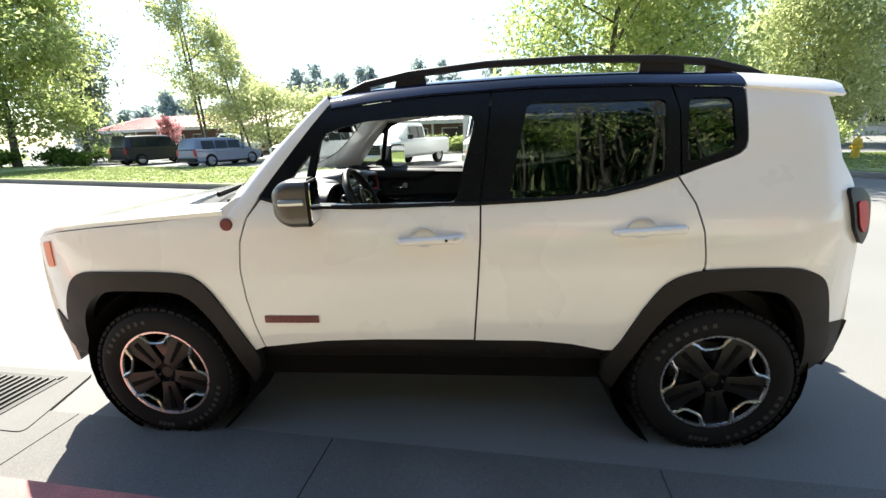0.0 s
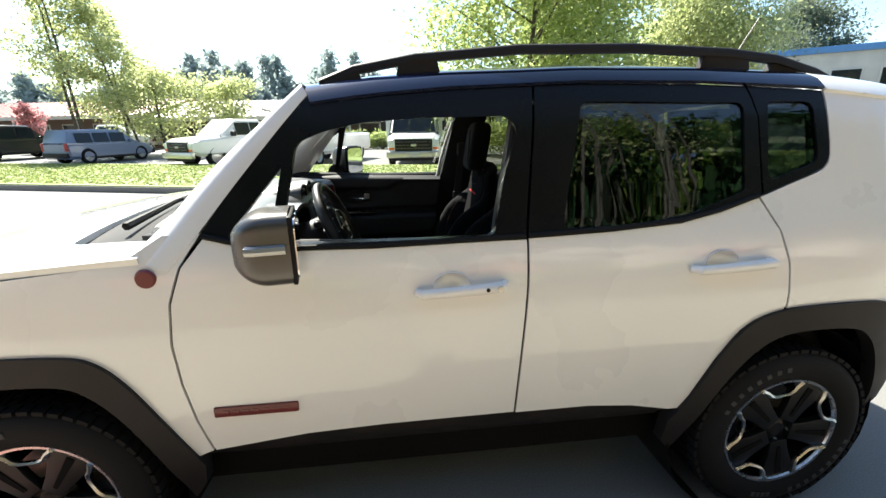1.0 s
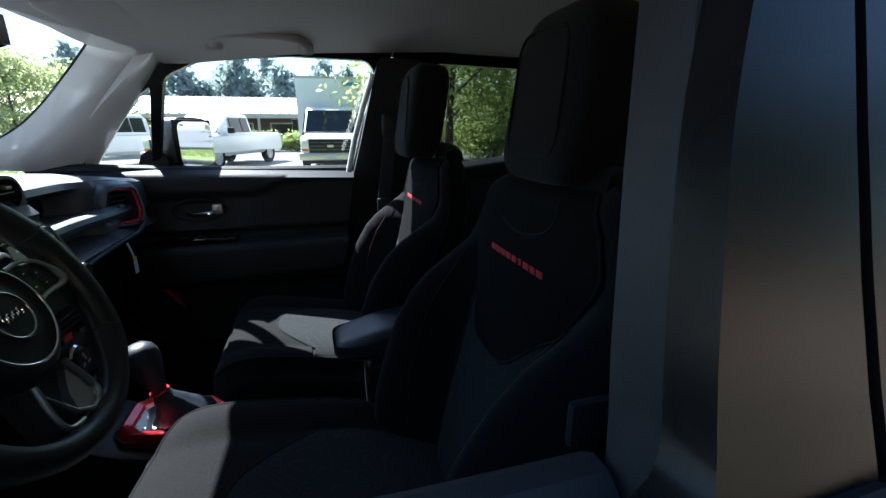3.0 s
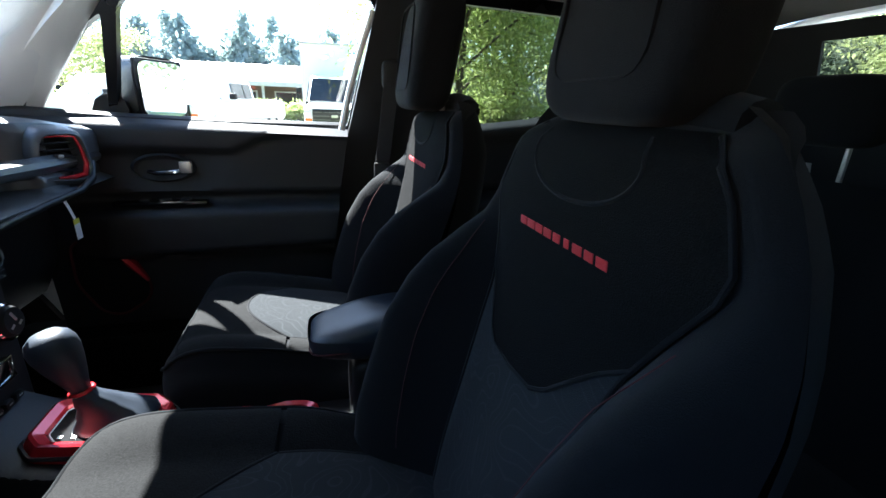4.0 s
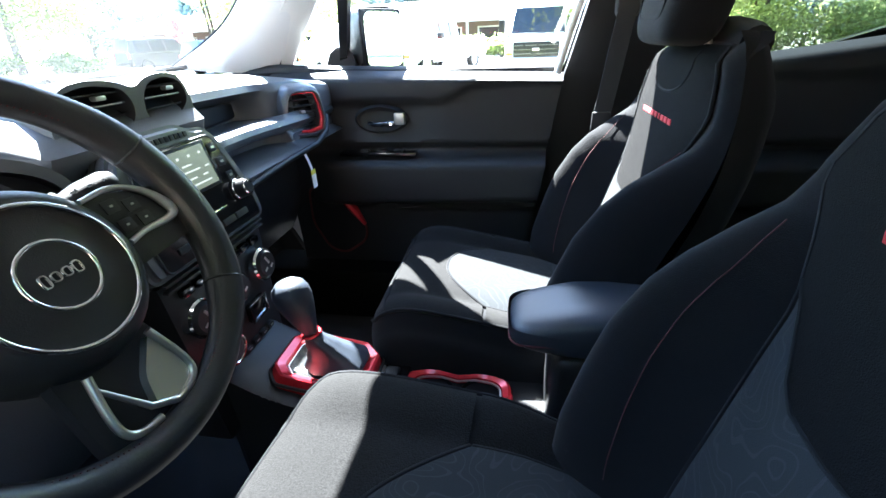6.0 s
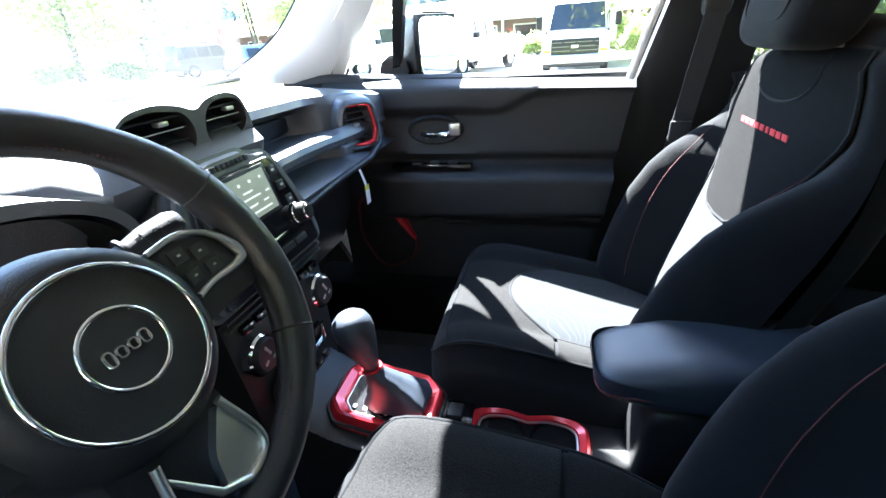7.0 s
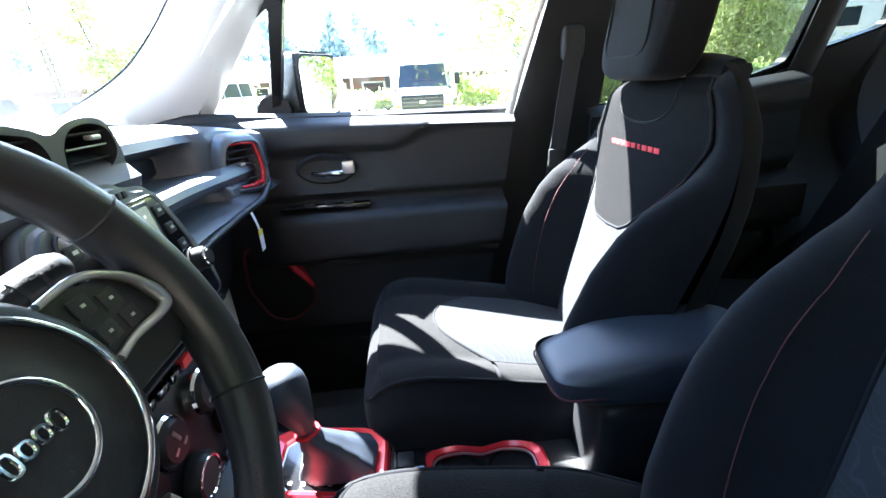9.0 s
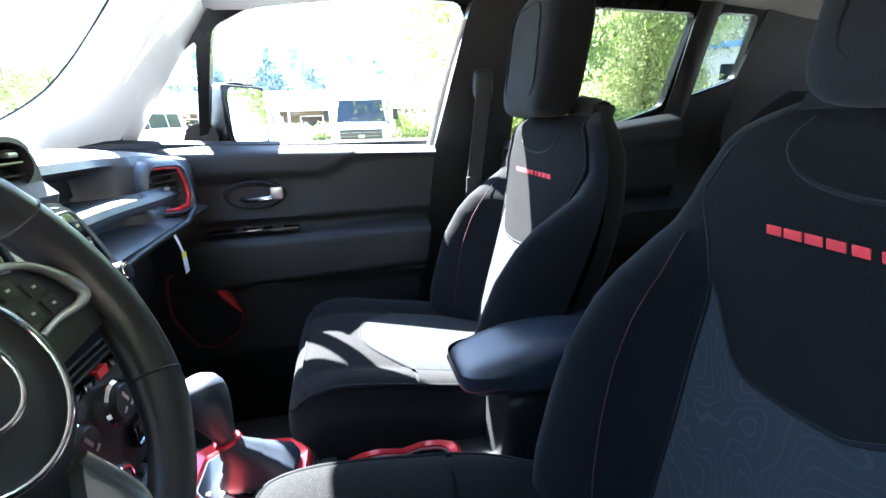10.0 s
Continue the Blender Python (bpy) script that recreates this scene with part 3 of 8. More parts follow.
def low_building(label, place, turn, length, depth, eave, rise, roof_mat, wall_mat, bays):
    b = thing("building", label, "building", place, turn)
    part("wall", box((length, depth, eave), (0, depth / 2, eave / 2)), wall_mat, b)
    over = 1.1
    for s, nm in ((0, "front"), (1, "back")):
        y0, y1 = (-over, depth / 2) if not s else (depth + over, depth / 2)
        bm = bmesh.new()
        v = [bm.verts.new(p) for p in ((-length / 2 - 0.6, y0, eave), (length / 2 + 0.6, y0, eave), (length / 2 + 0.6, y1, eave + rise), (-length / 2 - 0.6, y1, eave + rise))]
        f = bm.faces.new(v if not s else v[::-1])
        bm.normal_update()
        bmesh.ops.solidify(bm, geom=[f], thickness=-0.12)
        roof = part("roof", bm, roof_mat, b, "", 0)
        if not s:
            n = int(length / 0.6)
            slope = math.degrees(math.atan2(rise, depth / 2 + over))
            run = math.hypot(rise, depth / 2 + over)
            for k in range(n):
                x = -length / 2 + length * (k + 0.5) / n
                part("seam", box((0.05, run, 0.06), (x, (y0 + y1) / 2, eave + rise / 2 + 0.14), 0, 2, pose(0, 0, 0, slope)), roof_mat, roof)
    part("fascia", box((length + 1.3, 0.06, 0.28), (0, -over - 0.02, eave - 0.02)), FASCIA, b)
    for k in range(bays):
        x = -length / 2 + length * (k + 0.5) / bays
        w = part("window", box((length / bays * 0.6, 0.08, eave * 0.5), (x, -0.02, eave * 0.55), 0.01), FASCIA, b)
        part("pane", box((length / bays * 0.52, 0.03, eave * 0.42), (x, -0.07, eave * 0.55)), DARKGLASS, w)
        part("post", box((0.14, 0.14, eave - 0.1), (x + length / bays / 2, -over + 0.2, eave / 2 - 0.05)), FASCIA, b)
    return b


low_building("long low building with a pale pink ribbed metal roof", (-4.5, 31.5, 0), -5, 24, 9, 2.15, 1.35, ROOF, SIDING, 9)
low_building("low building with a red ribbed metal roof", (-29.0, 38.0, 0), -14, 20, 9, 2.5, 1.4, ROOF_RED, SIDING, 7)
blue = thing("building", "distant blue and white office building behind trees", "building", (33, 34, 0), -42)
part("wall", box((18, 8, 6.5), (0, 4, 3.25)), PALE_WALL, blue)
part("roof", box((18.6, 8.6, 0.5), (0, 4, 6.75), 0.05), BLUE_WALL, blue, "blue roof band")
for k in range(6):
    for z in (1.6, 4.5):
        w = part("window", box((2.0, 0.1, 1.5), (-7.5 + 3 * k, -0.02, z), 0.01), FASCIA, blue)
        part("pane", box((1.8, 0.04, 1.3), (-7.5 + 3 * k, -0.08, z)), DARKGLASS, w)

# ---- hydrant ----
YELLOW = mat("yellow_hydrant_paint", (0.70, 0.45, 0.04), 0.45, vary=0.15, vary_scale=8, bump=0.1, scale=60)
hyd = thing("fire_hydrant", "yellow painted cast iron fire hydrant on the lawn", "hydrant", (12.4, 12.6, 0.14))
part("barrel", lathe([(0.17, 0), (0.17, 0.04), (0.11, 0.06), (0.105, 0.42), (0.14, 0.44), (0.14, 0.49), (0.11, 0.50)], 20, "z"), YELLOW, hyd)
part("bonnet", lathe([(0.125, 0.50), (0.12, 0.57), (0.09, 0.63), (0.04, 0.66), (0.035, 0.72), (0.0, 0.72)], 20, "z"), YELLOW, hyd)
for a in (0, 120, 240):
    bm = lathe([(0.0, 0.0), (0.06, 0.0), (0.06, 0.06), (0.045, 0.09), (0, 0.09)], 14, "x")
    bm.transform(pose(0, 0, 0.36, 0, 0, a) @ Matrix.Translation((0.09, 0, 0)))
    part("outlet", bm, YELLOW, hyd)


# ---- parked vehicles ----
PAINT_BLACK = mat("black_car_paint", (0.008, 0.009, 0.014), 0.35, coat=0.4, vary=0.1)
PAINT_BLUE = mat("blue_grey_car_paint", (0.15, 0.19, 0.29), 0.35, metal=0.2, coat=0.7, vary=0.05)
PAINT_WHITE = mat("white_van_paint", (0.78, 0.78, 0.77), 0.35, coat=0.8, vary=0.04)
LAMP = mat("headlamp_lens", (0.7, 0.7, 0.7), 0.1, coat=1.0, vary=0.1)


def shell(sections, material, name, parent, label=""):
    """A body lofted along x; each section is (x, half width low, half width high, bottom, shoulder, top)."""
    rows = []
    for x, wl, wh, zb, zs, zt in sections:
        half = [(wl * 0.9, zb), (wl, zb + 0.12), (wl * 1.0, (zb + zs) / 2), (wl * 0.985, zs - 0.04), (wl * 0.95, zs), (wh, zt - 0.06), (wh * 0.9, zt)]
        rows.append([(x, -y, z) for y, z in half] + [(x, y, z) for y, z in half[::-1]])
    n = len(rows[0])
    verts = [p for r in rows for p in r]
    faces = [(i * n + k, i * n + (k + 1) % n, (i + 1) * n + (k + 1) % n, (i + 1) * n + k) for i in range(len(rows) - 1) for k in range(n)]
    faces += [tuple(range(n))[::-1], tuple(range((len(rows) - 1) * n, len(rows) * n))]
    ob = raw(name, verts, [f[::-1] for f in faces], material, parent, label, 32)
    return ob


def small_wheel(parent, x, y, r=0.36):
    s = 1 if y > 0 else -1
    bm = lathe([(r * 0.62, -0.09), (r * 0.9, -0.11), (r, -0.08), (r, 0.08), (r * 0.9, 0.11), (r * 0.62, 0.09)], 24, "y")
    bm.transform(Matrix.Translation((x, y, r)))
    w = part("wheel", bm, RUBBER, parent)
    bm = lathe([(0, 0.06), (r * 0.2, 0.065), (r * 0.55, 0.03), (r * 0.64, 0.09)], 20, "y")
    if s < 0:
        bm.transform(Matrix.Diagonal((1, -1, 1, 1)))
    bm.transform(Matrix.Translation((x, y, r)))
    part("hubcap", bm, SATIN, w)


def quad_panel(name, pts, thick, material, parent, label=""):
    """A flat pane through corner points with thickness."""
    bm = bmesh.new()
    f = bm.faces.new([bm.verts.new(p) for p in pts])
    bm.normal_update()
    bmesh.ops.solidify(bm, geom=[f], thickness=thick)
    return part(name, bm, material, parent, label, 0)


def wagon(label, place, turn, paint, length, width, height, nose=1.1, lift=0.0):
    """An estate or off-roader: nose towards +x."""
    v = thing("parked_car", label, "car", place, turn)
    h, w, L = height, width / 2, length / 2
    zs = h * 0.58
    xs = L - nose                                              # foot of the windscreen
    shell([(-L, w * 0.86, w * 0.80, 0.32 + lift, zs * 0.9, zs), (-L + 0.1, w * 0.95, w * 0.9, 0.24 + lift, zs - 0.03, zs + 0.02),
           (-L * 0.4, w, w * 0.95, 0.22 + lift, zs, zs + 0.02), (xs, w, w * 0.93, 0.22 + lift, zs, zs + 0.02), (L - 0.35, w * 0.96, w * 0.8, 0.24 + lift, zs * 0.84, zs * 0.9), (L, w * 0.8, w * 0.65, 0.34 + lift, zs * 0.68, zs * 0.74)],
          paint, "body", v)
    shell([(-L + 0.05, w * 0.92, w * 0.80, zs - 0.06, zs, zs + 0.05), (-L + 0.25, w * 0.94, w * 0.78, zs - 0.06, zs, h - 0.03), (-L * 0.3, w * 0.95, w * 0.80, zs - 0.06, zs, h),
           (xs - 0.75, w * 0.95, w * 0.76, zs - 0.06, zs, h - 0.04), (xs + 0.05, w * 0.93, w * 0.80, zs - 0.06, zs - 0.02, zs + 0.03)], paint, "cabin", v)
    zt = h - 0.17
    for s in (-1, 1):
        spans = np.linspace(-L + 0.42, xs - 0.55, 4)
        for a, b in zip(spans[:-1], spans[1:]):
            pts = [(a + 0.05, s * w * 0.955, zs + 0.05), (b - 0.05, s * w * 0.955, zs + 0.05), (b - 0.05, s * w * 0.835, zt), (a + 0.05, s * w * 0.835, zt)]
            quad_panel("side_window", pts if s < 0 else pts[::-1], 0.02, DARKGLASS, v)
        for x in (-L + 0.85, L - 0.85):
            small_wheel(v, x, s * (w - 0.10), 0.35 + lift * 0.3)
        part("tail_lamp", box((0.08, 0.16, 0.34), (-L + 0.03, s * w * 0.83, zs * 0.86), 0.02), RED_LENS, v)
        part("head_lamp", box((0.10, 0.26, 0.14), (L - 0.09, s * w * 0.66, zs * 0.68), 0.03), LAMP, v)
        part("door_mirror", box((0.12, 0.20, 0.14), (xs - 0.45, s * (w + 0.07), zs + 0.08), 0.04), paint, v)
        part("sill", box((length * 0.5, 0.06, 0.10), (0, s * w * 0.98, 0.27 + lift), 0.02), CLAD, v)
    quad_panel("rear_window", [(-L + 0.09, w * 0.72, zs + 0.08), (-L + 0.09, -w * 0.72, zs + 0.08), (-L + 0.225, -w * 0.66, zt), (-L + 0.225, w * 0.66, zt)], 0.02, DARKGLASS, v)
    quad_panel("windscreen", [(xs - 0.02, -w * 0.78, zs + 0.06), (xs - 0.02, w * 0.78, zs + 0.06), (xs - 0.68, w * 0.70, h - 0.10), (xs - 0.68, -w * 0.70, h - 0.10)], 0.02, DARKGLASS, v)
    part("rear_bumper", box((0.16, width * 0.9, 0.2), (-L + 0.02, 0, 0.42 + lift), 0.05), CLAD, v)
    part("front_bumper", box((0.18, width * 0.86, 0.22), (L - 0.04, 0, 0.40 + lift), 0.05), CLAD, v)
    return v


def truck_nose(v, x, w, z0, z1):
    """Grille, lamps and bumper on the front face at x."""
    h = z1 - z0
    part("grille", box((0.06, w * 1.36, h * 0.80), (x + 0.02, 0, (z0 + z1) / 2 + 0.02), 0.03), RIM_BLACK, v, "dark grille")
    for k in (-0.22, 0.0, 0.22):
        part("grille_bar", box((0.04, w * 1.30, 0.022), (x + 0.045, 0, (z0 + z1) / 2 + 0.02 + k * h), 0.008), DARK_METAL, v)
    part("emblem", box((0.03, 0.20, 0.08), (x + 0.06, 0, (z0 + z1) / 2 + 0.02), 0.012), SATIN, v)
    for s in (-1, 1):
        part("head_lamp", box((0.08, w * 0.24, h * 0.40), (x - 0.01, s * w * 0.80, (z0 + z1) / 2 + 0.08), 0.02), LAMP, v)
        part("turn_lamp", box((0.07, w * 0.22, h * 0.18), (x - 0.01, s * w * 0.80, (z0 + z1) / 2 - 0.10), 0.02), ORANGE, v)
    part("front_bumper", box((0.18, w * 1.98, 0.24), (x + 0.05, 0, z0 - 0.05), 0.05), SATIN, v, "chrome bumper")
    part("air_dam", box((0.10, w * 1.7, 0.16), (x - 0.02, 0, z0 - 0.20), 0.03), CLAD, v)


def pickup(label, place, turn, length=5.6):
    v = thing("pickup_truck", label, "pickup", place, turn)
    w, L = 0.97, length / 2
    shell([(-L, w * 0.97, w * 0.95, 0.5, 1.10, 1.16), (-L + 0.1, w, w * 0.96, 0.42, 1.12, 1.18), (L - 1.5, w, w * 0.96, 0.42, 1.12, 1.2), (L - 0.3, w * 0.98, w * 0.88, 0.45, 1.04, 1.12), (L, w * 0.92, w * 0.8, 0.55, 0.96, 1.02)], PAINT_WHITE, "body", v)
    c0, c1 = -0.55, L - 1.35
    shell([(c0, w * 0.95, w * 0.78, 1.08, 1.16, 1.72), (c0 + 0.15, w * 0.95, w * 0.80, 1.08, 1.16, 1.84), (c1 - 0.7, w * 0.95, w * 0.80, 1.08, 1.16, 1.84), (c1 + 0.1, w * 0.93, w * 0.82, 1.08, 1.14, 1.20)], PAINT_WHITE, "cabin", v)
    for s in (-1, 1):
        mid = (c0 + c1 - 0.6) / 2
        for a, b in ((c0 + 0.2, mid - 0.03), (mid + 0.03, c1 - 0.62)):
            pts = [(a, s * w * 0.955, 1.21), (b, s * w * 0.955, 1.21), (b, s * w * 0.845, 1.70), (a, s * w * 0.845, 1.70)]
            quad_panel("side_window", pts if s < 0 else pts[::-1], 0.02, DARKGLASS, v)
        for x in (-L + 1.1, L - 0.95):
            small_wheel(v, x, s * (w - 0.12), 0.40)
        part("door_mirror", box((0.14, 0.22, 0.20), (c1 - 0.35, s * (w + 0.08), 1.27), 0.04), CLAD, v)
        part("tail_lamp", box((0.05, 0.12, 0.36), (-L - 0.01, s * w * 0.88, 0.92), 0.01), RED_LENS, v)
    quad_panel("windscreen", [(c1 + 0.06, -w * 0.78, 1.22), (c1 + 0.06, w * 0.78, 1.22), (c1 - 0.62, w * 0.70, 1.76), (c1 - 0.62, -w * 0.70, 1.76)], 0.02, DARKGLASS, v)
    part("bed_floor", box((L - 0.75, w * 1.7, 0.04), (-L / 2 - 0.35, 0, 1.185)), CLAD, v, "dark open load bed")
    truck_nose(v, L, w, 0.55, 1.02)
    return v


def box_truck(label, place, turn):
    v = thing("box_truck", label, "truck", place, turn)
    w = 1.0
    shell([(0.0, w, w * 0.9, 0.45, 1.15, 1.22), (0.9, w, w * 0.9, 0.42, 1.15, 1.22), (1.75, w * 0.97, w * 0.85, 0.45, 1.05, 1.16), (2.05, w * 0.9, w * 0.78, 0.5, 0.96, 1.02)], PAINT_WHITE, "body", v)
    shell([(0.0, w * 0.96, w * 0.84, 1.1, 1.2, 2.05), (0.45, w * 0.96, w * 0.82, 1.1, 1.2, 2.08), (0.75, w * 0.95, w * 0.80, 1.1, 1.2, 1.98), (1.35, w * 0.93, w * 0.84, 1.1, 1.15, 1.22)], PAINT_WHITE, "cabin", v)
    quad_panel("windscreen", [(1.36, -w * 0.82, 1.24), (1.36, w * 0.82, 1.24), (0.80, w * 0.74, 1.94), (0.80, -w * 0.74, 1.94)], 0.02, DARKGLASS, v)
    part("cargo_box", box((4.2, 2.35, 2.3), (-2.1, 0, 1.95), 0.03), PAINT_WHITE, v, "tall white cargo box")
    part("roof_rail", box((4.24, 2.40, 0.08), (-2.1, 0, 3.09), 0.01), SATIN, v)
    part("decal", box((0.01, 0.6, 0.12), (0.004, 0.75, 2.88)), BLUE_WALL, v, "small blue sticker")
    for s in (-1, 1):
        pts = [(0.2, s * w * 0.965, 1.25), (0.95, s * w * 0.955, 1.25), (0.62, s * w * 0.865, 1.85), (0.2, s * w * 0.865, 1.88)]
        quad_panel("side_window", pts if s < 0 else pts[::-1], 0.02, DARKGLASS, v)
        for x in (-2.9, 1.25):
            small_wheel(v, x, s * 0.86, 0.38)
        part("door_mirror", box((0.12, 0.18, 0.36), (0.95, s * 1.17, 1.45), 0.03), CLAD, v)
    part("chassis", box((5.6, 0.8, 0.25), (-1.3, 0, 0.55)), UNDER, v)
    truck_nose(v, 2.03, w, 0.5, 1.02)
    part("number_plate", box((0.02, 0.32, 0.16), (2.2, 0, 0.45), 0.004), PALE_WALL, v, "plain pale plate")
    return v


wagon("black off-road wagon parked beyond the grass island", (-21.3, 25.0, 0), 68, PAINT_BLACK, 4.8, 1.95, 1.85, 1.25, 0.06)
wagon("blue-grey compact wagon parked beyond the grass island", (-14.4, 21.2, 0), 68, PAINT_BLUE, 4.3, 1.72, 1.55, 0.95)
pickup("white pickup truck parked near the building", (-20.6, 32.6, 0), 8)
pickup("white pickup truck facing the road", (-6.8, 18.1, 0), 235)
pickup("white crew cab pickup parked beside the lawn", (-3.2, 17.2, 0), 248)
box_truck("white cutaway van with a tall cargo box", (0.75, 15.9, 0), 180 + 85)

# ---- the white car: outside ----
CY = 0.03                                                    # the car's middle plane
car = thing("car", "white compact off-road car, black roof, open driver window", "car", (0, CY, 0))

zt_, wt_ = zip((0.15, 0.78), (0.35, 0.855), (0.45, 0.885), (0.55, 0.893), (0.75, 0.895), (0.92, 0.897), (1.02, 0.890), (1.10, 0.876), (1.16, 0.855),
               (1.20, 0.836), (1.30, 0.803), (1.40, 0.772), (1.52, 0.735), (1.60, 0.695), (1.66, 0.64), (1.8, 0.5))
ZT = np.arange(0.0, 1.9, 0.005)
WT = np.interp(ZT, zt_, wt_)
for _ in range(2):
    WT = np.convolve(np.pad(WT, 6, mode="edge"), np.ones(13) / 13, "valid")


def half(x, z):
    """The body's half width at a place along the car and a height."""
    w = float(np.interp(z, ZT, WT))
    if x < -1.15:
        w -= 0.24 * ((-1.15 - x) / 0.9) ** 2.6
    if x > 1.35:
        w -= 0.13 * ((x - 1.35) / 0.50) ** 3
    return w


def roof_z(x):
    return float(np.interp(x, (-0.40, -0.2, 0.05, 0.5, 0.9, 1.3, 1.9), (1.605, 1.632, 1.652, 1.668, 1.663, 1.642, 1.575)))


def side_panel(name, poly, s, material, parent, label="", thick=0.012, out=0.0, step=0.07, holes=(), smooth=50):
    """A body panel: its outline in side view laid on the body's flank, with thickness; holes are outlines too."""
    bm = bmesh.new()
    loops = [poly, *holes]
    edges = []
    for lp in loops:
        vs = [bm.verts.new((a, 0, b)) for a, b in lp]
        edges += [bm.edges.new((vs[i], vs[(i + 1) % len(vs)])) for i in range(len(vs))]
    bmesh.ops.triangle_fill(bm, use_beauty=True, use_dissolve=False, edges=edges, normal=(0, -1, 0))
    xs, zs = [p[0] for p in poly], [p[1] for p in poly]
    for lo, hi, no, i in ((min(xs), max(xs), (1, 0, 0), 0), (min(zs), max(zs), (0, 0, 1), 2)):
        k = math.ceil(lo / step)
        while k * step < hi - 1e-4:
            co = [0, 0, 0]
            co[i] = k * step + 1e-4
            bmesh.ops.bisect_plane(bm, geom=bm.verts[:] + bm.edges[:] + bm.faces[:], plane_co=co, plane_no=no, dist=1e-5)
            k += 1
    for f in bm.faces:
        f.normal_update()
        if f.normal.y * s < 0:
            f.normal_flip()
    for v in bm.verts:
        v.co.y = s * (half(v.co.x, v.co.z) + out)
    g = bmesh.ops.extrude_face_region(bm, geom=bm.faces[:])
    new_v = [v for v in g["geom"] if isinstance(v, bmesh.types.BMVert)]
    old = [v for v in bm.verts if v not in set(new_v)]
    for v in new_v:                                        # the copy becomes the outer face
        pass
    for v in old:
        v.co.y -= s * thick
    bmesh.ops.recalc_face_normals(bm, faces=bm.faces[:])
    return part(name, bm, material, parent, label, smooth)


DOOR_FRONT = [(-0.69, 1.185), (-0.75, 1.11), (-0.785, 1.01), (-0.80, 0.88), (-0.795, 0.75), (-0.775, 0.62), (-0.742, 0.50)]
BELT_F = [(-0.69, 1.185), (-0.60, 1.163), (-0.45, 1.143), (-0.2, 1.139), (0.05, 1.143), (0.262, 1.147)]
BELT_R = [(0.270, 1.147), (0.55, 1.156), (0.78, 1.172), (0.92, 1.200), (1.06, 1.240)]
SPLIT = [(0.265, 1.145), (0.262, 1.0), (0.25, 0.8), (0.232, 0.545)]
REAR_EDGE = [(1.06, 1.240), (1.12, 1.14), (1.155, 1.03), (1.168, 0.93), (1.17, 0.885)]
SILL_F = [(-0.742, 0.50), (-0.62, 0.515), (-0.45, 0.535), (-0.2, 0.545), (0.232, 0.548)]
SILL_R = [(0.240, 0.548), (0.5, 0.545), (0.66, 0.53), (0.80, 0.50), (0.86, 0.50)]
ARCH_F = [(-1.84, 0.56), (-1.815, 0.66), (-1.74, 0.78), (-1.66, 0.845), (-1.56, 0.868), (-1.3, 0.876), (-1.10, 0.868), (-1.02, 0.84), (-0.955, 0.77), (-0.88, 0.64), (-0.78, 0.45)]
ARCH_F_IN = [(-1.715, 0.30), (-1.70, 0.50), (-1.665, 0.64), (-1.58, 0.735), (-1.47, 0.778), (-1.3, 0.785), (-1.14, 0.778), (-1.06, 0.74), (-0.98, 0.64), (-0.91, 0.50), (-0.87, 0.36), (-0.86, 0.28)]
ARCH_R = [(0.80, 0.45), (0.875, 0.56), (0.95, 0.70), (1.02, 0.80), (1.10, 0.85), (1.22, 0.873), (1.45, 0.878), (1.57, 0.865), (1.65, 0.82), (1.69, 0.74), (1.72, 0.63)]
ARCH_R_IN = [(0.86, 0.28), (0.90, 0.42), (0.98, 0.58), (1.06, 0.69), (1.14, 0.755), (1.24, 0.782), (1.42, 0.782), (1.51, 0.75), (1.58, 0.66), (1.625, 0.52), (1.64, 0.36), (1.64, 0.30)]
FRAME_D = [(-0.70, 1.192), (-0.636, 1.285), (-0.512, 1.44), (-0.422, 1.545), (-0.385, 1.575)]
FRAME_P = [(-0.732, 1.192), (-0.667, 1.285), (-0.519, 1.44), (-0.407, 1.545), (-0.347, 1.585)]
WIN_F = rounded([(-0.510, 1.180), (0.165, 1.160), (0.205, 1.33), (0.262, 1.50), (0.235, 1.555), (-0.05, 1.558), (-0.30, 1.54), (-0.425, 1.485)], 0.030, 4)
WIN_FD = rounded([(-0.476, 1.160), (0.165, 1.158), (0.205, 1.33), (0.256, 1.472), (0.230, 1.514), (-0.05, 1.511), (-0.223, 1.500), (-0.335, 1.478), (-0.420, 1.445)], 0.030, 4)
WIN_Q = rounded([(-0.622, 1.188), (-0.503, 1.183), (-0.463, 1.380)], 0.008, 3)
WIN_R = rounded([(0.385, 1.172), (0.62, 1.172), (0.82, 1.200), (1.015, 1.262), (1.03, 1.545), (0.47, 1.555)], 0.03, 4)
WIN_3 = rounded([(1.10, 1.292), (1.29, 1.350), (1.282, 1.545), (1.115, 1.548)], 0.03, 4)


def curved(line, n=4):
    """A smooth line through the points."""
    P = [Vector(p) for p in line]
    P = [P[0] * 2 - P[1]] + P + [P[-1] * 2 - P[-2]]
    out = []
    for a, b, c, d in zip(P[:-3], P[1:-2], P[2:-1], P[3:]):
        for k in range(n):
            t = k / n
            out.append(tuple(0.5 * (2 * b + (c - a) * t + (2 * a - 5 * b + 4 * c - d) * t * t + (3 * b - a - 3 * c + d) * t ** 3)))
    return out + [tuple(P[-2])]


def inset(poly, d):
    """The outline moved outwards by d."""
    P = [Vector(p) for p in poly]
    area = sum(P[i - 1].cross(P[i]) for i in range(len(P)))
    out = []
    for i, p in enumerate(P):
        t = (P[(i + 1) % len(P)] - P[i - 1]).normalized()
        n = Vector((t.y, -t.x)) * (1 if area > 0 else -1)
        out.append(tuple(p + n * d))
    return out


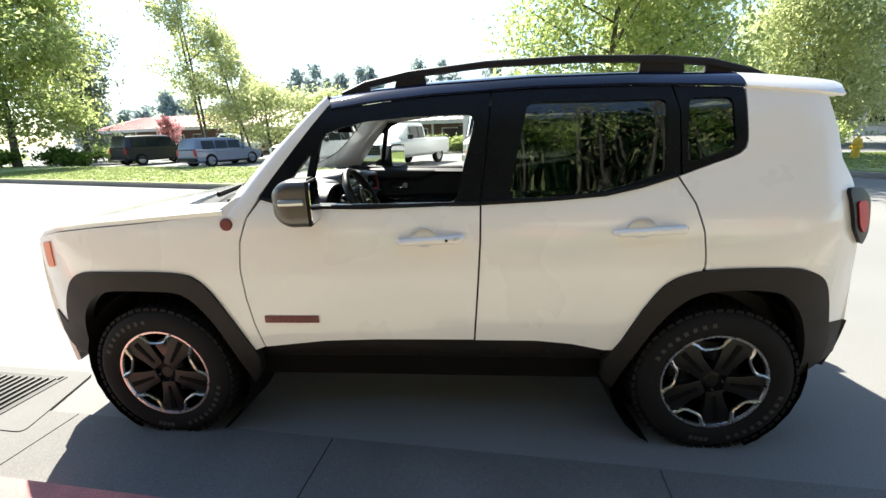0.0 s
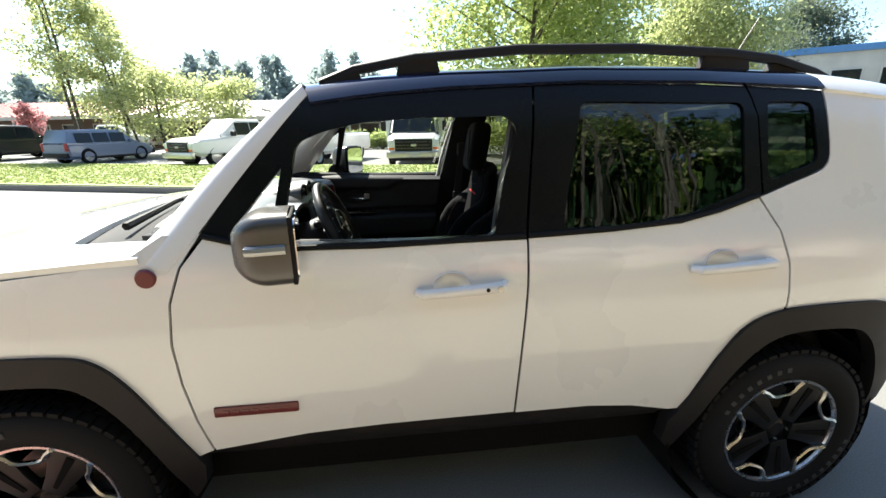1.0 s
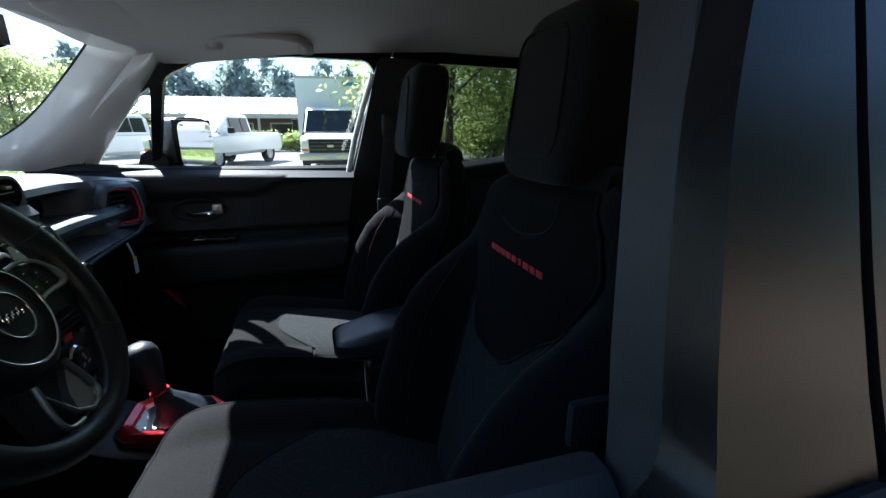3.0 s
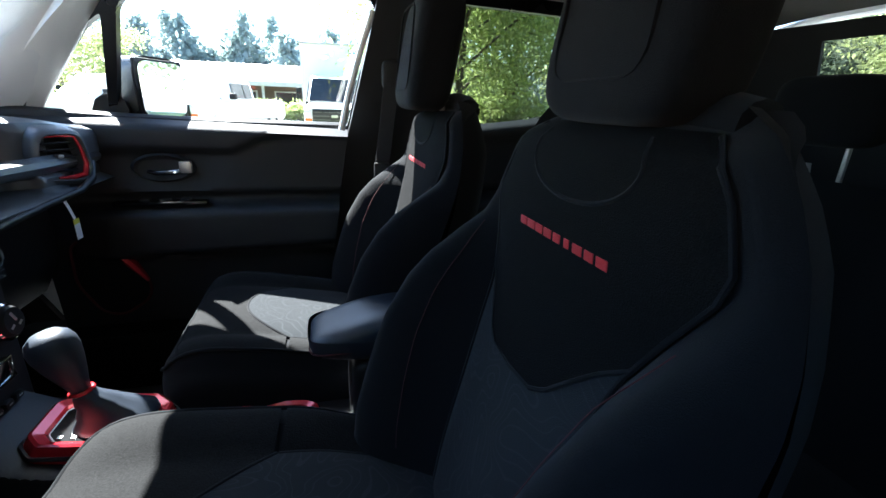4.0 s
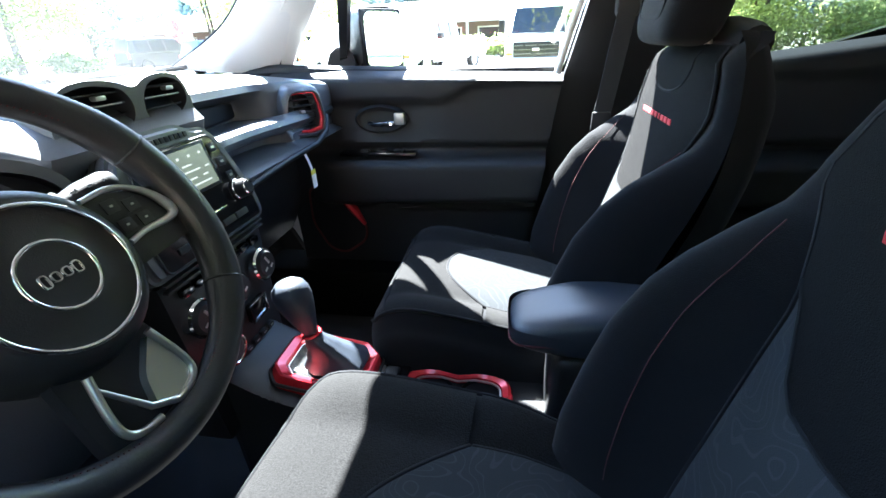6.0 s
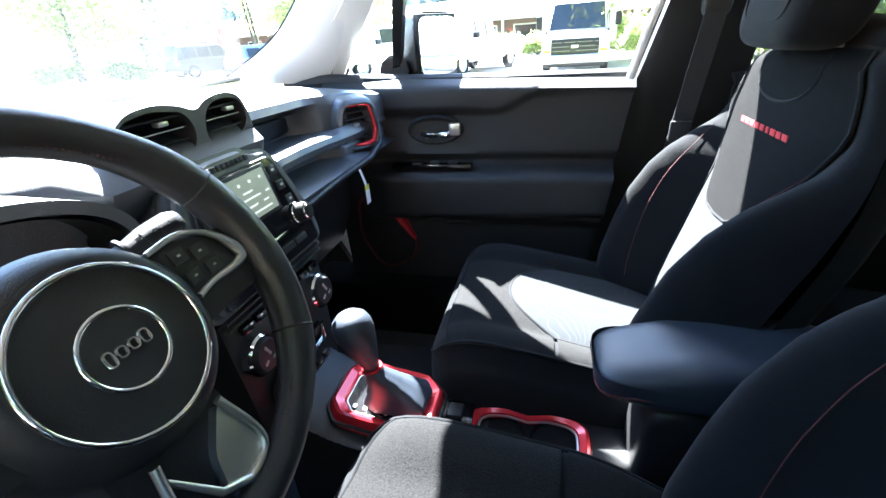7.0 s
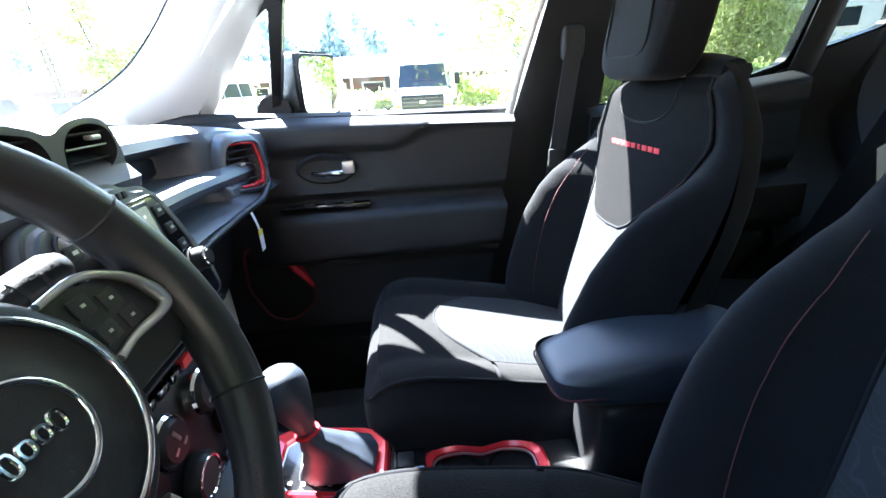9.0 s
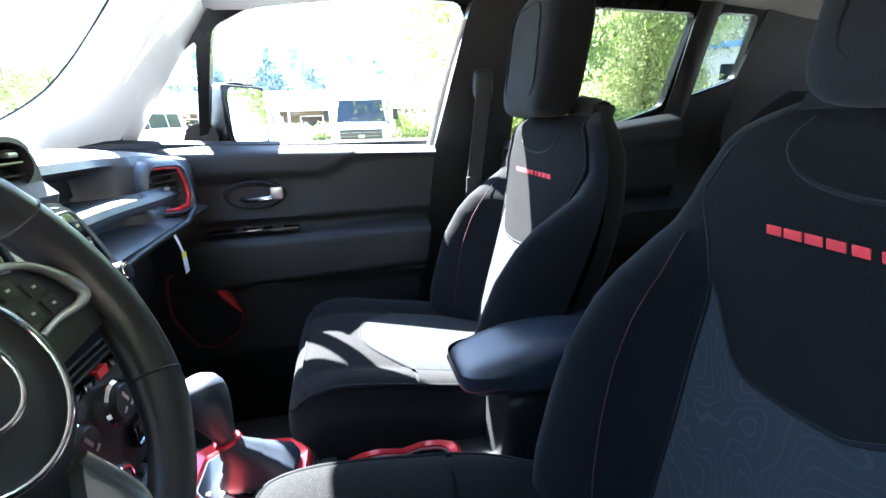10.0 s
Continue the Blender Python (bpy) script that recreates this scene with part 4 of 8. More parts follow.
def top_line(x0, x1, n=6):
    return [(x0 + (x1 - x0) * k / n, roof_z(x0 + (x1 - x0) * k / n) - 0.058) for k in range(n + 1)]


def flank(s):
    """All panels of one side; s is -1 on the driver's side."""
    driver = s < 0
    win_q = WIN_Q if driver else rounded([(-0.712, 1.203), (-0.530, 1.184), (-0.470, 1.455), (-0.515, 1.425)], 0.012, 3)
    side_panel("front_wing", [(-1.97, 0.62), (-1.97, 0.97), (-1.9, 1.015), (-1.75, 1.045), (-1.5, 1.075), (-1.2, 1.10), (-1.0, 1.118), (-0.88, 1.15), (-0.80, 1.20), (-0.698, 1.200)]
               + [(x - 0.008, z) for x, z in DOOR_FRONT[1:]] + [(-0.80, 0.48)] + ARCH_F[-2::-1] + [(-1.90, 0.56)], s, WHITE, car, "white front wing")
    cups = [[(hx - 0.03 + 0.056 * math.cos(t), hz + 0.008 + 0.040 * math.sin(t)) for t in np.linspace(0, 2 * math.pi, 25)[:-1]] for hx, hz in ((0.055, 1.012), (0.945, 1.038))]
    door = side_panel("front_door", DOOR_FRONT + SILL_F[1:] + SPLIT[::-1][1:] + [(0.262, 1.145)] + BELT_F[::-1][1:-1], s, WHITE, car, "white front door", holes=(cups[0],))
    rear = side_panel("rear_door", BELT_R[::-1] + [(x + 0.008, z) for x, z in SPLIT] + SILL_R[1:] + [(x - 0.002, z) for x, z in ARCH_R[1:5]] + [(1.162, 0.862)] + REAR_EDGE[::-1][:-1], s, WHITE, car, "white rear door", holes=(cups[1],))
    side_panel("rear_quarter", [(1.068, 1.243), (1.20, 1.288), (1.272, 1.311), (1.306, 1.326), (1.325, 1.345), (1.334, 1.372), (1.336, 1.41), (1.336, 1.577), (1.5, 1.566), (1.62, 1.552), (1.66, 1.53), (1.70, 1.41), (1.716, 1.29), (1.765, 1.21), (1.80, 1.10), (1.815, 0.94), (1.84, 0.64), (1.84, 0.60), (1.725, 0.61)] + ARCH_R[::-1][:6]
               + [(1.178, 0.87)] + [(x + 0.008, z) for x, z in REAR_EDGE[::-1]][:-1], s, WHITE, car, "white rear quarter panel")
    # black window surrounds
    ff = side_panel("window_frame", (FRAME_D if driver else FRAME_P) + top_line(-0.28, 0.315, 5) + [(0.30, 1.45), (0.275, 1.25), (0.262, 1.149)] + [(x, z + 0.004) for x, z in BELT_F[::-1][1:-1]], s, TRIM_BLACK, door,
                    "black front window frame", 0.03, 0.0, 0.06, (WIN_FD if driver else WIN_F, win_q))
    rf = side_panel("window_frame", [(0.323, roof_z(0.323) - 0.058)] + top_line(0.36, 1.05, 5) + [(1.075, 1.5), (1.072, 1.249)] + [(x, z + 0.004) for x, z in BELT_R[::-1][1:-1]] + [(0.271, 1.149), (0.284, 1.25), (0.308, 1.45)], s, TRIM_BLACK, rear,
                    "black rear window frame", 0.03, 0.0, 0.06, (WIN_R,))
    side_panel("quarter_frame", [(1.08, 1.252), (1.08, 1.5), (1.058, 1.6)] + top_line(1.10, 1.328, 3) + [(1.332, 1.41), (1.330, 1.374), (1.321, 1.349), (1.303, 1.331), (1.270, 1.316), (1.20, 1.292)], s, TRIM_BLACK, car, "black quarter window surround", 0.03, 0.0, 0.06, (WIN_3,))
    for poly, parent, m, nm in ((win_q, door, CLEAR, "quarter_glass"), (WIN_R, rear, PRIVACY, "window_glass"), (WIN_3, car, PRIVACY, "quarter_glass")):
        side_panel(nm, inset(poly, 0.004), s, m, parent, "dark tinted pane" if m is PRIVACY else "clear pane", 0.004, -0.008, 0.1).visible_shadow = m is PRIVACY
    if not driver:
        side_panel("window_glass", inset(WIN_F, 0.004), s, CLEAR, door, "clear closed pane", 0.004, -0.010, 0.1).visible_shadow = False
    # belt seal, door mouldings
    for line, parent in ((BELT_F, door), (BELT_R, rear)):
        pts = [(x, s * (half(x, z + 0.012) + 0.003), z + 0.010) for x, z in line]
        part("belt_seal", tube(pts, 0.0085, 8), SEAL, parent)
    # cladding: sill, arches
    sill = side_panel("sill_cladding", [(-0.86, 0.24), (-0.87, 0.34), (-0.79, 0.455), (-0.742, 0.494), (-0.62, 0.509), (-0.45, 0.529), (-0.2, 0.539), (0.24, 0.542), (0.5, 0.539), (0.66, 0.524), (0.80, 0.494), (0.855, 0.488), (0.80, 0.45), (0.86, 0.34), (0.86, 0.24)],
               s, CLAD, car, "dark grained sill cladding", 0.03, -0.012)
    for v in sill.data.vertices:                               # the rocker tucks under the body
        v.co.y -= s * 0.75 * max(0.0, 0.50 - v.co.z)
    side_panel("arch_cladding", curved(ARCH_F) + [(-0.80, 0.36), (-0.855, 0.28)] + curved(ARCH_F_IN)[::-1] + [(-1.74, 0.36), (-1.80, 0.40)], s, CLAD, car, "dark grained wheel arch cladding", 0.05, 0.014)
    side_panel("arch_cladding", curved(ARCH_R) + [(1.75, 0.52), (1.74, 0.42), (1.66, 0.36)] + curved(ARCH_R_IN)[::-1] + [(0.81, 0.34)], s, CLAD, car, "dark grained wheel arch cladding", 0.05, 0.014)
    side_panel("bumper_corner", [(1.72, 0.615), (1.84, 0.60), (1.84, 0.44), (1.75, 0.40), (1.752, 0.52)], s, CLAD, car, "dark rear bumper corner", 0.03, 0.004)
    side_panel("bumper_corner", [(-1.97, 0.61), (-1.845, 0.555), (-1.80, 0.395), (-1.90, 0.36), (-1.97, 0.42)], s, CLAD, car, "dark front bumper corner", 0.03, 0.006)
    # amber lamp on the front corner
    side_panel("side_marker", rounded([(-1.90, 0.86), (-1.825, 0.87), (-1.82, 1.00), (-1.895, 0.985)], 0.015), s, ORANGE, car, "amber side marker lamp", 0.03, 0.006)
    # roundel and badge
    x, z = -0.845, 1.085
    bm = lathe([(0, 0.008), (0.024, 0.008), (0.028, 0.004), (0.030, 0.0)], 24, "y")
    bm.transform(Matrix.Translation((x, s * (half(x, z) - 0.001), z)) @ Matrix.Diagonal((1, s, 1, 1)))
    part("roundel", bm, RED_PAD, car, "small red round badge")
    x, z = -0.595, 0.645
    part("badge_strip", box((0.255, 0.012, 0.034), (x, s * (half(x, z) + 0.003), z), 0.005), RED_PAD, door, "dark red name strip")
    for k in range(7):
        part("badge_mark", box((0.018, 0.004, 0.016), (x - 0.09 + 0.03 * k, s * (half(x, z) + 0.0095), z), 0.002), RED_PAD, door)
    # handles: recessed cup, bar, end cap
    for hx, hz, parent, lock in ((0.055, 1.012, door, driver), (0.945, 1.038, rear, False)):
        w = half(hx, hz)
        bm = lathe([(0.001, -0.034), (0.028, -0.031), (0.046, -0.020), (0.058, -0.007), (0.064, -0.001), (0.067, -0.004)], 28, "y")
        bm.transform(Matrix.Translation((hx - 0.03, s * (w + 0.0012), hz + 0.008)) @ Matrix.Diagonal((0.89, s, 0.635, 1)))
        part("handle_cup", bm, WHITE, parent)
        pts = [(hx - 0.135, s * (w + 0.004), hz - 0.008), (hx - 0.12, s * (w + 0.030), hz - 0.006), (hx - 0.05, s * (w + 0.040), hz), (hx + 0.05, s * (w + 0.040), hz + 0.004), (hx + 0.12, s * (w + 0.032), hz + 0.006), (hx + 0.135, s * (w + 0.004), hz + 0.006)]
        bar = part("door_handle", tube(pts, [0.012, 0.015, 0.016, 0.017, 0.018, 0.014], 12, False, 1.0), WHITE, parent, "white pull handle")
        if lock:
            for lx, r in ((hx + 0.112, 0.0105), (hx + 0.073, 0.006)):
                bm = lathe([(0, 0.004), (r * 0.6, 0.004), (r, 0.003), (r, 0)], 16, "y")
                bm.transform(Matrix.Translation((lx, s * (w + 0.0525), hz + 0.006)) @ Matrix.Diagonal((1, s, 1, 1)))
                part("lock_cylinder", bm, SATIN if r > 0.008 else CLAD, parent)
    # mirror
    mx, my, mz = (-0.488, s * 0.980, 1.195) if driver else (-0.475, s * 0.925, 1.268)
    arm = part("door_mirror", tube([(-0.52, s * 0.80, 1.205), (-0.51, s * 0.87, 1.19), (-0.50, s * 0.94, 1.18)], [0.05, 0.035, 0.03], 10), CLAD, door, "dark door mirror")
    turn_m = Matrix.Translation((mx, my, mz)) @ Matrix.Rotation(radians(9 if driver else -30), 4, "Z") @ Matrix.Translation((-mx, -my, -mz))
    head = bmesh.new()
    nu, nv = 16, 32
    grid = []
    for i in range(nu + 1):
        row = []
        for j in range(nv):
            a = 2 * math.pi * j / nv
            q = i / nu
            k = math.sin(math.pi * min(0.5, 0.05 + q * 0.75)) ** 0.38            # closes to the front
            e = 0.42
            cy, cz = math.copysign(abs(math.cos(a)) ** e, math.cos(a)), math.copysign(abs(math.sin(a)) ** e, math.sin(a))
            row.append(head.verts.new((mx - 0.060 + 0.140 * q, my + 0.090 * k * cy, mz + 0.095 * k * cz)))
        grid.append(row)
    for i in range(nu):
        for j in range(nv):
            head.faces.new((grid[i][j], grid[i][(j + 1) % nv], grid[i + 1][(j + 1) % nv], grid[i + 1][j]))
    head.faces.new(grid[0])
    bmesh.ops.recalc_face_normals(head, faces=head.faces[:])
    head.transform(turn_m)
    part("mirror_housing", head, DARK_METAL, door, "dark grey mirror housing", 50)
    pts = [(mx - 0.075 + 0.145 * q, my + s * (0.010 + 0.0825 * math.sin(math.pi * min(0.5, 0.07 + q * 0.75)) ** 0.38), mz + 0.010) for q in (0.36, 0.46, 0.56, 0.67, 0.78, 0.89, 1.0)]
    sig = tube(pts, 0.013, 8)
    sig.transform(turn_m)
    part("signal_strip", sig, SATIN, door, "clear turn signal strip")
    cap = box((0.012, 0.174, 0.176), (mx + 0.084, my, mz), 0.005)
    cap.transform(turn_m)
    part("mirror_cap_base", cap, SEAL, door)
    bm = prism(rounded([(-0.080, -0.080), (0.080, -0.080), (0.080, 0.080), (-0.080, 0.080)], 0.030), 0.003, 0, "yz")
    bm.transform(turn_m @ Matrix.Translation((mx + 0.0915, my, mz)))
    part("mirror_pane", bm, MIRROR, door, "mirror glass")
    # roof rail with its feet
    yy = 0.585
    line = [(-0.36, 1.625), (-0.25, 1.665), (-0.05, 1.700), (0.3, 1.727), (0.7, 1.731), (1.05, 1.717), (1.25, 1.696), (1.42, 1.652), (1.50, 1.62)]
    bm = bmesh.new()
    rows = []
    for x, z in line:
        y = s * (yy - 0.03 * max(0, (x - 0.9)) - 0.02 * max(0, -x))
        w, t = 0.017, 0.015
        rows.append([bm.verts.new((x, y + a * w, z + b * t)) for a, b in ((-1, -1), (-1, 0.5), (-0.5, 1), (0.5, 1), (1, 0.5), (1, -1))])
    for a, b in zip(rows[:-1], rows[1:]):
        for k in range(6):
            bm.faces.new((a[k], a[(k + 1) % 6], b[(k + 1) % 6], b[k]))
    bm.faces.new(rows[0][::-1])
    bm.faces.new(rows[-1])
    bmesh.ops.recalc_face_normals(bm, faces=bm.faces[:])
    rail = part("roof_rail", bm, CLAD, car, "black raised roof rail", 50)
    for a, b in ((-0.36, -0.235), (-0.10, 0.02), (0.965, 1.13), (1.24, 1.48)):
        zs = [np.interp(a, *zip(*line)), np.interp(b, *zip(*line))]
        za, zb = roof_z(a) - 0.02, roof_z(b) - 0.02
        poly = [(a - 0.02, za), (b + 0.02, zb), (b, zs[1]), (a, zs[0])] if a > -0.3 else [(a, za), (b + 0.02, zb), (b, zs[1]), (a, zs[0] - 0.005)]
        bm = prism(poly, 0.03, 0.004)
        bm.transform(Matrix.Translation((0, s * (yy - 0.03 * max(0, b - 0.9)) - 0.015, 0)))
        part("rail_foot", bm, CLAD, rail)
    # tail lamp
    side_panel("tail_lamp", rounded([(1.722, 1.178), (1.80, 1.178), (1.862, 1.13), (1.862, 0.99), (1.815, 0.94), (1.752, 1.02)], 0.025), s, RIM_BLACK, car, "black-framed tail lamp", 0.05, 0.02, 0.05)
    side_panel("lamp_lens", rounded([(1.758, 1.128), (1.828, 1.122), (1.840, 1.03), (1.812, 0.992), (1.772, 1.03)], 0.02), s, RED_LENS, car, "red lens", 0.01, 0.026, 0.05)
    # white screen pillar
    bm = bmesh.new()
    rows = []
    for k in range(-3, 13):
        t = k / 12
        xo, zo = -0.705 + 0.325 * t - 0.010 * math.sin(math.pi * max(t, 0)), 1.197 + 0.388 * t - 0.006 * math.sin(math.pi * max(t, 0))
        yo = s * (half(xo, zo) + 0.002)
        xi, zi = -0.825 + 0.43 * t - 0.015 * math.sin(math.pi * max(t, 0)), 1.218 + 0.395 * t + 0.012 * math.sin(math.pi * max(t, 0))
        yi = s * (0.765 - 0.135 * t)
        xm, zm, ym = (xo + xi) / 2 - 0.012, (zo + zi) / 2 + 0.018, (yo + yi) / 2 + s * 0.018
        rows.append([bm.verts.new(p) for p in ((xo, yo, zo), ((xo + xm) / 2 - 0.004, (yo + ym) / 2 + s * 0.006, (zo + zm) / 2 + 0.006), (xm, ym, zm), (xi, yi, zi), (xi + 0.03, yi - s * 0.015, zi - 0.03), (xo + 0.0, yo - s * 0.03, zo - 0.01))])
    for a, b in zip(rows[:-1], rows[1:]):
        for k in range(6):
            bm.faces.new((a[k], a[(k + 1) % 6], b[(k + 1) % 6], b[k]))
    bmesh.ops.recalc_face_normals(bm, faces=bm.faces[:])
    part("screen_pillar", bm, WHITE, car, "white windscreen pillar", 60)
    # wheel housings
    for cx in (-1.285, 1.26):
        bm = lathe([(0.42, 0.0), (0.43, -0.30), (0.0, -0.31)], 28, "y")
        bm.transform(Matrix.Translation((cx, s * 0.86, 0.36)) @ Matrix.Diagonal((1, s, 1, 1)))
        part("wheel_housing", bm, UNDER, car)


for s in (-1, 1):
    flank(s)


def roof_pt(u, v):
    """The roof's skin: u along the car, v across from side to side."""
    a = (v - 0.5) * 2
    x0 = -0.372 - 0.128 * (1 - a * a)
    x = x0 + u * (1.331 - x0)
    zr = roof_z(x)
    edge = half(x, zr - 0.058)
    prof = ((0, 0.028), (0.45, 0.022), (0.75, 0.008), (0.86, -0.003), (0.93, -0.016), (0.975, -0.034), (1.0, -0.056))
    k = abs(a)
    return (x, math.copysign(edge * k, a), zr + float(np.interp(k, *zip(*prof))))


grid_mesh("roof", 24, 44, roof_pt, GLOSS_BLACK, car, "glossy black roof panel", -0.012)


def roof_rear(u, v):
    x = 1.335 + u * (1.735 - 1.335)
    a = (v - 0.5) * 2
    zr = roof_z(x)
    edge = min(half(x, zr - 0.058), half(1.74, zr - 0.058)) if x > 1.74 else half(x, zr - 0.058)
    prof = ((0, 0.028), (0.45, 0.022), (0.75, 0.008), (0.86, -0.003), (0.93, -0.016), (0.975, -0.034), (1.0, -0.062))
    return (x, math.copysign(edge * abs(a), a), zr + float(np.interp(abs(a), *zip(*prof))))


grid_mesh("rear_roof", 10, 40, roof_rear, WHITE, car, "white rear roof and spoiler", -0.014)
part("spoiler_lip", tube([(1.735, -0.62, 1.548), (1.755, -0.45, 1.585), (1.765, 0, 1.60), (1.755, 0.45, 1.585), (1.735, 0.62, 1.548)], [0.016, 0.022, 0.022, 0.022, 0.016], 10), WHITE, car)


def hood_pt(u, v):
    a = (v - 0.5) * 2
    x = -2.0 + u * (1.14 - (0.265 + 0.06 * (1 - a * a)) * smoothstep(0.87, 0.79, abs(a)))
    edge = half(x, 1.03) - 0.02
    z_edge = float(np.interp(x, (-2.0, -1.9, -1.75, -1.5, -1.2, -1.0, -0.86), (0.965, 1.015, 1.048, 1.078, 1.103, 1.117, 1.126)))
    crown = float(np.interp(x, (-2.0, -1.85, -0.86), (0.0, 0.018, 0.055)))
    return (x, a * edge, z_edge + crown * (1 - abs(a) ** 3))


grid_mesh("bonnet", 30, 72, hood_pt, WHITE, car, "white bonnet", -0.02)


def cowl_pt(u, v):
    a = (v - 0.5) * 2
    x0, x1 = -1.155 - 0.06 * (1 - a * a), -0.855 - 0.12 * (1 - a * a)
    return (x0 + (x1 - x0) * u, a * 0.72, 1.108 + 0.030 * (1 - abs(a) ** 3) + 0.058 * u ** 1.5 + 0.008 * (1 - a * a))


grid_mesh("cowl_panel", 10, 30, cowl_pt, SEAL, car, "black slatted cowl under the wipers", -0.01)
for y0, y1 in ((-0.62, 0.02), (-0.02, 0.55)):
    arm = part("wiper_arm", tube([(-1.02, y0, 1.185), (-1.005, (y0 + y1) / 2, 1.215), (-0.99, y1, 1.222)], [0.014, 0.009, 0.006], 6), SEAL, car)
    part("wiper_blade", tube([(-0.985, y1 - 0.30, 1.216), (-0.985, y1 + 0.14, 1.216)], 0.007, 6), RUBBER, arm)


def screen_pt(u, v):
    a = (v - 0.5) * 2
    x0, z0, w0 = -0.86 - 0.12 * (1 - a * a), 1.195, 0.785
    x1, z1, w1 = -0.355 - 0.165 * (1 - a * a), 1.605 + 0.02 * (1 - a * a), 0.635
    return (x0 + (x1 - x0) * u, a * (w0 + (w1 - w0) * u), z0 + (z1 - z0) * u + 0.012 * math.sin(math.pi * u))


grid_mesh("windscreen", 10, 16, screen_pt, CLEAR, car, "clear curved windscreen", 0.004).visible_shadow = False


# nose and tail
def nose_pt(u, v):
    a = (v - 0.5) * 2
    z = 0.30 + u * 0.69
    w = half(-1.965, max(z, 0.45))
    return (-1.955 - 0.07 * (1 - a * a) - 0.03 * math.sin(math.pi * u), a * w, z)


grid_mesh("front_panel", 14, 20, nose_pt, WHITE, car, "white front panel", 0.02)
part("front_bumper", box((0.12, 1.2, 0.25), (-2.00, 0, 0.45), 0.04), CLAD, car, "dark front bumper")
for y in (-0.45, 0.45):
    bm = lathe([(0, 0.03), (0.06, 0.028), (0.095, 0.01), (0.10, -0.02)], 24, "x")
    bm.transform(Matrix.Translation((-2.03, y, 0.88)) @ Matrix.Diagonal((-1, 1, 1, 1)))
    part("head_lamp", bm, LAMP, car, "round headlamp")
for k in range(7):
    part("grille_slot", box((0.03, 0.035, 0.14), (-2.06, -0.24 + 0.08 * k, 0.88), 0.012), RIM_BLACK, car)

GATE = [(1.80, 0.36), (1.835, 0.60), (1.812, 0.95), (1.765, 1.20), (1.70, 1.30), (1.66, 1.52), (1.655, 1.56)]


def gate_x(z):
    return float(np.interp(z, [g[1] for g in GATE], [g[0] for g in GATE]))


def gate_w(z):
    return half(1.83, z) - 0.004 if z < 1.5 else half(1.76, z) - 0.02


def gate_panel(name, z0, z1, y0, y1, material, label="", thick=0.02, parent=None, inset_x=0.0):
    def fn(u, v):
        z = z0 + (z1 - z0) * u
        lo, hi = (y0 if y0 is not None else -gate_w(z)), (y1 if y1 is not None else gate_w(z))
        y = lo + (hi - lo) * v
        return (gate_x(z) + 0.05 * (1 - (y / 0.7) ** 2) - inset_x, y * (1 - inset_x), z)
    return grid_mesh(name, 8, 12, fn, material, parent or car, label, thick)


tailgate = gate_panel("tailgate", 0.60, 1.17, None, None, WHITE, "white tailgate")
gate_panel("gate_pillar", 1.17, 1.55, None, -0.50, WHITE, "", 0.02, tailgate)
gate_panel("gate_pillar", 1.17, 1.55, 0.50, None, WHITE, "", 0.02, tailgate)
gate_panel("gate_header", 1.50, 1.55, -0.50, 0.50, WHITE, "", 0.02, tailgate)
gate_panel("rear_window", 1.17, 1.50, -0.50, 0.50, PRIVACY, "dark tinted rear window", 0.004, tailgate)
gate_panel("rear_bumper", 0.36, 0.60, None, None, CLAD, "dark rear bumper", 0.03)
part("floor_pan", box((3.3, 1.30, 0.05), (0, 0, 0.30)), UNDER, car)
for y in (-0.70, 0.70):
    part("rocker", box((1.72, 0.16, 0.26), (0, y, 0.42), 0.02), UNDER, car, "dark underbody rocker")
part("aerial", tube([(1.467, 0.0, 1.625), (1.55, 0.0, 1.785), (1.65, 0.0, 1.96)], [0.006, 0.004, 0.003], 6), DARK_METAL, car, "thin whip aerial")


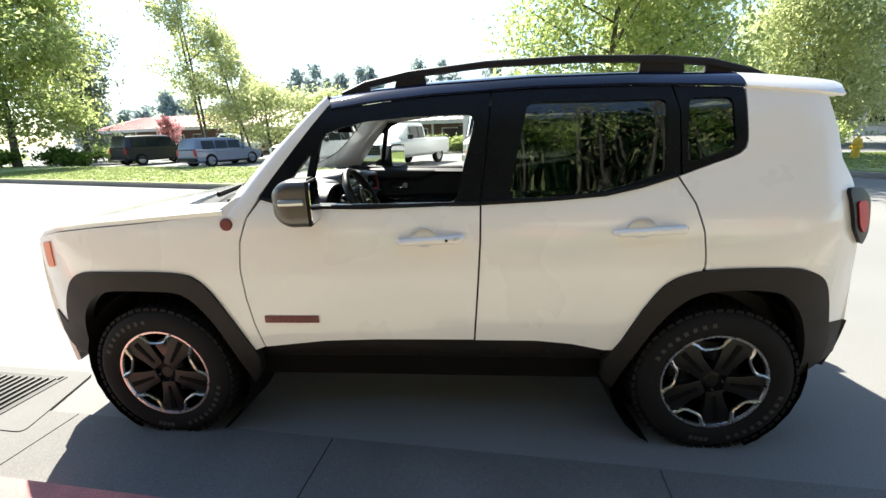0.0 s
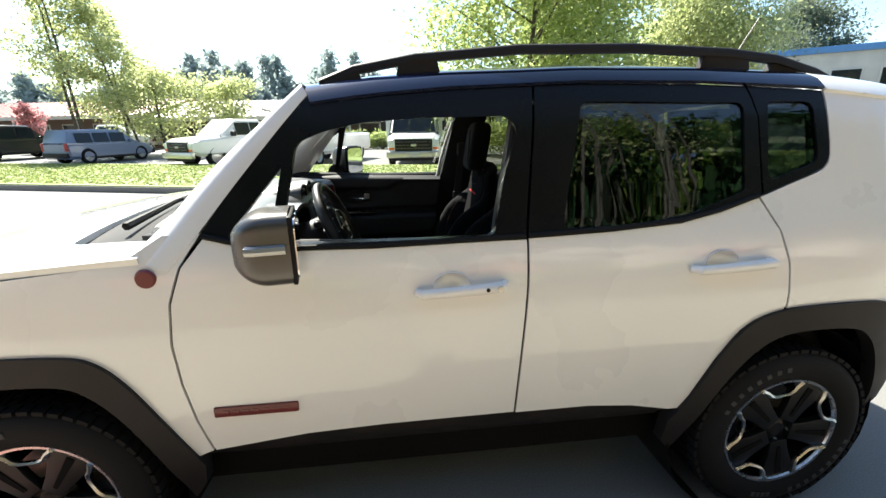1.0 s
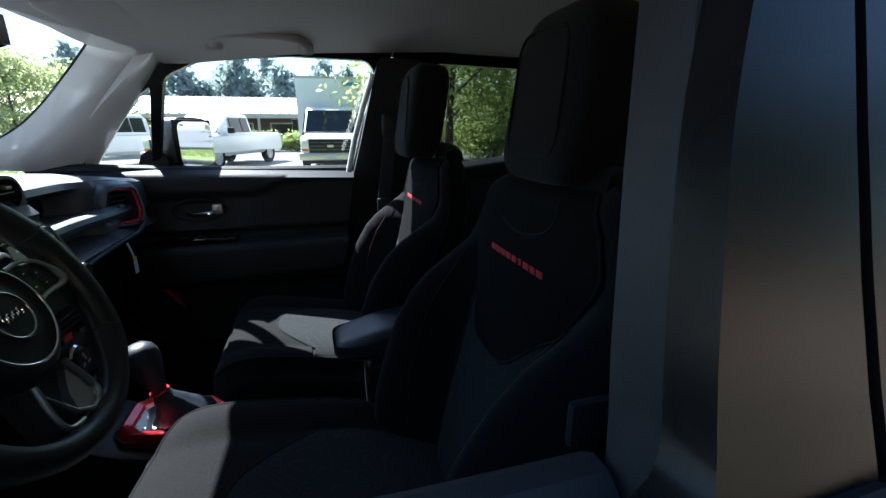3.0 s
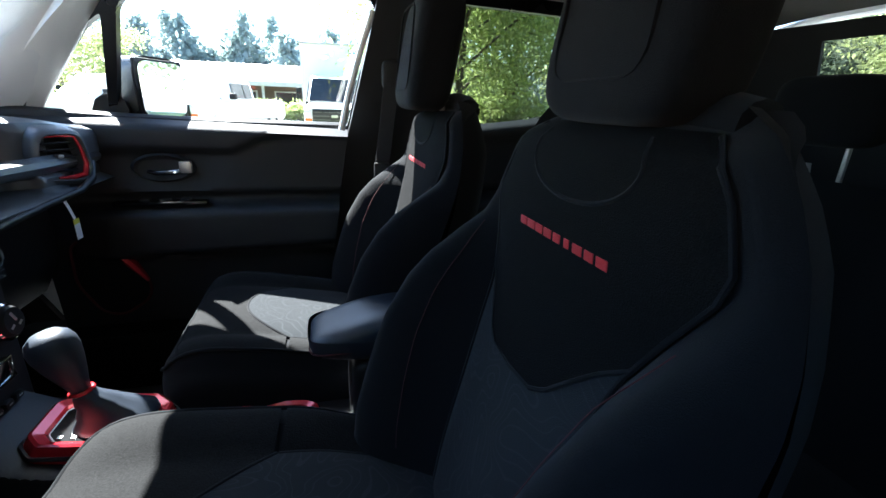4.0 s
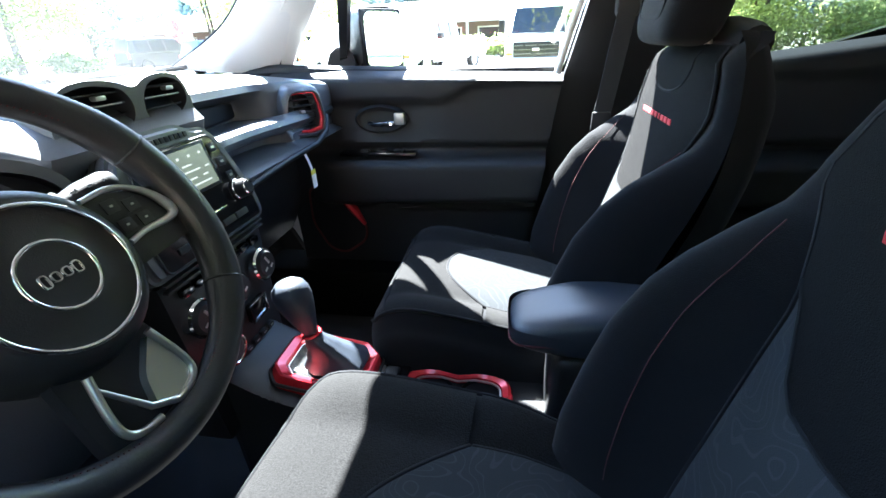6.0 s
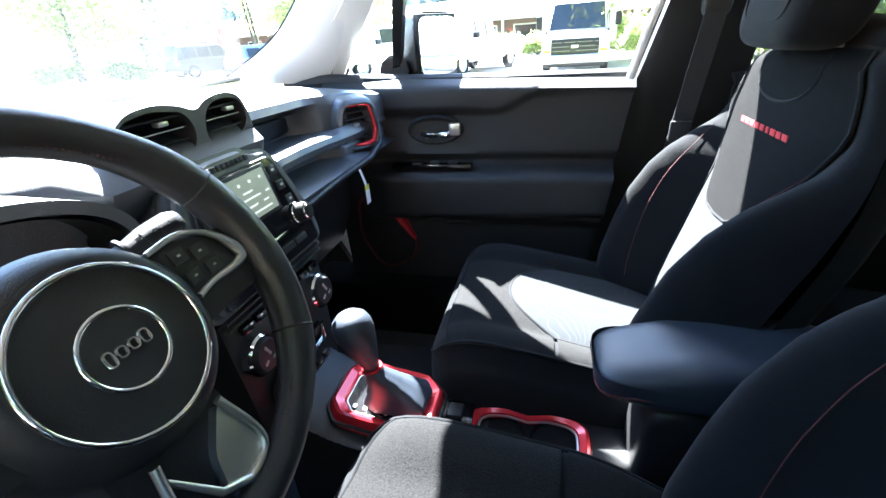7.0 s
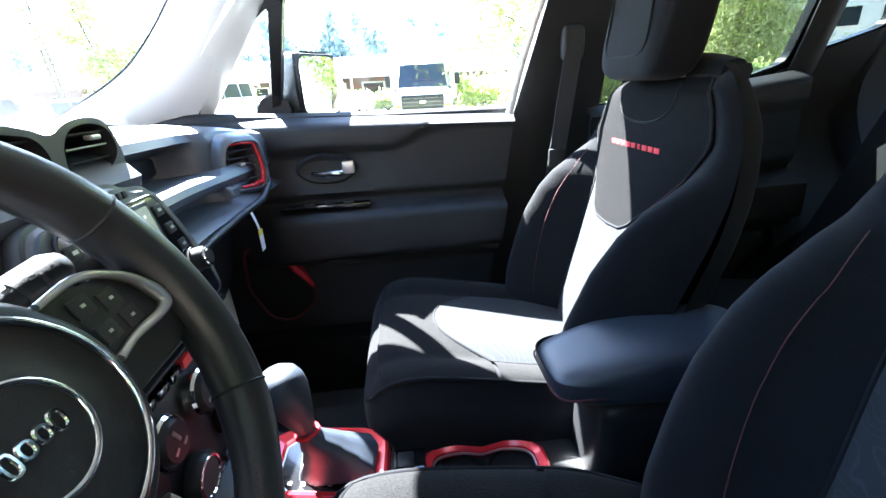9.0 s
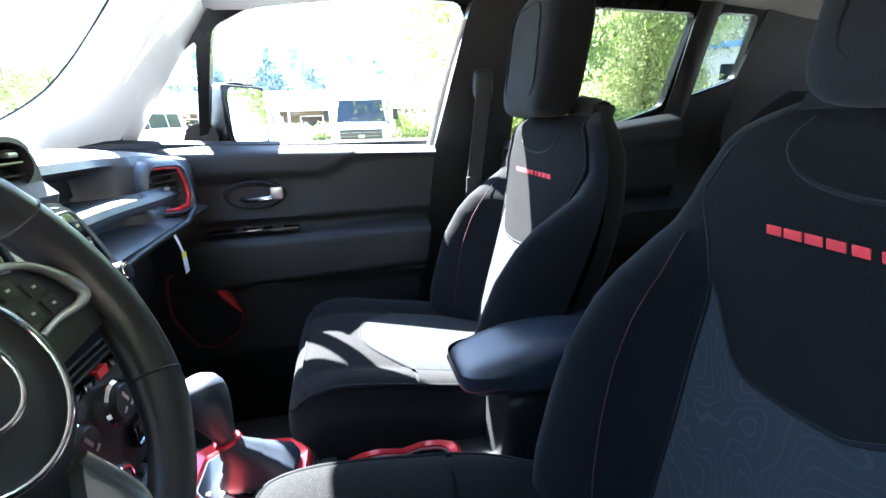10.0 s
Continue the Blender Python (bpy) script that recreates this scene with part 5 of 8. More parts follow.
# wheels
def wheel(x, s, roll):
    r = 0.342
    half_prof = [(r, 0.05), (r - 0.003, 0.075), (r - 0.013, 0.093), (r - 0.030, 0.106), (0.285, 0.112), (0.245, 0.108), (0.229, 0.097)]
    prof = [(a, -b) for a, b in half_prof[::-1]] + half_prof
    bm = lathe(prof, 56, "y")
    bm.transform(Matrix.Translation((x, s * 0.785, r)))
    tyre = part("wheel", bm, RUBBER, car, "black all-terrain tyre on alloy wheel")
    m = Matrix.Translation((x, s * 0.785, r)) @ Matrix.Diagonal((1, s, 1, 1))

    def put(name, b, material, label="", smooth=35):
        b.transform(m if name in ("tread", "sidewall_mark") else m @ Matrix.Diagonal((1.055, 1, 1.055, 1)))
        bmesh.ops.recalc_face_normals(b, faces=b.faces[:])
        return part(name, b, material, tyre, label, smooth)
    tread = bmesh.new()
    for k in range(52):
        a = 360 * k / 52
        for yy, off in ((-0.075, 0), (-0.025, 3.4), (0.025, 0), (0.075, 3.4)):
            add(tread, box((0.030, 0.044, 0.014), (0, 0, 0), 0, 1, pose(0, 0, 0, 0, 90 - a - off) @ pose(0.342, yy, 0, 0, 90)))
    put("tread", tread, RUBBER, "", 0)
    put("rim_barrel", lathe([(0.213, 0.085), (0.205, 0.04), (0.19, -0.09)], 48, "y"), RIM_BLACK)
    put("rim_lip", lathe([(0.2185, 0.094), (0.2165, 0.100), (0.208, 0.099), (0.2045, 0.090)], 64, "y"), RIM_SILVER, "machined silver rim lip")
    put("brake_disc", lathe([(0.06, 0.0), (0.145, 0.0), (0.145, -0.02)], 32, "y"), DARK_METAL)
    for k in range(5):
        a0 = roll + 72 * k
        # black double spoke towards the gap between two pockets
        poly = [(0.045, -0.032), (0.10, -0.040), (0.205, -0.070), (0.207, 0.070), (0.10, 0.040), (0.045, 0.032)]
        bm = prism(poly, 0.028, 0.004, "xy")
        bm.transform(pose(0, 0.092, 0, 0, -(a0 + 36), 0) @ pose(0, 0, 0, 90))
        put("spoke", bm, RIM_BLACK)
        bm = prism([(0.07, -0.006), (0.19, -0.012), (0.19, 0.012), (0.07, 0.006)], 0.004, 0, "xy")
        bm.transform(pose(0, 0.0955, 0, 0, -(a0 + 36), 0) @ pose(0, 0, 0, 90))
        put("spoke_groove", bm, UNDER)
        # silver pocket outline at the rim
        def P(ang, rr):
            t = radians(a0 + ang)
            return (rr * math.cos(t), 0.0955, rr * math.sin(t))
        pts = [P(-21, 0.209), P(-17, 0.190), P(-14.5, 0.172), P(-9, 0.160), P(0, 0.1575), P(9, 0.160), P(14.5, 0.172), P(17, 0.190), P(21, 0.209)]
        put("pocket_trim", tube(pts, [0.013, 0.0115, 0.0105, 0.0095, 0.009, 0.0095, 0.0105, 0.0115, 0.013], 6, False, 0.7), RIM_SILVER, "machined silver pocket outline")
    put("hub_cap", lathe([(0, 0.080), (0.026, 0.080), (0.034, 0.074), (0.06, 0.068), (0.07, 0.05)], 28, "y"), RIM_BLACK)
    for k in range(5):
        t = radians(roll + 36 + 72 * k)
        bm = lathe([(0, 0.086), (0.007, 0.085), (0.009, 0.078), (0.009, 0.06)], 8, "y")
        bm.transform(Matrix.Translation((0.052 * math.cos(t), 0, 0.052 * math.sin(t))))
        put("wheel_nut", bm, SATIN)
    # raised pale sidewall marks
    for start, n, step in ((98, 8, 8.0), (288, 9, 7.4), (255, 4, 4.5)):
        for k in range(n):
            t = radians(start + k * step)
            turn = pose(0, 0, 0, 0, 90 - math.degrees(t))
            bm = box((0.017, 0.003, 0.020), (0, 0, 0), 0.001, 1, turn)
            bm.transform(Matrix.Translation((0.283 * math.cos(t), 0.1120, 0.283 * math.sin(t))))
            put("sidewall_mark", bm, TYRE_INK)


for s in (-1, 1):
    wheel(-1.292, s, 92)
    wheel(1.285, s, 100)

# ---- the white car: inside ----
DASH = mat("grained_dash", (0.054, 0.059, 0.068), 0.42, spec=0.8, bump=0.22, scale=700, vary=0.08, vary_scale=5)
SOFT = mat("soft_black_plastic", (0.021, 0.0216, 0.0235), 0.52, spec=0.32, bump=0.18, scale=700, vary=0.1, vary_scale=5)
HARD = mat("hard_black_plastic", (0.014, 0.0143, 0.0155), 0.45, spec=0.3, bump=0.1, scale=500, vary=0.12, vary_scale=6)
PIANO = mat("gloss_black_plastic", (0.008, 0.008, 0.009), 0.12, coat=0.6, vary=0.1)
# Black leather with the sky's blue sheen put into its base colour.
LEATHER = mat("black_leather_sky_tint", (0.024, 0.031, 0.044), 0.45, bump=0.10, scale=420, vary=0.12, vary_scale=9)
CLOTH = mat("black_seat_cloth", (0.0088, 0.0092, 0.0106), 0.9, spec=0.06, bump=0.35, scale=900, vary=0.12, vary_scale=7, sheen=0.06)
SPECKLE = mat("speckled_grey_cloth", (0.0094, 0.0094, 0.0096), 0.9, spec=0.05, bump=0.5, scale=420, vary=0.10, vary_scale=6, fine=0.6, sheen=0.05)
YOKE = mat("speckled_dark_cloth", (0.0062, 0.0062, 0.0064), 0.9, spec=0.05, bump=0.5, scale=700, vary=0.25, vary_scale=160, fine=0.4)
WHEEL_LEATHER = mat("black_wheel_leather", (0.014, 0.0146, 0.0165), 0.42, bump=0.10, scale=420, vary=0.12, vary_scale=9)
TOPO = topo_mat("contour_print_cloth", (0.022, 0.0243, 0.0268), (0.031, 0.034, 0.037))
HEADLINE = mat("grey_headliner", (0.38, 0.37, 0.355), 0.95, bump=0.25, scale=600, vary=0.05)
PILLAR = mat("grey_pillar_trim", (0.72, 0.72, 0.71), 0.7, bump=0.15, scale=600, vary=0.05)
CARPET = mat("black_carpet", (0.032, 0.032, 0.036), 0.98, bump=0.8, scale=600, vary=0.2)
SCREEN = emit_mat("display", (0.30, 0.34, 0.25), 0.030)
SCREEN_INK = emit_mat("display_marks", (0.75, 0.80, 0.70), 0.045)
PAPER = mat("white_paper", (0.80, 0.80, 0.78), 0.8, vary=0.04)
YELLOW_INK = mat("yellow_ink", (0.75, 0.65, 0.05), 0.7, vary=0.05)
WEBBING = mat("belt_webbing", (0.018, 0.018, 0.020), 0.7, bump=0.5, scale=900, vary=0.1)
RED_BUCKLE = mat("red_buckle", (0.60, 0.03, 0.03), 0.35, vary=0.08)
STITCH = mat("red_stitching", (0.06, 0.009, 0.012), 0.8, vary=0.1)


def lerp_table(x, table):
    return float(np.interp(x, [p[0] for p in table], [p[1] for p in table]))


HW_B = ((0, 0.24), (0.3, 0.268), (0.55, 0.268), (0.66, 0.262), (0.74, 0.250), (0.83, 0.231), (0.91, 0.205), (0.97, 0.175), (1.0, 0.145))
CI_B = ((0, 0.085), (0.3, 0.11), (0.47, 0.130), (0.6, 0.142), (0.70, 0.172), (0.79, 0.205), (0.9, 0.176), (1.0, 0.11))
LEAN_B = radians(6.0)
BACK_Z = (0.64, 0.70, 0.78, 0.86, 0.96, 1.05, 1.12, 1.20, 1.28)
BACK_X = (0.195, 0.205, 0.226, 0.251, 0.288, 0.315, 0.330, 0.342, 0.350)


def back_frame(r, y, out):
    """A place on the backrest: r up its length, y across, out towards the front."""
    z = 0.655 + 0.608 * r
    x0, x1 = (float(np.interp(z + d, BACK_Z, BACK_X)) for d in (-0.05, 0.05))
    t = Vector((x1 - x0, 0, 0.10)).normalized()
    return Vector(((x0 + x1) / 2 - out * t.z, y, z + out * t.x))


def back_pt(q, r, lift=0.0):
    """The front face: q from -1 to 1 across, its half at the seam between middle and bolster."""
    hw, ci = lerp_table(r, HW_B), lerp_table(r, CI_B)
    a = abs(q)
    if a <= 0.5:
        y = q / 0.5 * ci
        out = 0.012 * (1 - (a / 0.5) ** 4)
    else:
        t = (a - 0.5) / 0.5
        y = math.copysign(ci + t * (hw - ci), q)
        tall = lerp_table(r, ((0, 0.125), (0.14, 0.135), (0.38, 0.132), (0.5, 0.115), (0.58, 0.092), (0.66, 0.052), (0.72, 0.018), (0.78, 0.004), (1, 0.003)))
        out = tall * math.sin(math.pi * min(1.0, 0.98 * t) ** 1.35) ** 0.85 - 0.02 * t ** 3
    top = -0.05 * smoothstep(0.90, 1.0, r) ** 2
    return back_frame(r, y, out + top + lift)


def vee(y_rel):
    """Height of the yoke's lower edge across the middle panel, y_rel from -1 to 1."""
    return float(np.interp(abs(y_rel), (0, 0.38, 0.55, 1.0), (0.478, 0.484, 0.505, 0.628)))


HW_C = ((0, 0.25), (0.5, 0.262), (0.68, 0.262), (0.8, 0.250), (1.0, 0.225))
PATH_C = ((0.0, 0.29, 0.665), (0.18, 0.14, 0.690), (0.36, 0.00, 0.718), (0.52, -0.125, 0.742), (0.62, -0.200, 0.750), (0.70, -0.250, 0.738), (0.78, -0.278, 0.705), (0.86, -0.288, 0.660), (1.0, -0.270, 0.545))
CI_C = ((0, 0.14), (0.30, 0.145), (0.46, 0.14), (1, 0.14))


def cush_path(v):
    return [lerp_table(v, [(p[0], p[k]) for p in PATH_C]) for k in (1, 2)]


PV = np.linspace(0, 1, 201)
PXZ = np.array([cush_path(v) for v in PV])
for _ in range(2):
    PXZ[8:-8] = np.array([PXZ[i - 8:i + 9].mean(0) for i in range(8, len(PXZ) - 8)])


def cush_pt(q, v, lift=0.0):
    """The cushion's skin: q from -1 to 1 across (its half at the insert's seam), v from the back over the front edge."""
    x, z = (float(np.interp(v, PV, PXZ[:, k])) for k in (0, 1))
    e = 0.01
    x2, z2 = (float(np.interp(min(1, v + e), PV, PXZ[:, k])) for k in (0, 1))
    x1, z1 = (float(np.interp(max(0, v - e), PV, PXZ[:, k])) for k in (0, 1))
    t = Vector((x2 - x1, 0, z2 - z1)).normalized()
    n = Vector((t.z, 0, -t.x))
    hw, ci = lerp_table(v, HW_C), lerp_table(v, CI_C)
    a = abs(q)
    drop = 0.0
    if a <= 0.5:
        y, up = q / 0.5 * ci, 0.010 * (1 - (a / 0.5) ** 4) * (1 - smoothstep(0.5, 0.75, v))
    else:
        s = (a - 0.5) / 0.5
        y = math.copysign(ci + min(1.0, s * 1.30) ** 0.95 * (hw - ci), q)
        up = 0.016 * math.sin(math.pi * min(1, s * 1.6)) ** 0.8 * (1 - smoothstep(0.55, 0.85, v))
        drop = 0.030 * smoothstep(0.40, 0.70, s) ** 1.2 + 0.145 * smoothstep(0.66, 1.0, s) ** 1.1
        drop *= 1 - 0.55 * smoothstep(0.75, 1.0, v)
    p = Vector((x, y, z)) + n * (up + lift)
    p.z -= drop
    p.x += 0.045 * max(0.0, a - 0.45) ** 2 * smoothstep(0.5, 0.8, v) / 0.30     # the front corners round off
    return p


def patch(fn, q0, q1, r0, r1, nq, nr, rim=0.0):
    """A sheet of fn between limits; limits r0 and r1 may depend on q (-1..1 within the span)."""
    bm = bmesh.new()
    rows = []
    for i in range(nq + 1):
        s = i / nq
        q = q0 + (q1 - q0) * s
        k = 2 * s - 1
        a, b = (f(k) if callable(f) else f for f in (r0, r1))
        rows.append([bm.verts.new(fn(q, a + (b - a) * j / nr)) for j in range(nr + 1)])
    for i in range(nq):
        for j in range(nr):
            bm.faces.new((rows[i][j], rows[i + 1][j], rows[i + 1][j + 1], rows[i][j + 1]))
    return bm


def seam(name, fn, pts, r, material, parent):
    return part(name, tube([fn(q, v, 0.001) for q, v in pts], r, 6), material, parent, "", 60)


def superbox(size, e=0.35, nu=28, nv=18, shape=None):
    """A box with generously rounded edges."""
    bm = bmesh.new()

    def p(c, s_, k):
        return math.copysign(abs(c) ** k, c)
    rows = []
    for j in range(nv + 1):
        b = -math.pi / 2 + math.pi * j / nv
        row = []
        for i in range(nu):
            a = 2 * math.pi * i / nu
            v = Vector((p(math.cos(b), 0, e) * p(math.cos(a), 0, e) * size[0] / 2, p(math.cos(b), 0, e) * p(math.sin(a), 0, e) * size[1] / 2, p(math.sin(b), 0, e) * size[2] / 2))
            row.append(bm.verts.new(shape(v) if shape else v))
        rows.append(row)
    for j in range(nv):
        for i in range(nu):
            bm.faces.new((rows[j][i], rows[j][(i + 1) % nu], rows[j + 1][(i + 1) % nu], rows[j + 1][i]))
    bmesh.ops.remove_doubles(bm, verts=bm.verts[:], dist=1e-6)
    bmesh.ops.recalc_face_normals(bm, faces=bm.faces[:])
    return bm


def front_seat(y0, dx, reach=0.0, head=0.0):
    m = Matrix.Translation((dx, y0, 0))
    low = ("front_seat", "cushion_insert", "thigh_panel", "cushion_border", "insert_seam", "front_seam", "cushion_piping", "cushion_seam", "skirt")

    def put(name, bm, material, parent, label="", smooth=60):
        bmesh.ops.recalc_face_normals(bm, faces=bm.faces[:])
        if reach and name in low:
            for v in bm.verts:
                v.co.x -= reach * smoothstep(0.05, -0.26, v.co.x) * (1 - 0.45 * (v.co.y / 0.26) ** 2)
                inner = smoothstep(0.06, 0.22, v.co.y) * smoothstep(0.22, -0.02, v.co.x)
                v.co.y += 0.034 * inner
                v.co.z += 0.010 * inner
        bm.transform(m)
        return part(name, bm, material, parent, label, smooth)
    # cushion: skirted shell
    bm = patch(lambda q, v: cush_pt(q, v, -0.003 * (1 - smoothstep(0.58, 0.66, abs(q))) * (1 - smoothstep(0.72, 0.76, v))), -1, 1, 0, 1, 90, 60)
    seat = put("front_seat", bm, CLOTH, car, "black cloth front seat with grey printed inserts")
    lim = lambda k: 0.52 - 0.13 * abs(k) ** 2.2
    put("cushion_insert", patch(lambda q, v: cush_pt(q, v, 0.005), -0.5, 0.5, 0.02, lim, 30, 30), TOPO, seat, "light grey contour-print cushion insert")
    edge = 0.73
    put("thigh_panel", patch(lambda q, v: cush_pt(q, v, 0.0035), -edge, edge, lambda k: lim(min(1, abs(k) * edge / 0.5)) + 0.006, lambda k: 0.700 - 0.03 * abs(k) ** 4, 40, 16), SPECKLE, seat, "speckled grey cushion front")
    for sy in (-1, 1):
        put("cushion_border", patch(lambda q, v: cush_pt(q, v, 0.0035), sy * 0.505, sy * 0.73, 0.04, lambda k: lim(1.0) - 0.004, 10, 20), SPECKLE, seat, "speckled grey cushion border")
    for nm, pts, rr in (("insert_seam", [(k * 0.5, lim(k) + 0.003) for k in np.linspace(-1, 1, 25)], 0.0035),
                        ("front_seam", [(k * edge, 0.703 - 0.03 * abs(k) ** 4) for k in np.linspace(-1, 1, 31)], 0.0032),
                        ("cushion_seam", [(-0.5, v) for v in np.linspace(0.02, 0.39, 14)], 0.003), ("cushion_seam", [(0.5, v) for v in np.linspace(0.02, 0.39, 14)], 0.003),
                        ("cushion_piping", [(-0.735, v) for v in np.linspace(0.04, 0.74, 24)] + [(-0.735 + 0.05 * t, 0.74 + 0.03 * t) for t in (0.5, 1)], 0.004),
                        ("cushion_piping", [(0.735, v) for v in np.linspace(0.04, 0.74, 24)] + [(0.735 - 0.05 * t, 0.74 + 0.03 * t) for t in (0.5, 1)], 0.004)):
        put(nm, tube([cush_pt(q, v, 0.003) for q, v in pts], rr, 6), CLOTH, seat)
    for sy in (-1, 1):                                        # side skirts of hard plastic under the cloth
        put("skirt", box((0.44, 0.03, 0.11), (0.0, sy * 0.225, 0.535), 0.012), HARD, seat, "black plastic side skirt")
    # backrest: front and rounded back
    bm = patch(lambda q, v: back_pt(q, v, -0.006 * (1 - smoothstep(0.46, 0.54, abs(q))) * (1 - smoothstep(0.93, 0.97, v))), -1, 1, 0, 1, 80, 60)

    def rear(s, r):
        hw = lerp_table(r, HW_B)
        t = abs(s)
        y = math.copysign(hw * min(1.0, t * 1.0) ** 0.9, s)
        deep = -0.02 - 0.10 * (1 - t ** 4) ** 0.5 * lerp_table(r, ((0, 1), (0.85, 0.9), (1, 0.55)))
        return back_frame(r, y, deep)
    add(bm, patch(rear, -1, 1, 0, 1, 40, 30))
    put("backrest", bm, CLOTH, seat, "black cloth backrest with raised bolsters")
    capb = tube([back_frame(0.975, lerp_table(1.0, HW_B) * k * 0.94, -0.052 - 0.008 * (1 - k * k)) for k in np.linspace(-1, 1, 15)], [0.024 + 0.016 * (1 - k * k) for k in np.linspace(-1, 1, 15)], 12)
    put("shoulder_roll", capb, CLOTH, seat)
    put("back_insert", patch(lambda q, v: back_pt(q, v, 0.005), -0.5, 0.5, 0.0, vee, 30, 34), TOPO, seat, "light grey contour-print backrest insert")
    put("yoke", patch(lambda q, v: back_pt(q, v, 0.0065), -0.5, 0.5, lambda k: vee(k) + 0.004, 0.965, 30, 26), YOKE, seat, "speckled dark grey yoke")
    for nm, pts, rr, mt in (("vee_seam", [(k * 0.5, vee(k) + 0.002) for k in np.linspace(-1, 1, 33)], 0.003, CLOTH),
                            ("side_seam", [(-0.5, v) for v in np.linspace(0.0, 0.96, 26)], 0.003, CLOTH), ("side_seam", [(0.5, v) for v in np.linspace(0.0, 0.96, 26)], 0.003, CLOTH),
                            ("bolster_stitch", [(-0.60 - 0.05 * math.sin(3 * v), v) for v in np.linspace(0.10, 0.70, 24)], 0.0007, STITCH), ("bolster_stitch", [(0.60 + 0.05 * math.sin(3 * v), v) for v in np.linspace(0.10, 0.70, 24)], 0.0007, STITCH),
                            ("collar_seam", [(0.30 * math.sin(t), 0.970 - 0.145 * math.cos(t) ** 0.7) for t in np.linspace(-1.5, 1.5, 25)], 0.003, CLOTH)):
        put(nm, tube([back_pt(q, v, 0.0055) for q, v in pts], rr, 6), mt, seat)
    # embroidered name as plain red strokes
    for k in range(9):
        y = -0.084 + k * 0.0210
        rr = 0.750
        c = back_pt(y / lerp_table(rr, CI_B) * 0.5, rr, 0.0075)
        w, sl = (0.0088, 0.0076, 0.0086, 0.0048, 0.0076, 0.0088, 0.0088, 0.0096, 0.0084)[k], 0.0015
        bm = prism([(-w - sl, -0.0050), (w - sl, -0.0050), (w + sl, 0.0050), (-w + sl, 0.0050)], 0.0026, 0.0007, "yz")
        bm.transform(Matrix.Translation(c) @ Matrix.Rotation(LEAN_B, 4, "Y"))
        put("name_mark", bm, RED_THREAD, seat, "red embroidered mark")
    # headrest: rounded block, sewn front panel, posts
    def hshape(v):
        v = v.copy()
        v.y *= 1 - 0.12 * max(0, v.z / 0.12) ** 2
        v.x -= 0.10 * (v.y ** 2) * 3 - 0.10 * v.z
        return v
    hb = superbox((0.108, 0.228, 0.262), 0.40, 36, 24, hshape)
    hb.transform(Matrix.Translation((0.335 + head, 0, 1.368)) @ Matrix.Rotation(radians(4), 4, "Y"))
    put("headrest", hb, CLOTH, seat, "black padded headrest")
    loop = [(0.335 + head - 0.0570 + 0.10 * z - 0.30 * y * y * 0.9, y, 1.368 + z) for y, z in rounded([(-0.078, -0.085), (0.078, -0.085), (0.070, 0.095), (-0.070, 0.095)], 0.035, 5)]
    put("headrest_seam", tube(loop, 0.0024, 6, True), CLOTH, seat)
    for y in (-0.055, 0.055):
        put("headrest_post", tube([(0.366 + head, y, 1.18), (0.352 + head, y, 1.28)], 0.007, 8), SATIN, seat)
        bm = lathe([(0.008, 0.0), (0.016, 0.0), (0.016, 0.014), (0.008, 0.016)], 14, "z")
        bm.transform(Matrix.Translation((0.356 + head, y, 1.262)))
        put("post_collar", bm, HARD, seat)
    # base
    put("seat_base", box((0.46, 0.40, 0.16), (0.0, 0, 0.50), 0.03), HARD, seat, "black plastic seat base")
    for y in (-0.19, 0.19):
        put("seat_rail", box((0.60, 0.04, 0.05), (-0.02, y, 0.385), 0.008), DARK_METAL, seat)
    return seat


front_seat(-0.335, 0.018, 0.085, 0.055)
front_seat(0.335, 0.0)

# --- rear bench ---
def rear_back(u, v):
    y = -0.62 + 1.24 * u
    puff = 0.018 * abs(math.sin(math.pi * (u * 3))) ** 0.5
    return (0.98 + 0.22 * v - puff - 0.05 * smoothstep(0.85, 1, 1 - v) * 0, y, 0.62 + 0.50 * v)


bench = grid_mesh("rear_bench", 36, 16, rear_back, CLOTH, car, "black cloth rear bench", -0.10)
grid_mesh("bench_cushion", 24, 16, lambda u, v: (0.55 + 0.46 * v, -0.62 + 1.24 * u, 0.66 - 0.05 * v - 0.06 * (1 - smoothstep(0, 0.15, v)) + 0.012 * abs(math.sin(math.pi * u * 3)) ** 0.5), CLOTH, bench, "", -0.12)
for y, z in ((-0.42, 1.27), (0.0, 1.27), (0.42, 1.10)):
    bm = superbox((0.09, 0.24, 0.155), 0.45)
    bm.transform(Matrix.Translation((1.20, y, z)))
    rest = part("rear_headrest", bm, CLOTH, bench, "", 60)
    for dy in (-0.06, 0.06):
        part("headrest_post", tube([(1.20, y + dy, 1.04), (1.20, y + dy, z)], 0.006, 8), SATIN, rest)
# black trim round the inside of the rear window
for a, b in ((None, -0.41), (0.41, None)):
    gate_panel("gate_trim", 1.10, 1.545, a, b, SOFT, "black tailgate trim", 0.012, tailgate, 0.035)
gate_panel("gate_trim", 1.492, 1.545, -0.41, 0.41, SOFT, "black tailgate trim", 0.012, tailgate, 0.035)
gate_panel("gate_trim", 0.62, 1.19, -0.41, 0.41, SOFT, "black tailgate trim", 0.012, tailgate, 0.035)

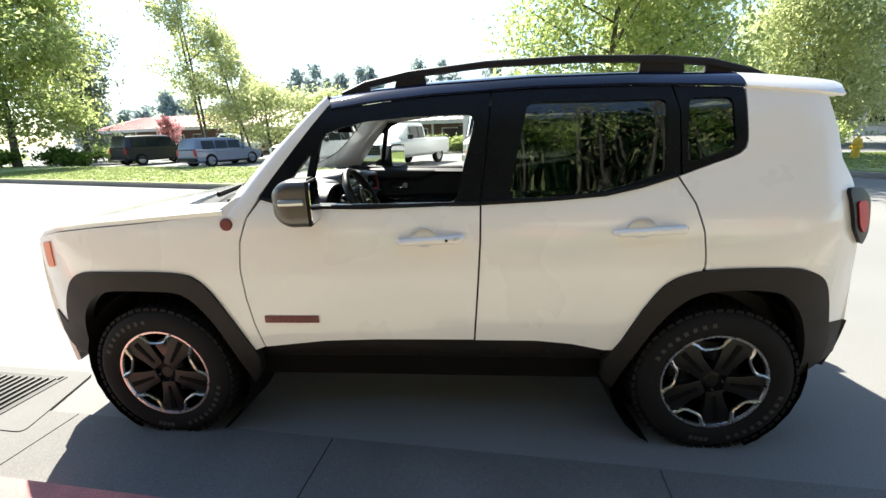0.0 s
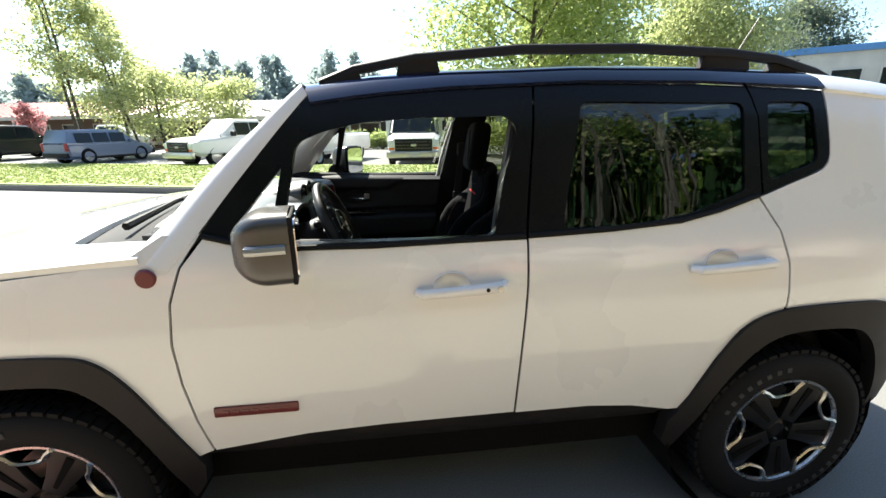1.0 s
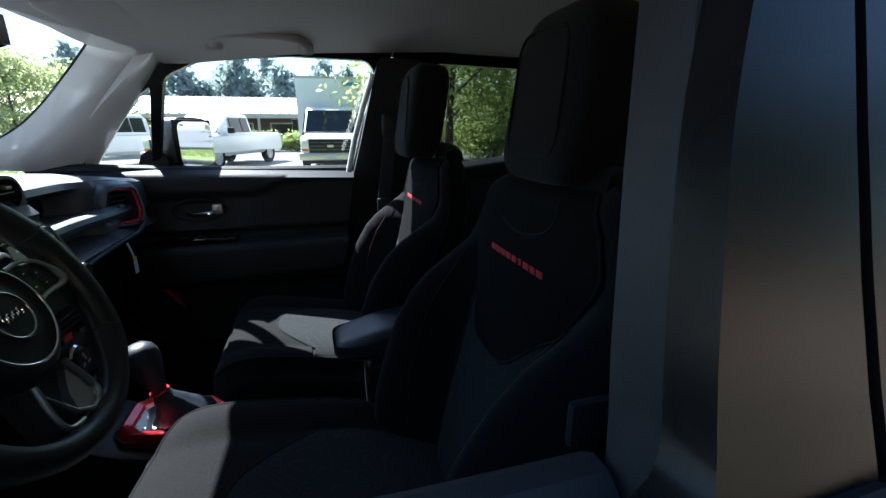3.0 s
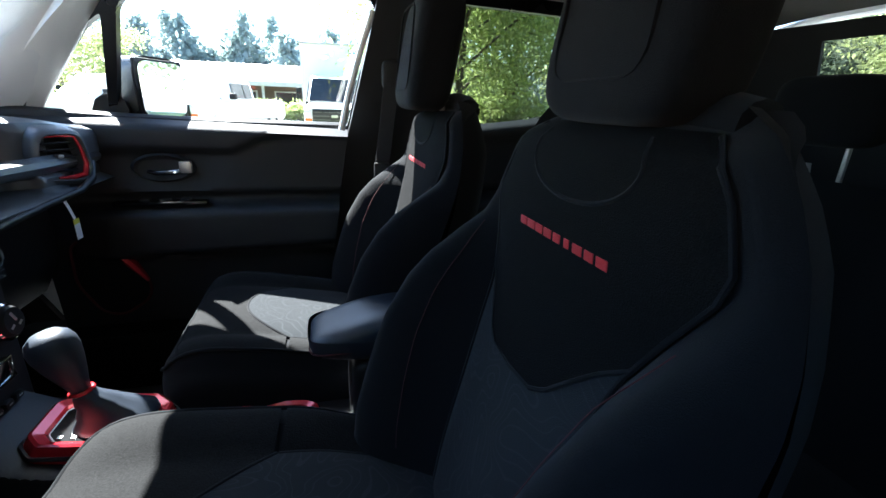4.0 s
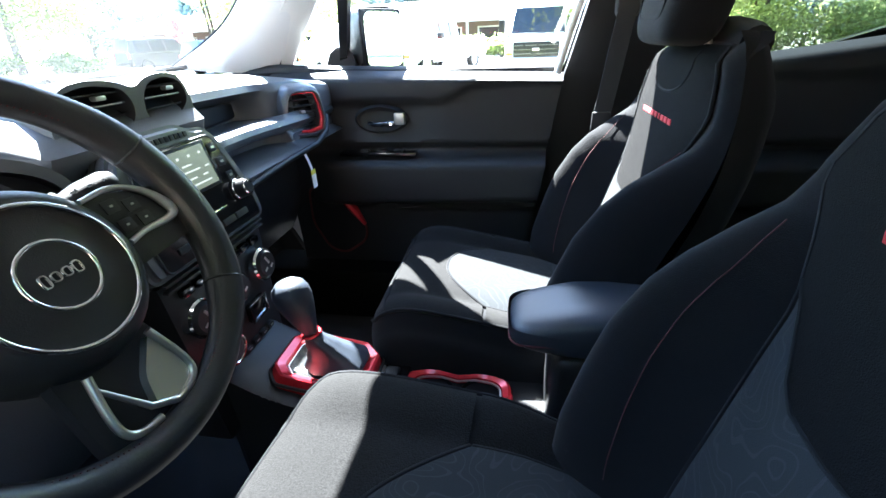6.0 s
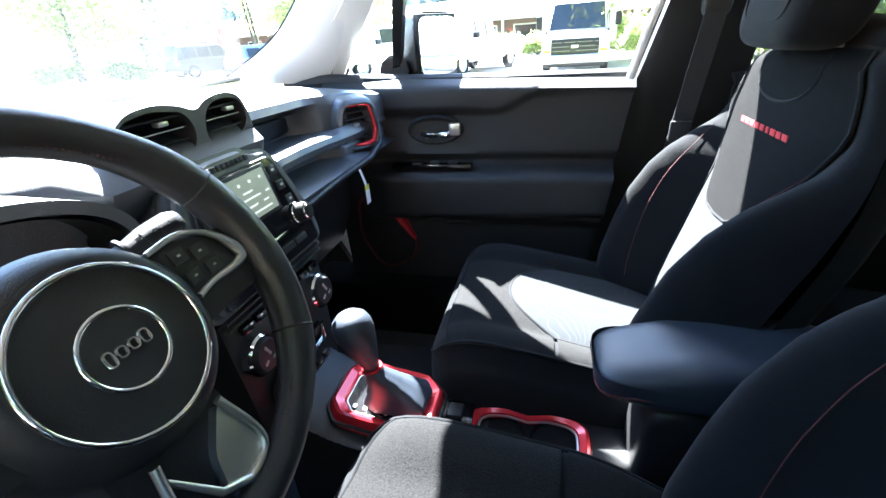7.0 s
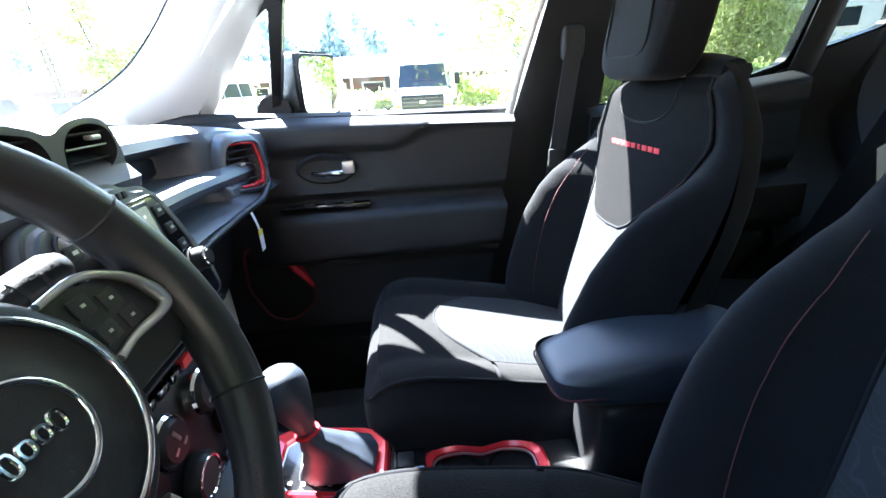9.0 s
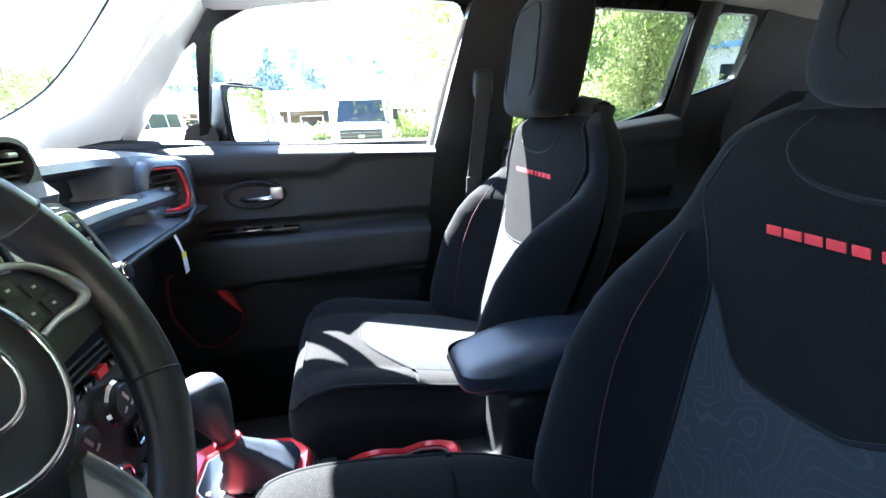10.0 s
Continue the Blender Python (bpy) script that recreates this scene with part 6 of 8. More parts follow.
# --- headliner, pillars, floor ---
def liner(u, v):
    a = (v - 0.5) * 2
    x0 = float(np.interp(abs(a), (0, 0.45, 0.70, 0.83, 1.0), (-0.575, -0.575, -0.57, -0.555, -0.41)))
    x = x0 + u * (1.63 - x0)
    zr = roof_z(min(max(x, -0.33), 1.85))
    prof = ((0, -0.028), (0.6, -0.034), (0.84, -0.050), (0.93, -0.075 if a < 0 else -0.064), (1.0, -0.108 if a < 0 else -0.082))
    return (x, a * (half(min(x, 1.3), 1.54) - 0.022), zr - 0.012 * smoothstep(-0.34, -0.56, x) + float(np.interp(abs(a), *zip(*prof))))


grid_mesh("headliner", 26, 36, liner, HEADLINE, car, "light grey cloth headliner", 0.008)


def screen_edge(t):
    """Inner line of the passenger-side screen pillar trim."""
    k = (0, 0.16, 0.26, 0.345, 0.51, 0.835, 1.0)
    xyz = ((-1.07, -0.928, -0.850, -0.805, -0.736, -0.608, -0.545), (0.715, 0.69, 0.695, 0.688, 0.682, 0.64, 0.61), (1.208, 1.266, 1.304, 1.336, 1.40, 1.526, 1.59))
    near = [min(1.0, max(0.0, t + d)) for d in (-0.09, -0.06, -0.03, 0, 0.03, 0.06, 0.09)]
    return Vector([float(np.mean(np.interp(near, k, c))) for c in xyz])


def frame_edge(t, s=1):
    if s < 0:
        return Vector((-0.725 + 0.30 * t, 0.745 - 0.05 * t, 1.195 + 0.345 * t))
    return Vector((-0.737 + 0.30 * t, 0.783 - 0.06 * t, 1.195 + 0.345 * t))


for s in (-1, 1):
    def pillar(u, v):
        a, b = screen_edge(u), frame_edge(u, s)
        if s < 0:
            a = b.lerp(a, 0.45)
        p = a.lerp(b, v)
        bulge = 0.026 * math.sin(math.pi * v)
        return (p.x + bulge * 0.7, s * (p.y - bulge), p.z - bulge * 0.3)
    grid_mesh("pillar_trim", 30, 16, pillar, PILLAR, car, "light grey screen pillar trim", 0.006)

    if s > 0:
        part("screen_seal", tube([(p.x - 0.004, p.y, p.z) for p in (screen_edge(t) for t in np.linspace(0, 1, 13))], 0.0045, 6), SEAL, car, "black screen edge seal")

    # B pillar and belt
    pts = rounded([(0.01, 0.53), (0.43, 0.53), (0.43, 1.16), (0.415, 1.56), (0.262, 1.56), (0.170, 1.16), (0.12, 0.95), (0.06, 0.70)], 0.02, 3)

    def inner_w(x, z, d):
        return half(x, max(z, 0.9)) - d
    bm = bmesh.new()
    f = bm.faces.new([bm.verts.new((a, 0, b)) for a, b in pts])
    bmesh.ops.triangulate(bm, faces=[f])
    for k in range(6, 16):
        bmesh.ops.bisect_plane(bm, geom=bm.verts[:] + bm.edges[:] + bm.faces[:], plane_co=(0, 0, k * 0.1), plane_no=(0, 0, 1))
    for v in bm.verts:
        v.co.y = s * inner_w(v.co.x, v.co.z, 0.075)
    g = bmesh.ops.extrude_face_region(bm, geom=bm.faces[:])
    for v in g["geom"]:
        if isinstance(v, bmesh.types.BMVert):
            v.co.y += s * 0.045
    bmesh.ops.recalc_face_normals(bm, faces=bm.faces[:])
    part("door_pillar_trim", bm, SOFT, car, "black door pillar trim", 40)
    # belt: anchor, strap
    bm = superbox((0.06, 0.03, 0.085), 0.5)
    bm.transform(Matrix.Translation((0.297, s * 0.668, 1.335)))
    ring = part("belt_anchor", bm, SOFT, car, "black belt anchor")
    bm = bmesh.new()
    row = []
    for t in np.linspace(0, 1, 9):
        x, y, z = 0.297 - 0.075 * t, s * (0.655 - 0.006 * t + (0.075 * t ** 0.5 if s < 0 else 0.0)), 1.32 - 0.60 * t
        row.append([bm.verts.new((x - 0.023, y, z)), bm.verts.new((x + 0.023, y, z)), bm.verts.new((x + 0.023, y + s * 0.003, z)), bm.verts.new((x - 0.023, y + s * 0.003, z))])
    for a, b in zip(row[:-1], row[1:]):
        for k in range(4):
            bm.faces.new((a[k], a[(k + 1) % 4], b[(k + 1) % 4], b[k]))
    bmesh.ops.recalc_face_normals(bm, faces=bm.faces[:])
    part("belt_strap", bm, WEBBING, ring)
    part("belt_tongue", box((0.05, 0.012, 0.05), (0.262, s * 0.648, 1.045), 0.006), SOFT, ring)

    # door cards
    def card(u, v, x0=-0.735, x1=0.165, zb=None):
        z = 0.40 + v * (0.722 if s < 0 else 0.765)
        fx = x0 + 0.02 * (1 - v) if x0 < 0 else x0
        x = fx + (x1 - 0.13 * (1 - v) * (1 if x1 < 0.3 else 0) - fx) * u
        z = z + (0.030 * (1 - u) * smoothstep(0.7, 1, v) if x0 < 0 else 0.075 * u * smoothstep(0.6, 1, v))
        w = 0.735 - 0.03 * (1 - smoothstep(0.55, 1.0, v))
        arm = smoothstep(0.755, 0.80, z) * (1 - smoothstep(0.915, 0.945, z))            # armrest ledge
        arm *= smoothstep(0.05, 0.25, u)
        w -= 0.060 * arm
        w += 0.022 * smoothstep(0.925, 0.935, z) * (1 - smoothstep(0.955, 0.975, z)) * smoothstep(0.10, 0.2, u)      # groove over the armrest
        w += 0.030 * math.exp(-((z - 0.765 - 0.03 * u) / 0.011) ** 2) * smoothstep(0.3, 0.4, u)                     # pocket line
        hollow = math.exp(-(((x + 0.38 if x0 < 0 else x - 0.55) / 0.16) ** 4 + ((z - 1.045) / 0.055) ** 4))
        w += 0.012 * hollow
        # raised upper band that steps up towards the rear
        band = smoothstep(-0.004, 0.004, z - (1.095 + 0.045 * smoothstep(-0.20, -0.08, x)))
        w -= 0.018 * band
        if v > 0.97:
            w += 0.045 * (v - 0.97) / 0.03
        return (x, s * w, z)
    c1 = grid_mesh("door_card", 60, 72, card, SOFT, car, "black moulded front door card", 0.012 * s)
    grid_mesh("door_card", 40, 60, lambda u, v: card(u, v, 0.39, 1.05), SOFT, car, "black moulded rear door card", 0.012 * s)
    dz = -0.034 if s < 0 else 0.006
    top = [(-0.86, s * 0.745, 1.178 + dz), (-0.72, s * 0.768, 1.184 + dz), (-0.5, s * 0.782, 1.172 + dz), (-0.2, s * 0.788, 1.162 + dz), (0.16, s * 0.788, 1.158 + dz)]
    part("card_top", tube(top, 0.022, 10), SOFT, c1)
    # pull cup and lever
    bm = lathe([(0.076, -0.010), (0.084, -0.004), (0.088, 0.004), (0.082, 0.004), (0.068, 0.012), (0.0, 0.014)], 36, "y")
    bm.transform(Matrix.Translation((-0.385, s * 0.727, 1.045)) @ Matrix.Diagonal((1.0, s, 0.50, 1)))
    cup = part("handle_cup", bm, SOFT, c1, "oval recess", 50)
    part("door_lever", tube([(-0.425, s * 0.722, 1.035), (-0.40, s * 0.708, 1.031), (-0.345, s * 0.706, 1.033), (-0.335, s * 0.720, 1.036)], [0.006, 0.0085, 0.009, 0.008], 10), CHROME, c1, "chrome pull lever")
    part("lock_tab", box((0.034, 0.020, 0.036), (-0.322, s * 0.716, 1.048), 0.006), SATIN, c1, "satin lock tab")
    # switch strip
    part("switch_strip", box((0.25, 0.04, 0.012), (-0.395, s * 0.700, 0.944), 0.004), PIANO, c1, "gloss window switch strip")
    for k in range(3):
        part("window_switch", box((0.028, 0.022, 0.010), (-0.44 + 0.055 * k, s * 0.700, 0.951), 0.003), HARD, c1)
    part("card_crease", tube([(-0.36, s * 0.7045, 0.755), (-0.2, s * 0.7065, 0.770), (0.05, s * 0.7065, 0.778)], 0.004, 6), HARD, c1)
    if s > 0:
        part("frame_edge", tube([(0.143, 0.718, 1.165), (0.170, 0.712, 1.28), (0.207, 0.698, 1.40), (0.245, 0.675, 1.51)], 0.010, 8), WHITE, c1, "white painted inner window frame", 60)
    # speaker with red ring
    ring_pts = rounded([(-0.655, 0.825), (-0.60, 0.845), (-0.545, 0.815), (-0.465, 0.70), (-0.47, 0.64), (-0.55, 0.585), (-0.61, 0.60), (-0.66, 0.70)], 0.03, 4)
    sp = part("speaker_grille", prism(ring_pts, 0.012 * s), HARD, c1, "black speaker grille")
    for v in sp.data.vertices:
        v.co.y += s * 0.694
    part("ring_tab", tube([(-0.60, s * 0.690, 0.842), (-0.545, s * 0.688, 0.812), (-0.50, s * 0.688, 0.755), (-0.468, s * 0.690, 0.70)], [0.008, 0.021, 0.022, 0.009], 8, False, 0.6), RED_TRIM, c1, "red ring tab")
    part("speaker_ring", tube([(a, s * 0.694, b) for a, b in ring_pts], 0.0042, 8, True, 1.0), RED_PAD, c1, "dark red speaker ring")
    # rear quarter trims
    def quarter(u, v):
        x = 1.0 + 0.80 * u
        top_z = float(np.interp(x, (1.0, 1.06, 1.10, 1.285, 1.30, 1.80), (1.235, 1.255, 1.282, 1.342, 1.56, 1.53)))
        z = 0.45 + (top_z - 0.45) * v
        x = x if x < 1.3 else 1.3 + (x - 1.3) / 0.5 * (gate_x(z) - 1.34)
        return (x, s * (0.66 + (half(min(x, 1.74), max(z, 0.9)) - 0.035 - 0.66) * smoothstep(0.3, 0.75, v)), z)
    grid_mesh("quarter_trim", 48, 24, quarter, SOFT, car, "black rear quarter trim", 0.01)
    grid_mesh("rear_door_pillar", 4, 10, lambda u, v: (1.025 + 0.085 * u, s * (half(1.06, 1.2 + 0.36 * v) - 0.045 - 0.012 * math.sin(math.pi * u)), 1.20 + 0.37 * v), SOFT, car, "black rear pillar trim", 0.01)
    grid_mesh("pillar_seal", 10, 2, lambda u, v: (frame_edge(u, s).x - 0.002 + 0.012 * v, s * (frame_edge(u, s).y + 0.002 + 0.02 * v), frame_edge(u, s).z - 0.004 * v), SEAL, car, "black door seal", 0.006)
    # visor and grab handle
    bm = superbox((0.16, 0.36, 0.022), 0.35)
    bm.transform(Matrix.Translation((-0.42, s * 0.33, 1.574)) @ Matrix.Rotation(radians(-9), 4, "Y"))
    part("sun_visor", bm, HEADLINE, car, "grey folded sun visor", 60)
    part("visor_clip", box((0.05, 0.018, 0.016), (-0.34, s * 0.15, 1.588), 0.004), HARD, car)
for s in (1,):
    part("grab_handle", tube([(-0.245, 0.600, 1.568), (-0.238, 0.560, 1.578), (-0.215, 0.530, 1.584), (-0.16, 0.520, 1.588), (-0.06, 0.520, 1.588), (-0.005, 0.530, 1.584), (0.018, 0.560, 1.578), (0.025, 0.600, 1.568)], [0.017, 0.015, 0.013, 0.012, 0.012, 0.013, 0.015, 0.017], 10), HEADLINE, car, "grey folding grab handle")
    for x in (-0.243, 0.023):
        part("handle_mount", superbox((0.05, 0.05, 0.03), 0.5), HEADLINE, car).matrix_local = pose(x, 0.605, 1.570, 25)
part("visor_bridge", box((0.14, 0.22, 0.03), (-0.44, 0, 1.592), 0.01), HEADLINE, car)
# inside mirror
bm = superbox((0.036, 0.245, 0.066), 0.38)
bm.transform(Matrix.Translation((-0.535, -0.03, 1.492)) @ Matrix.Rotation(radians(-16), 4, "Z"))
im = part("inside_mirror", bm, PIANO, car, "black inside mirror", 60)
part("mirror_stalk", tube([(-0.552, -0.022, 1.498), (-0.59, -0.005, 1.53), (-0.612, 0, 1.55)], [0.014, 0.016, 0.024], 10), HARD, im)
bm = superbox((0.09, 0.085, 0.065), 0.4)
bm.transform(Matrix.Translation((-0.575, 0.0, 1.568)))
part("sensor_housing", bm, HARD, im, "black sensor housing", 60)
bm = box((0.002, 0.224, 0.050), (0, 0, 0), 0, 1)
bm.transform(Matrix.Translation((-0.535, -0.03, 1.492)) @ Matrix.Rotation(radians(-16), 4, "Z") @ Matrix.Translation((0.0185, 0, 0)))
part("mirror_pane", bm, MIRROR, im)

part("carpet", box((1.95, 1.40, 0.03), (0.15, 0, 0.345)), CARPET, car, "black carpet floor")
part("footwell_wall", box((0.04, 1.44, 0.85), (-0.90, 0, 0.75)), CARPET, car)
part("load_floor", box((0.75, 1.26, 0.03), (1.44, 0, 0.72)), CARPET, car)
for y, w in ((-0.335, 0.4), (0.335, 0.4)):
    part("floor_mat", box((0.50, w, 0.012), (-0.55, y, 0.367), 0.005), CARPET, car)
for y in (-0.40, -0.27):
    part("pedal", box((0.012, 0.07 if y < -0.3 else 0.05, 0.09), (-0.70, y, 0.50), 0.004, 2), HARD, car)


# --- dash ---
def dash_section(y):
    """Points from the screen's foot over the top to the knees, at a place across the car."""
    a = abs(y)
    x0 = -0.99 + 0.17 * (a / 0.7) ** 2
    top = 1.185 + 0.012 * (1 - (a / 0.72) ** 2) - 0.020 * smoothstep(0.52, 0.70, a)
    brow = -0.585 + 0.05 * smoothstep(0.45, 0.7, a)
    brow -= 0.036 * smoothstep(0.16, 0.22, y) * (1 - smoothstep(0.42, 0.50, y))
    mid = (1 - smoothstep(0.13, 0.17, y)) * smoothstep(-0.22, -0.16, y)          # the middle slopes down to the radio
    pts = [(x0, top + 0.012), (x0 + 0.12, top + 0.012), (-0.70, top + 0.010), (brow - 0.035 + 0.020 * mid, top - 0.002 * mid), (brow - 0.008 + 0.034 * mid, top - 0.010 - 0.012 * mid), (brow + 0.046 * mid, top - 0.026 - 0.018 * mid)]
    lip = brow + 0.030
    plain = [(brow + 0.040 * mid, top - 0.046 - 0.016 * mid), (brow + 0.020 * mid, 1.110), (brow - 0.002, 1.095), (brow + 0.010, 1.085), (lip - 0.012, 1.078), (lip, 1.066), (lip + 0.004, 1.050), (lip + 0.004, 1.035),
             (lip, 1.020), (lip - 0.010, 1.005), (lip - 0.040, 0.985), (-0.605, 0.965), (-0.60, 0.90), (-0.595, 0.76), (-0.66, 0.66), (-0.80, 0.62)]
    deep = 1 - smoothstep(0.425, 0.465, y)                                       # the tray ends at the vent
    bar, rise = -0.566 + 0.032 * smoothstep(0.28, 0.56, y), 0.030 * smoothstep(0.25, 0.60, y)
    tray = [(brow - 0.030 * deep, top - 0.036), (brow - 0.072 * deep, top - 0.050), (brow - 0.080 * deep, 1.108), (brow - 0.070 * deep, 1.096), (bar - 0.018, 1.101 + 0.006 * (1 - deep)), (bar - 0.004, 1.096), (bar + 0.002, 1.084), (bar - 0.004, 1.072),
            (bar - 0.018, 1.064), (bar - 0.052 * deep - 0.01, 1.056), (bar - 0.056 * deep - 0.01, 1.036), (bar + 0.006, 1.020 + rise * 0.3), (bar + 0.024, 1.008 + rise * 0.5), (bar + 0.020, 0.990 + rise), (bar - 0.020, 0.978 + rise), (-0.68, 0.955)]
    w = smoothstep(0.165, 0.205, y)
    pts += [(p[0] + (q[0] - p[0]) * w, p[1] + (q[1] - p[1]) * w) for p, q in zip(plain, tray)]
    return pts


bm = bmesh.new()
ys = sorted(set([round(v, 4) for v in np.concatenate((np.linspace(-0.715, 0.715, 45), np.linspace(0.12, 0.22, 15), np.linspace(0.41, 0.48, 11)))]))
rows = [[bm.verts.new((x, y, z)) for x, z in dash_section(y)] for y in ys]
for a, b in zip(rows[:-1], rows[1:]):
    for k in range(len(a) - 1):
        bm.faces.new((a[k], b[k], b[k + 1], a[k + 1]))
bmesh.ops.recalc_face_normals(bm, faces=bm.faces[:])
dash = part("dashboard", bm, DASH, car, "dark grained dashboard in bright sun", 40)
grid_mesh("glove_lid", 12, 16, lambda u, v: (-0.675 + 0.015 * math.sin(math.pi * u) - 0.05 * u ** 2, 0.17 + 0.50 * v, 0.955 - 0.26 * u), SOFT, dash, "black glove compartment lid", 0.015)
part("tray_pad", superbox((0.010, 0.24, 0.040), 0.35), HARD, dash, "dark tray pad").matrix_local = pose(-0.688, 0.32, 1.122)
part("ledge_trim", tube([(-0.538, 0.205, 0.992), (-0.536, 0.30, 0.999), (-0.524, 0.40, 1.010), (-0.503, 0.50, 1.022), (-0.506, 0.575, 1.040), (-0.520, 0.63, 1.075)], [0.006, 0.008, 0.008, 0.008, 0.009, 0.006], 8), HARD, dash, "black lower ledge trim", 60)


def vent(name, c, w, h, yaw, ring, pitch=0.0, slats=4):
    """A louvred air vent with a raised surround; c its centre."""
    base = pose(*c, 0, pitch, yaw)
    out = rounded([(-w / 2, -h / 2), (w / 2, -h / 2), (w / 2 * 0.94, h / 2), (-w / 2 * 0.94, h / 2)], min(w, h) * 0.42, 6)
    bm = tube([(0.004, a, b) for a, b in out], 0.007 if ring is RED_TRIM else 0.005, 8, True)
    bm.transform(base)
    v = part(name, bm, ring, dash, "red ringed air vent" if ring is RED_TRIM else "black air vent", 60)
    bm = prism(out, -0.03, 0, "yz")
    bm.transform(base)
    part("vent_well", bm, HARD, v)
    for k in range(slats):
        z = -h / 2 + h * (k + 0.7) / (slats + 0.4)
        bm = box((0.026, w * 0.84, 0.0035), (0.004, 0, z), 0.001, 1, pose(0, 0, 0, 0, -14))
        bm.transform(base)
        part("louvre", bm, HARD, v)
    bm = box((0.012, 0.012, 0.008), (0.018, 0.006, 0.004), 0.002)
    bm.transform(base)
    part("vent_tab", bm, SATIN, v)
    return v


# twin upper vents in one raised, rounded pod
def louvred(name, hole, x, deep, parent, slats, tilt):
    """A recessed opening with a dark well, louvres and a bright tab; hole: its outline across and up."""
    bm = bmesh.new()
    cy, cz = sum(p[0] for p in hole) / len(hole), sum(p[1] for p in hole) / len(hole)
    loops = [[bm.verts.new((x + dx, cy + (a - cy) * k, cz + (b - cz) * k)) for a, b in hole] for dx, k in ((0.002, 1.0), (-0.006, 0.97), (-deep, 0.90))]
    for p, q in zip(loops[:-1], loops[1:]):
        for i in range(len(p)):
            bm.faces.new((p[i], p[(i + 1) % len(p)], q[(i + 1) % len(p)], q[i]))
    bm.faces.new(loops[-1])
    bmesh.ops.recalc_face_normals(bm, faces=bm.faces[:])
    v = part(name, bm, HARD, parent, "black louvred air vent", 40)
    z0, z1 = min(p[1] for p in hole), max(p[1] for p in hole)
    for k in range(slats):
        z = z0 + (z1 - z0) * (k + 0.8) / (slats + 0.6)
        span = [p[0] for p in hole if abs(p[1] - z) < (z1 - z0) * 0.3]
        part("louvre", box((0.024, (max(span) - min(span)) * 0.93, 0.003), ((x - 0.018), (max(span) + min(span)) / 2, z), 0.001, 1, pose(0, 0, 0, 0, tilt)), SOFT, v)
        part("louvre_edge", box((0.002, (max(span) - min(span)) * 0.80, 0.0016), ((x - 0.005), (max(span) + min(span)) / 2, z + 0.002), 0, 1), SATIN if k == slats - 2 else HARD, v)
    part("vent_tab", box((0.012, 0.018, 0.007), (x - 0.002, cy + 0.012, cz + 0.010), 0.0025), SATIN, v, "satin vent tab")
    return v


pod_line = rounded([(-0.138, 1.150), (0.138, 1.150), (0.138, 1.200), (0.122, 1.236), (0.085, 1.245), (0.045, 1.240), (0.018, 1.224), (-0.008, 1.236), (-0.050, 1.245), (-0.100, 1.240), (-0.132, 1.210)], 0.022, 5)
hole_l = rounded([(-0.1224, 1.1728), (-0.0018, 1.1689), (0.0086, 1.1962), (-0.006, 1.2216), (-0.06, 1.2303), (-0.1058, 1.2235), (-0.1245, 1.2012)], 0.016, 4)
hole_r = rounded([(0.026, 1.1708), (0.1009, 1.1689), (0.128, 1.1903), (0.1186, 1.2216), (0.0853, 1.2304), (0.0489, 1.2255), (0.0302, 1.206)], 0.016, 4)


def pod_ring(bm, x, lift, grow):
    return [bm.verts.new((x, y * grow, 1.15 + (z - 1.15) * lift * 0.94)) for y, z in pod_line]


bm = bmesh.new()
rows = [pod_ring(bm, *r) for r in ((-0.86, 0.36, 1.30), (-0.80, 0.52, 1.20), (-0.73, 0.72, 1.12), (-0.66, 0.89, 1.05), (-0.60, 0.98, 1.01), (-0.565, 1.0, 1.0), (-0.557, 0.985, 0.985))]
for a, b in zip(rows[:-1], rows[1:]):
    for k in range(len(a)):
        bm.faces.new((a[k], a[(k + 1) % len(a)], b[(k + 1) % len(a)], b[k]))
bmesh.ops.recalc_face_normals(bm, faces=bm.faces[:])
part("vent_pod", bm, DASH, dash, "raised rounded vent pod", 60)
bm = bmesh.new()
edges = []
for lp in ([(y * 0.985, 1.15 + (z - 1.15) * 0.985 * 0.94) for y, z in pod_line], hole_l, hole_r):
    vs = [bm.verts.new((-0.557, a, b)) for a, b in lp]
    edges += [bm.edges.new((vs[i], vs[(i + 1) % len(vs)])) for i in range(len(vs))]
bmesh.ops.triangle_fill(bm, use_beauty=True, use_dissolve=False, edges=edges, normal=(1, 0, 0))
part("pod_face", bm, DASH, dash, "moulded vent face", 30)
louvred("centre_vent", hole_l, -0.558, 0.060, dash, 3, -10)
louvred("centre_vent", hole_r, -0.558, 0.060, dash, 3, -10)

# passenger vent: black well, red trim along its top, outer side and foot, rounded surround
vent("driver_vent", (-0.548, -0.605, 1.080), 0.118, 0.112, 18, RED_TRIM)
PV_AT = pose(-0.540, 0.530, 1.098, 0, 0, -30)
well = rounded([(-0.044, -0.044), (0.040, -0.050), (0.052, -0.020), (0.040, 0.048), (-0.036, 0.050), (-0.048, 0.010)], 0.022, 5)
bm = bmesh.new()
rings = [[bm.verts.new((dx, a * k, b * k)) for a, b in well] for dx, k in ((-0.030, 1.55), (-0.004, 1.42), (0.010, 1.28), (0.012, 1.16), (0.004, 1.06), (-0.004, 1.0), (-0.05, 0.9))]
for p, q in zip(rings[:-1], rings[1:]):
    for k in range(len(p)):
        bm.faces.new((p[k], p[(k + 1) % len(p)], q[(k + 1) % len(p)], q[k]))
bmesh.ops.recalc_face_normals(bm, faces=bm.faces[:])
bm.transform(PV_AT)
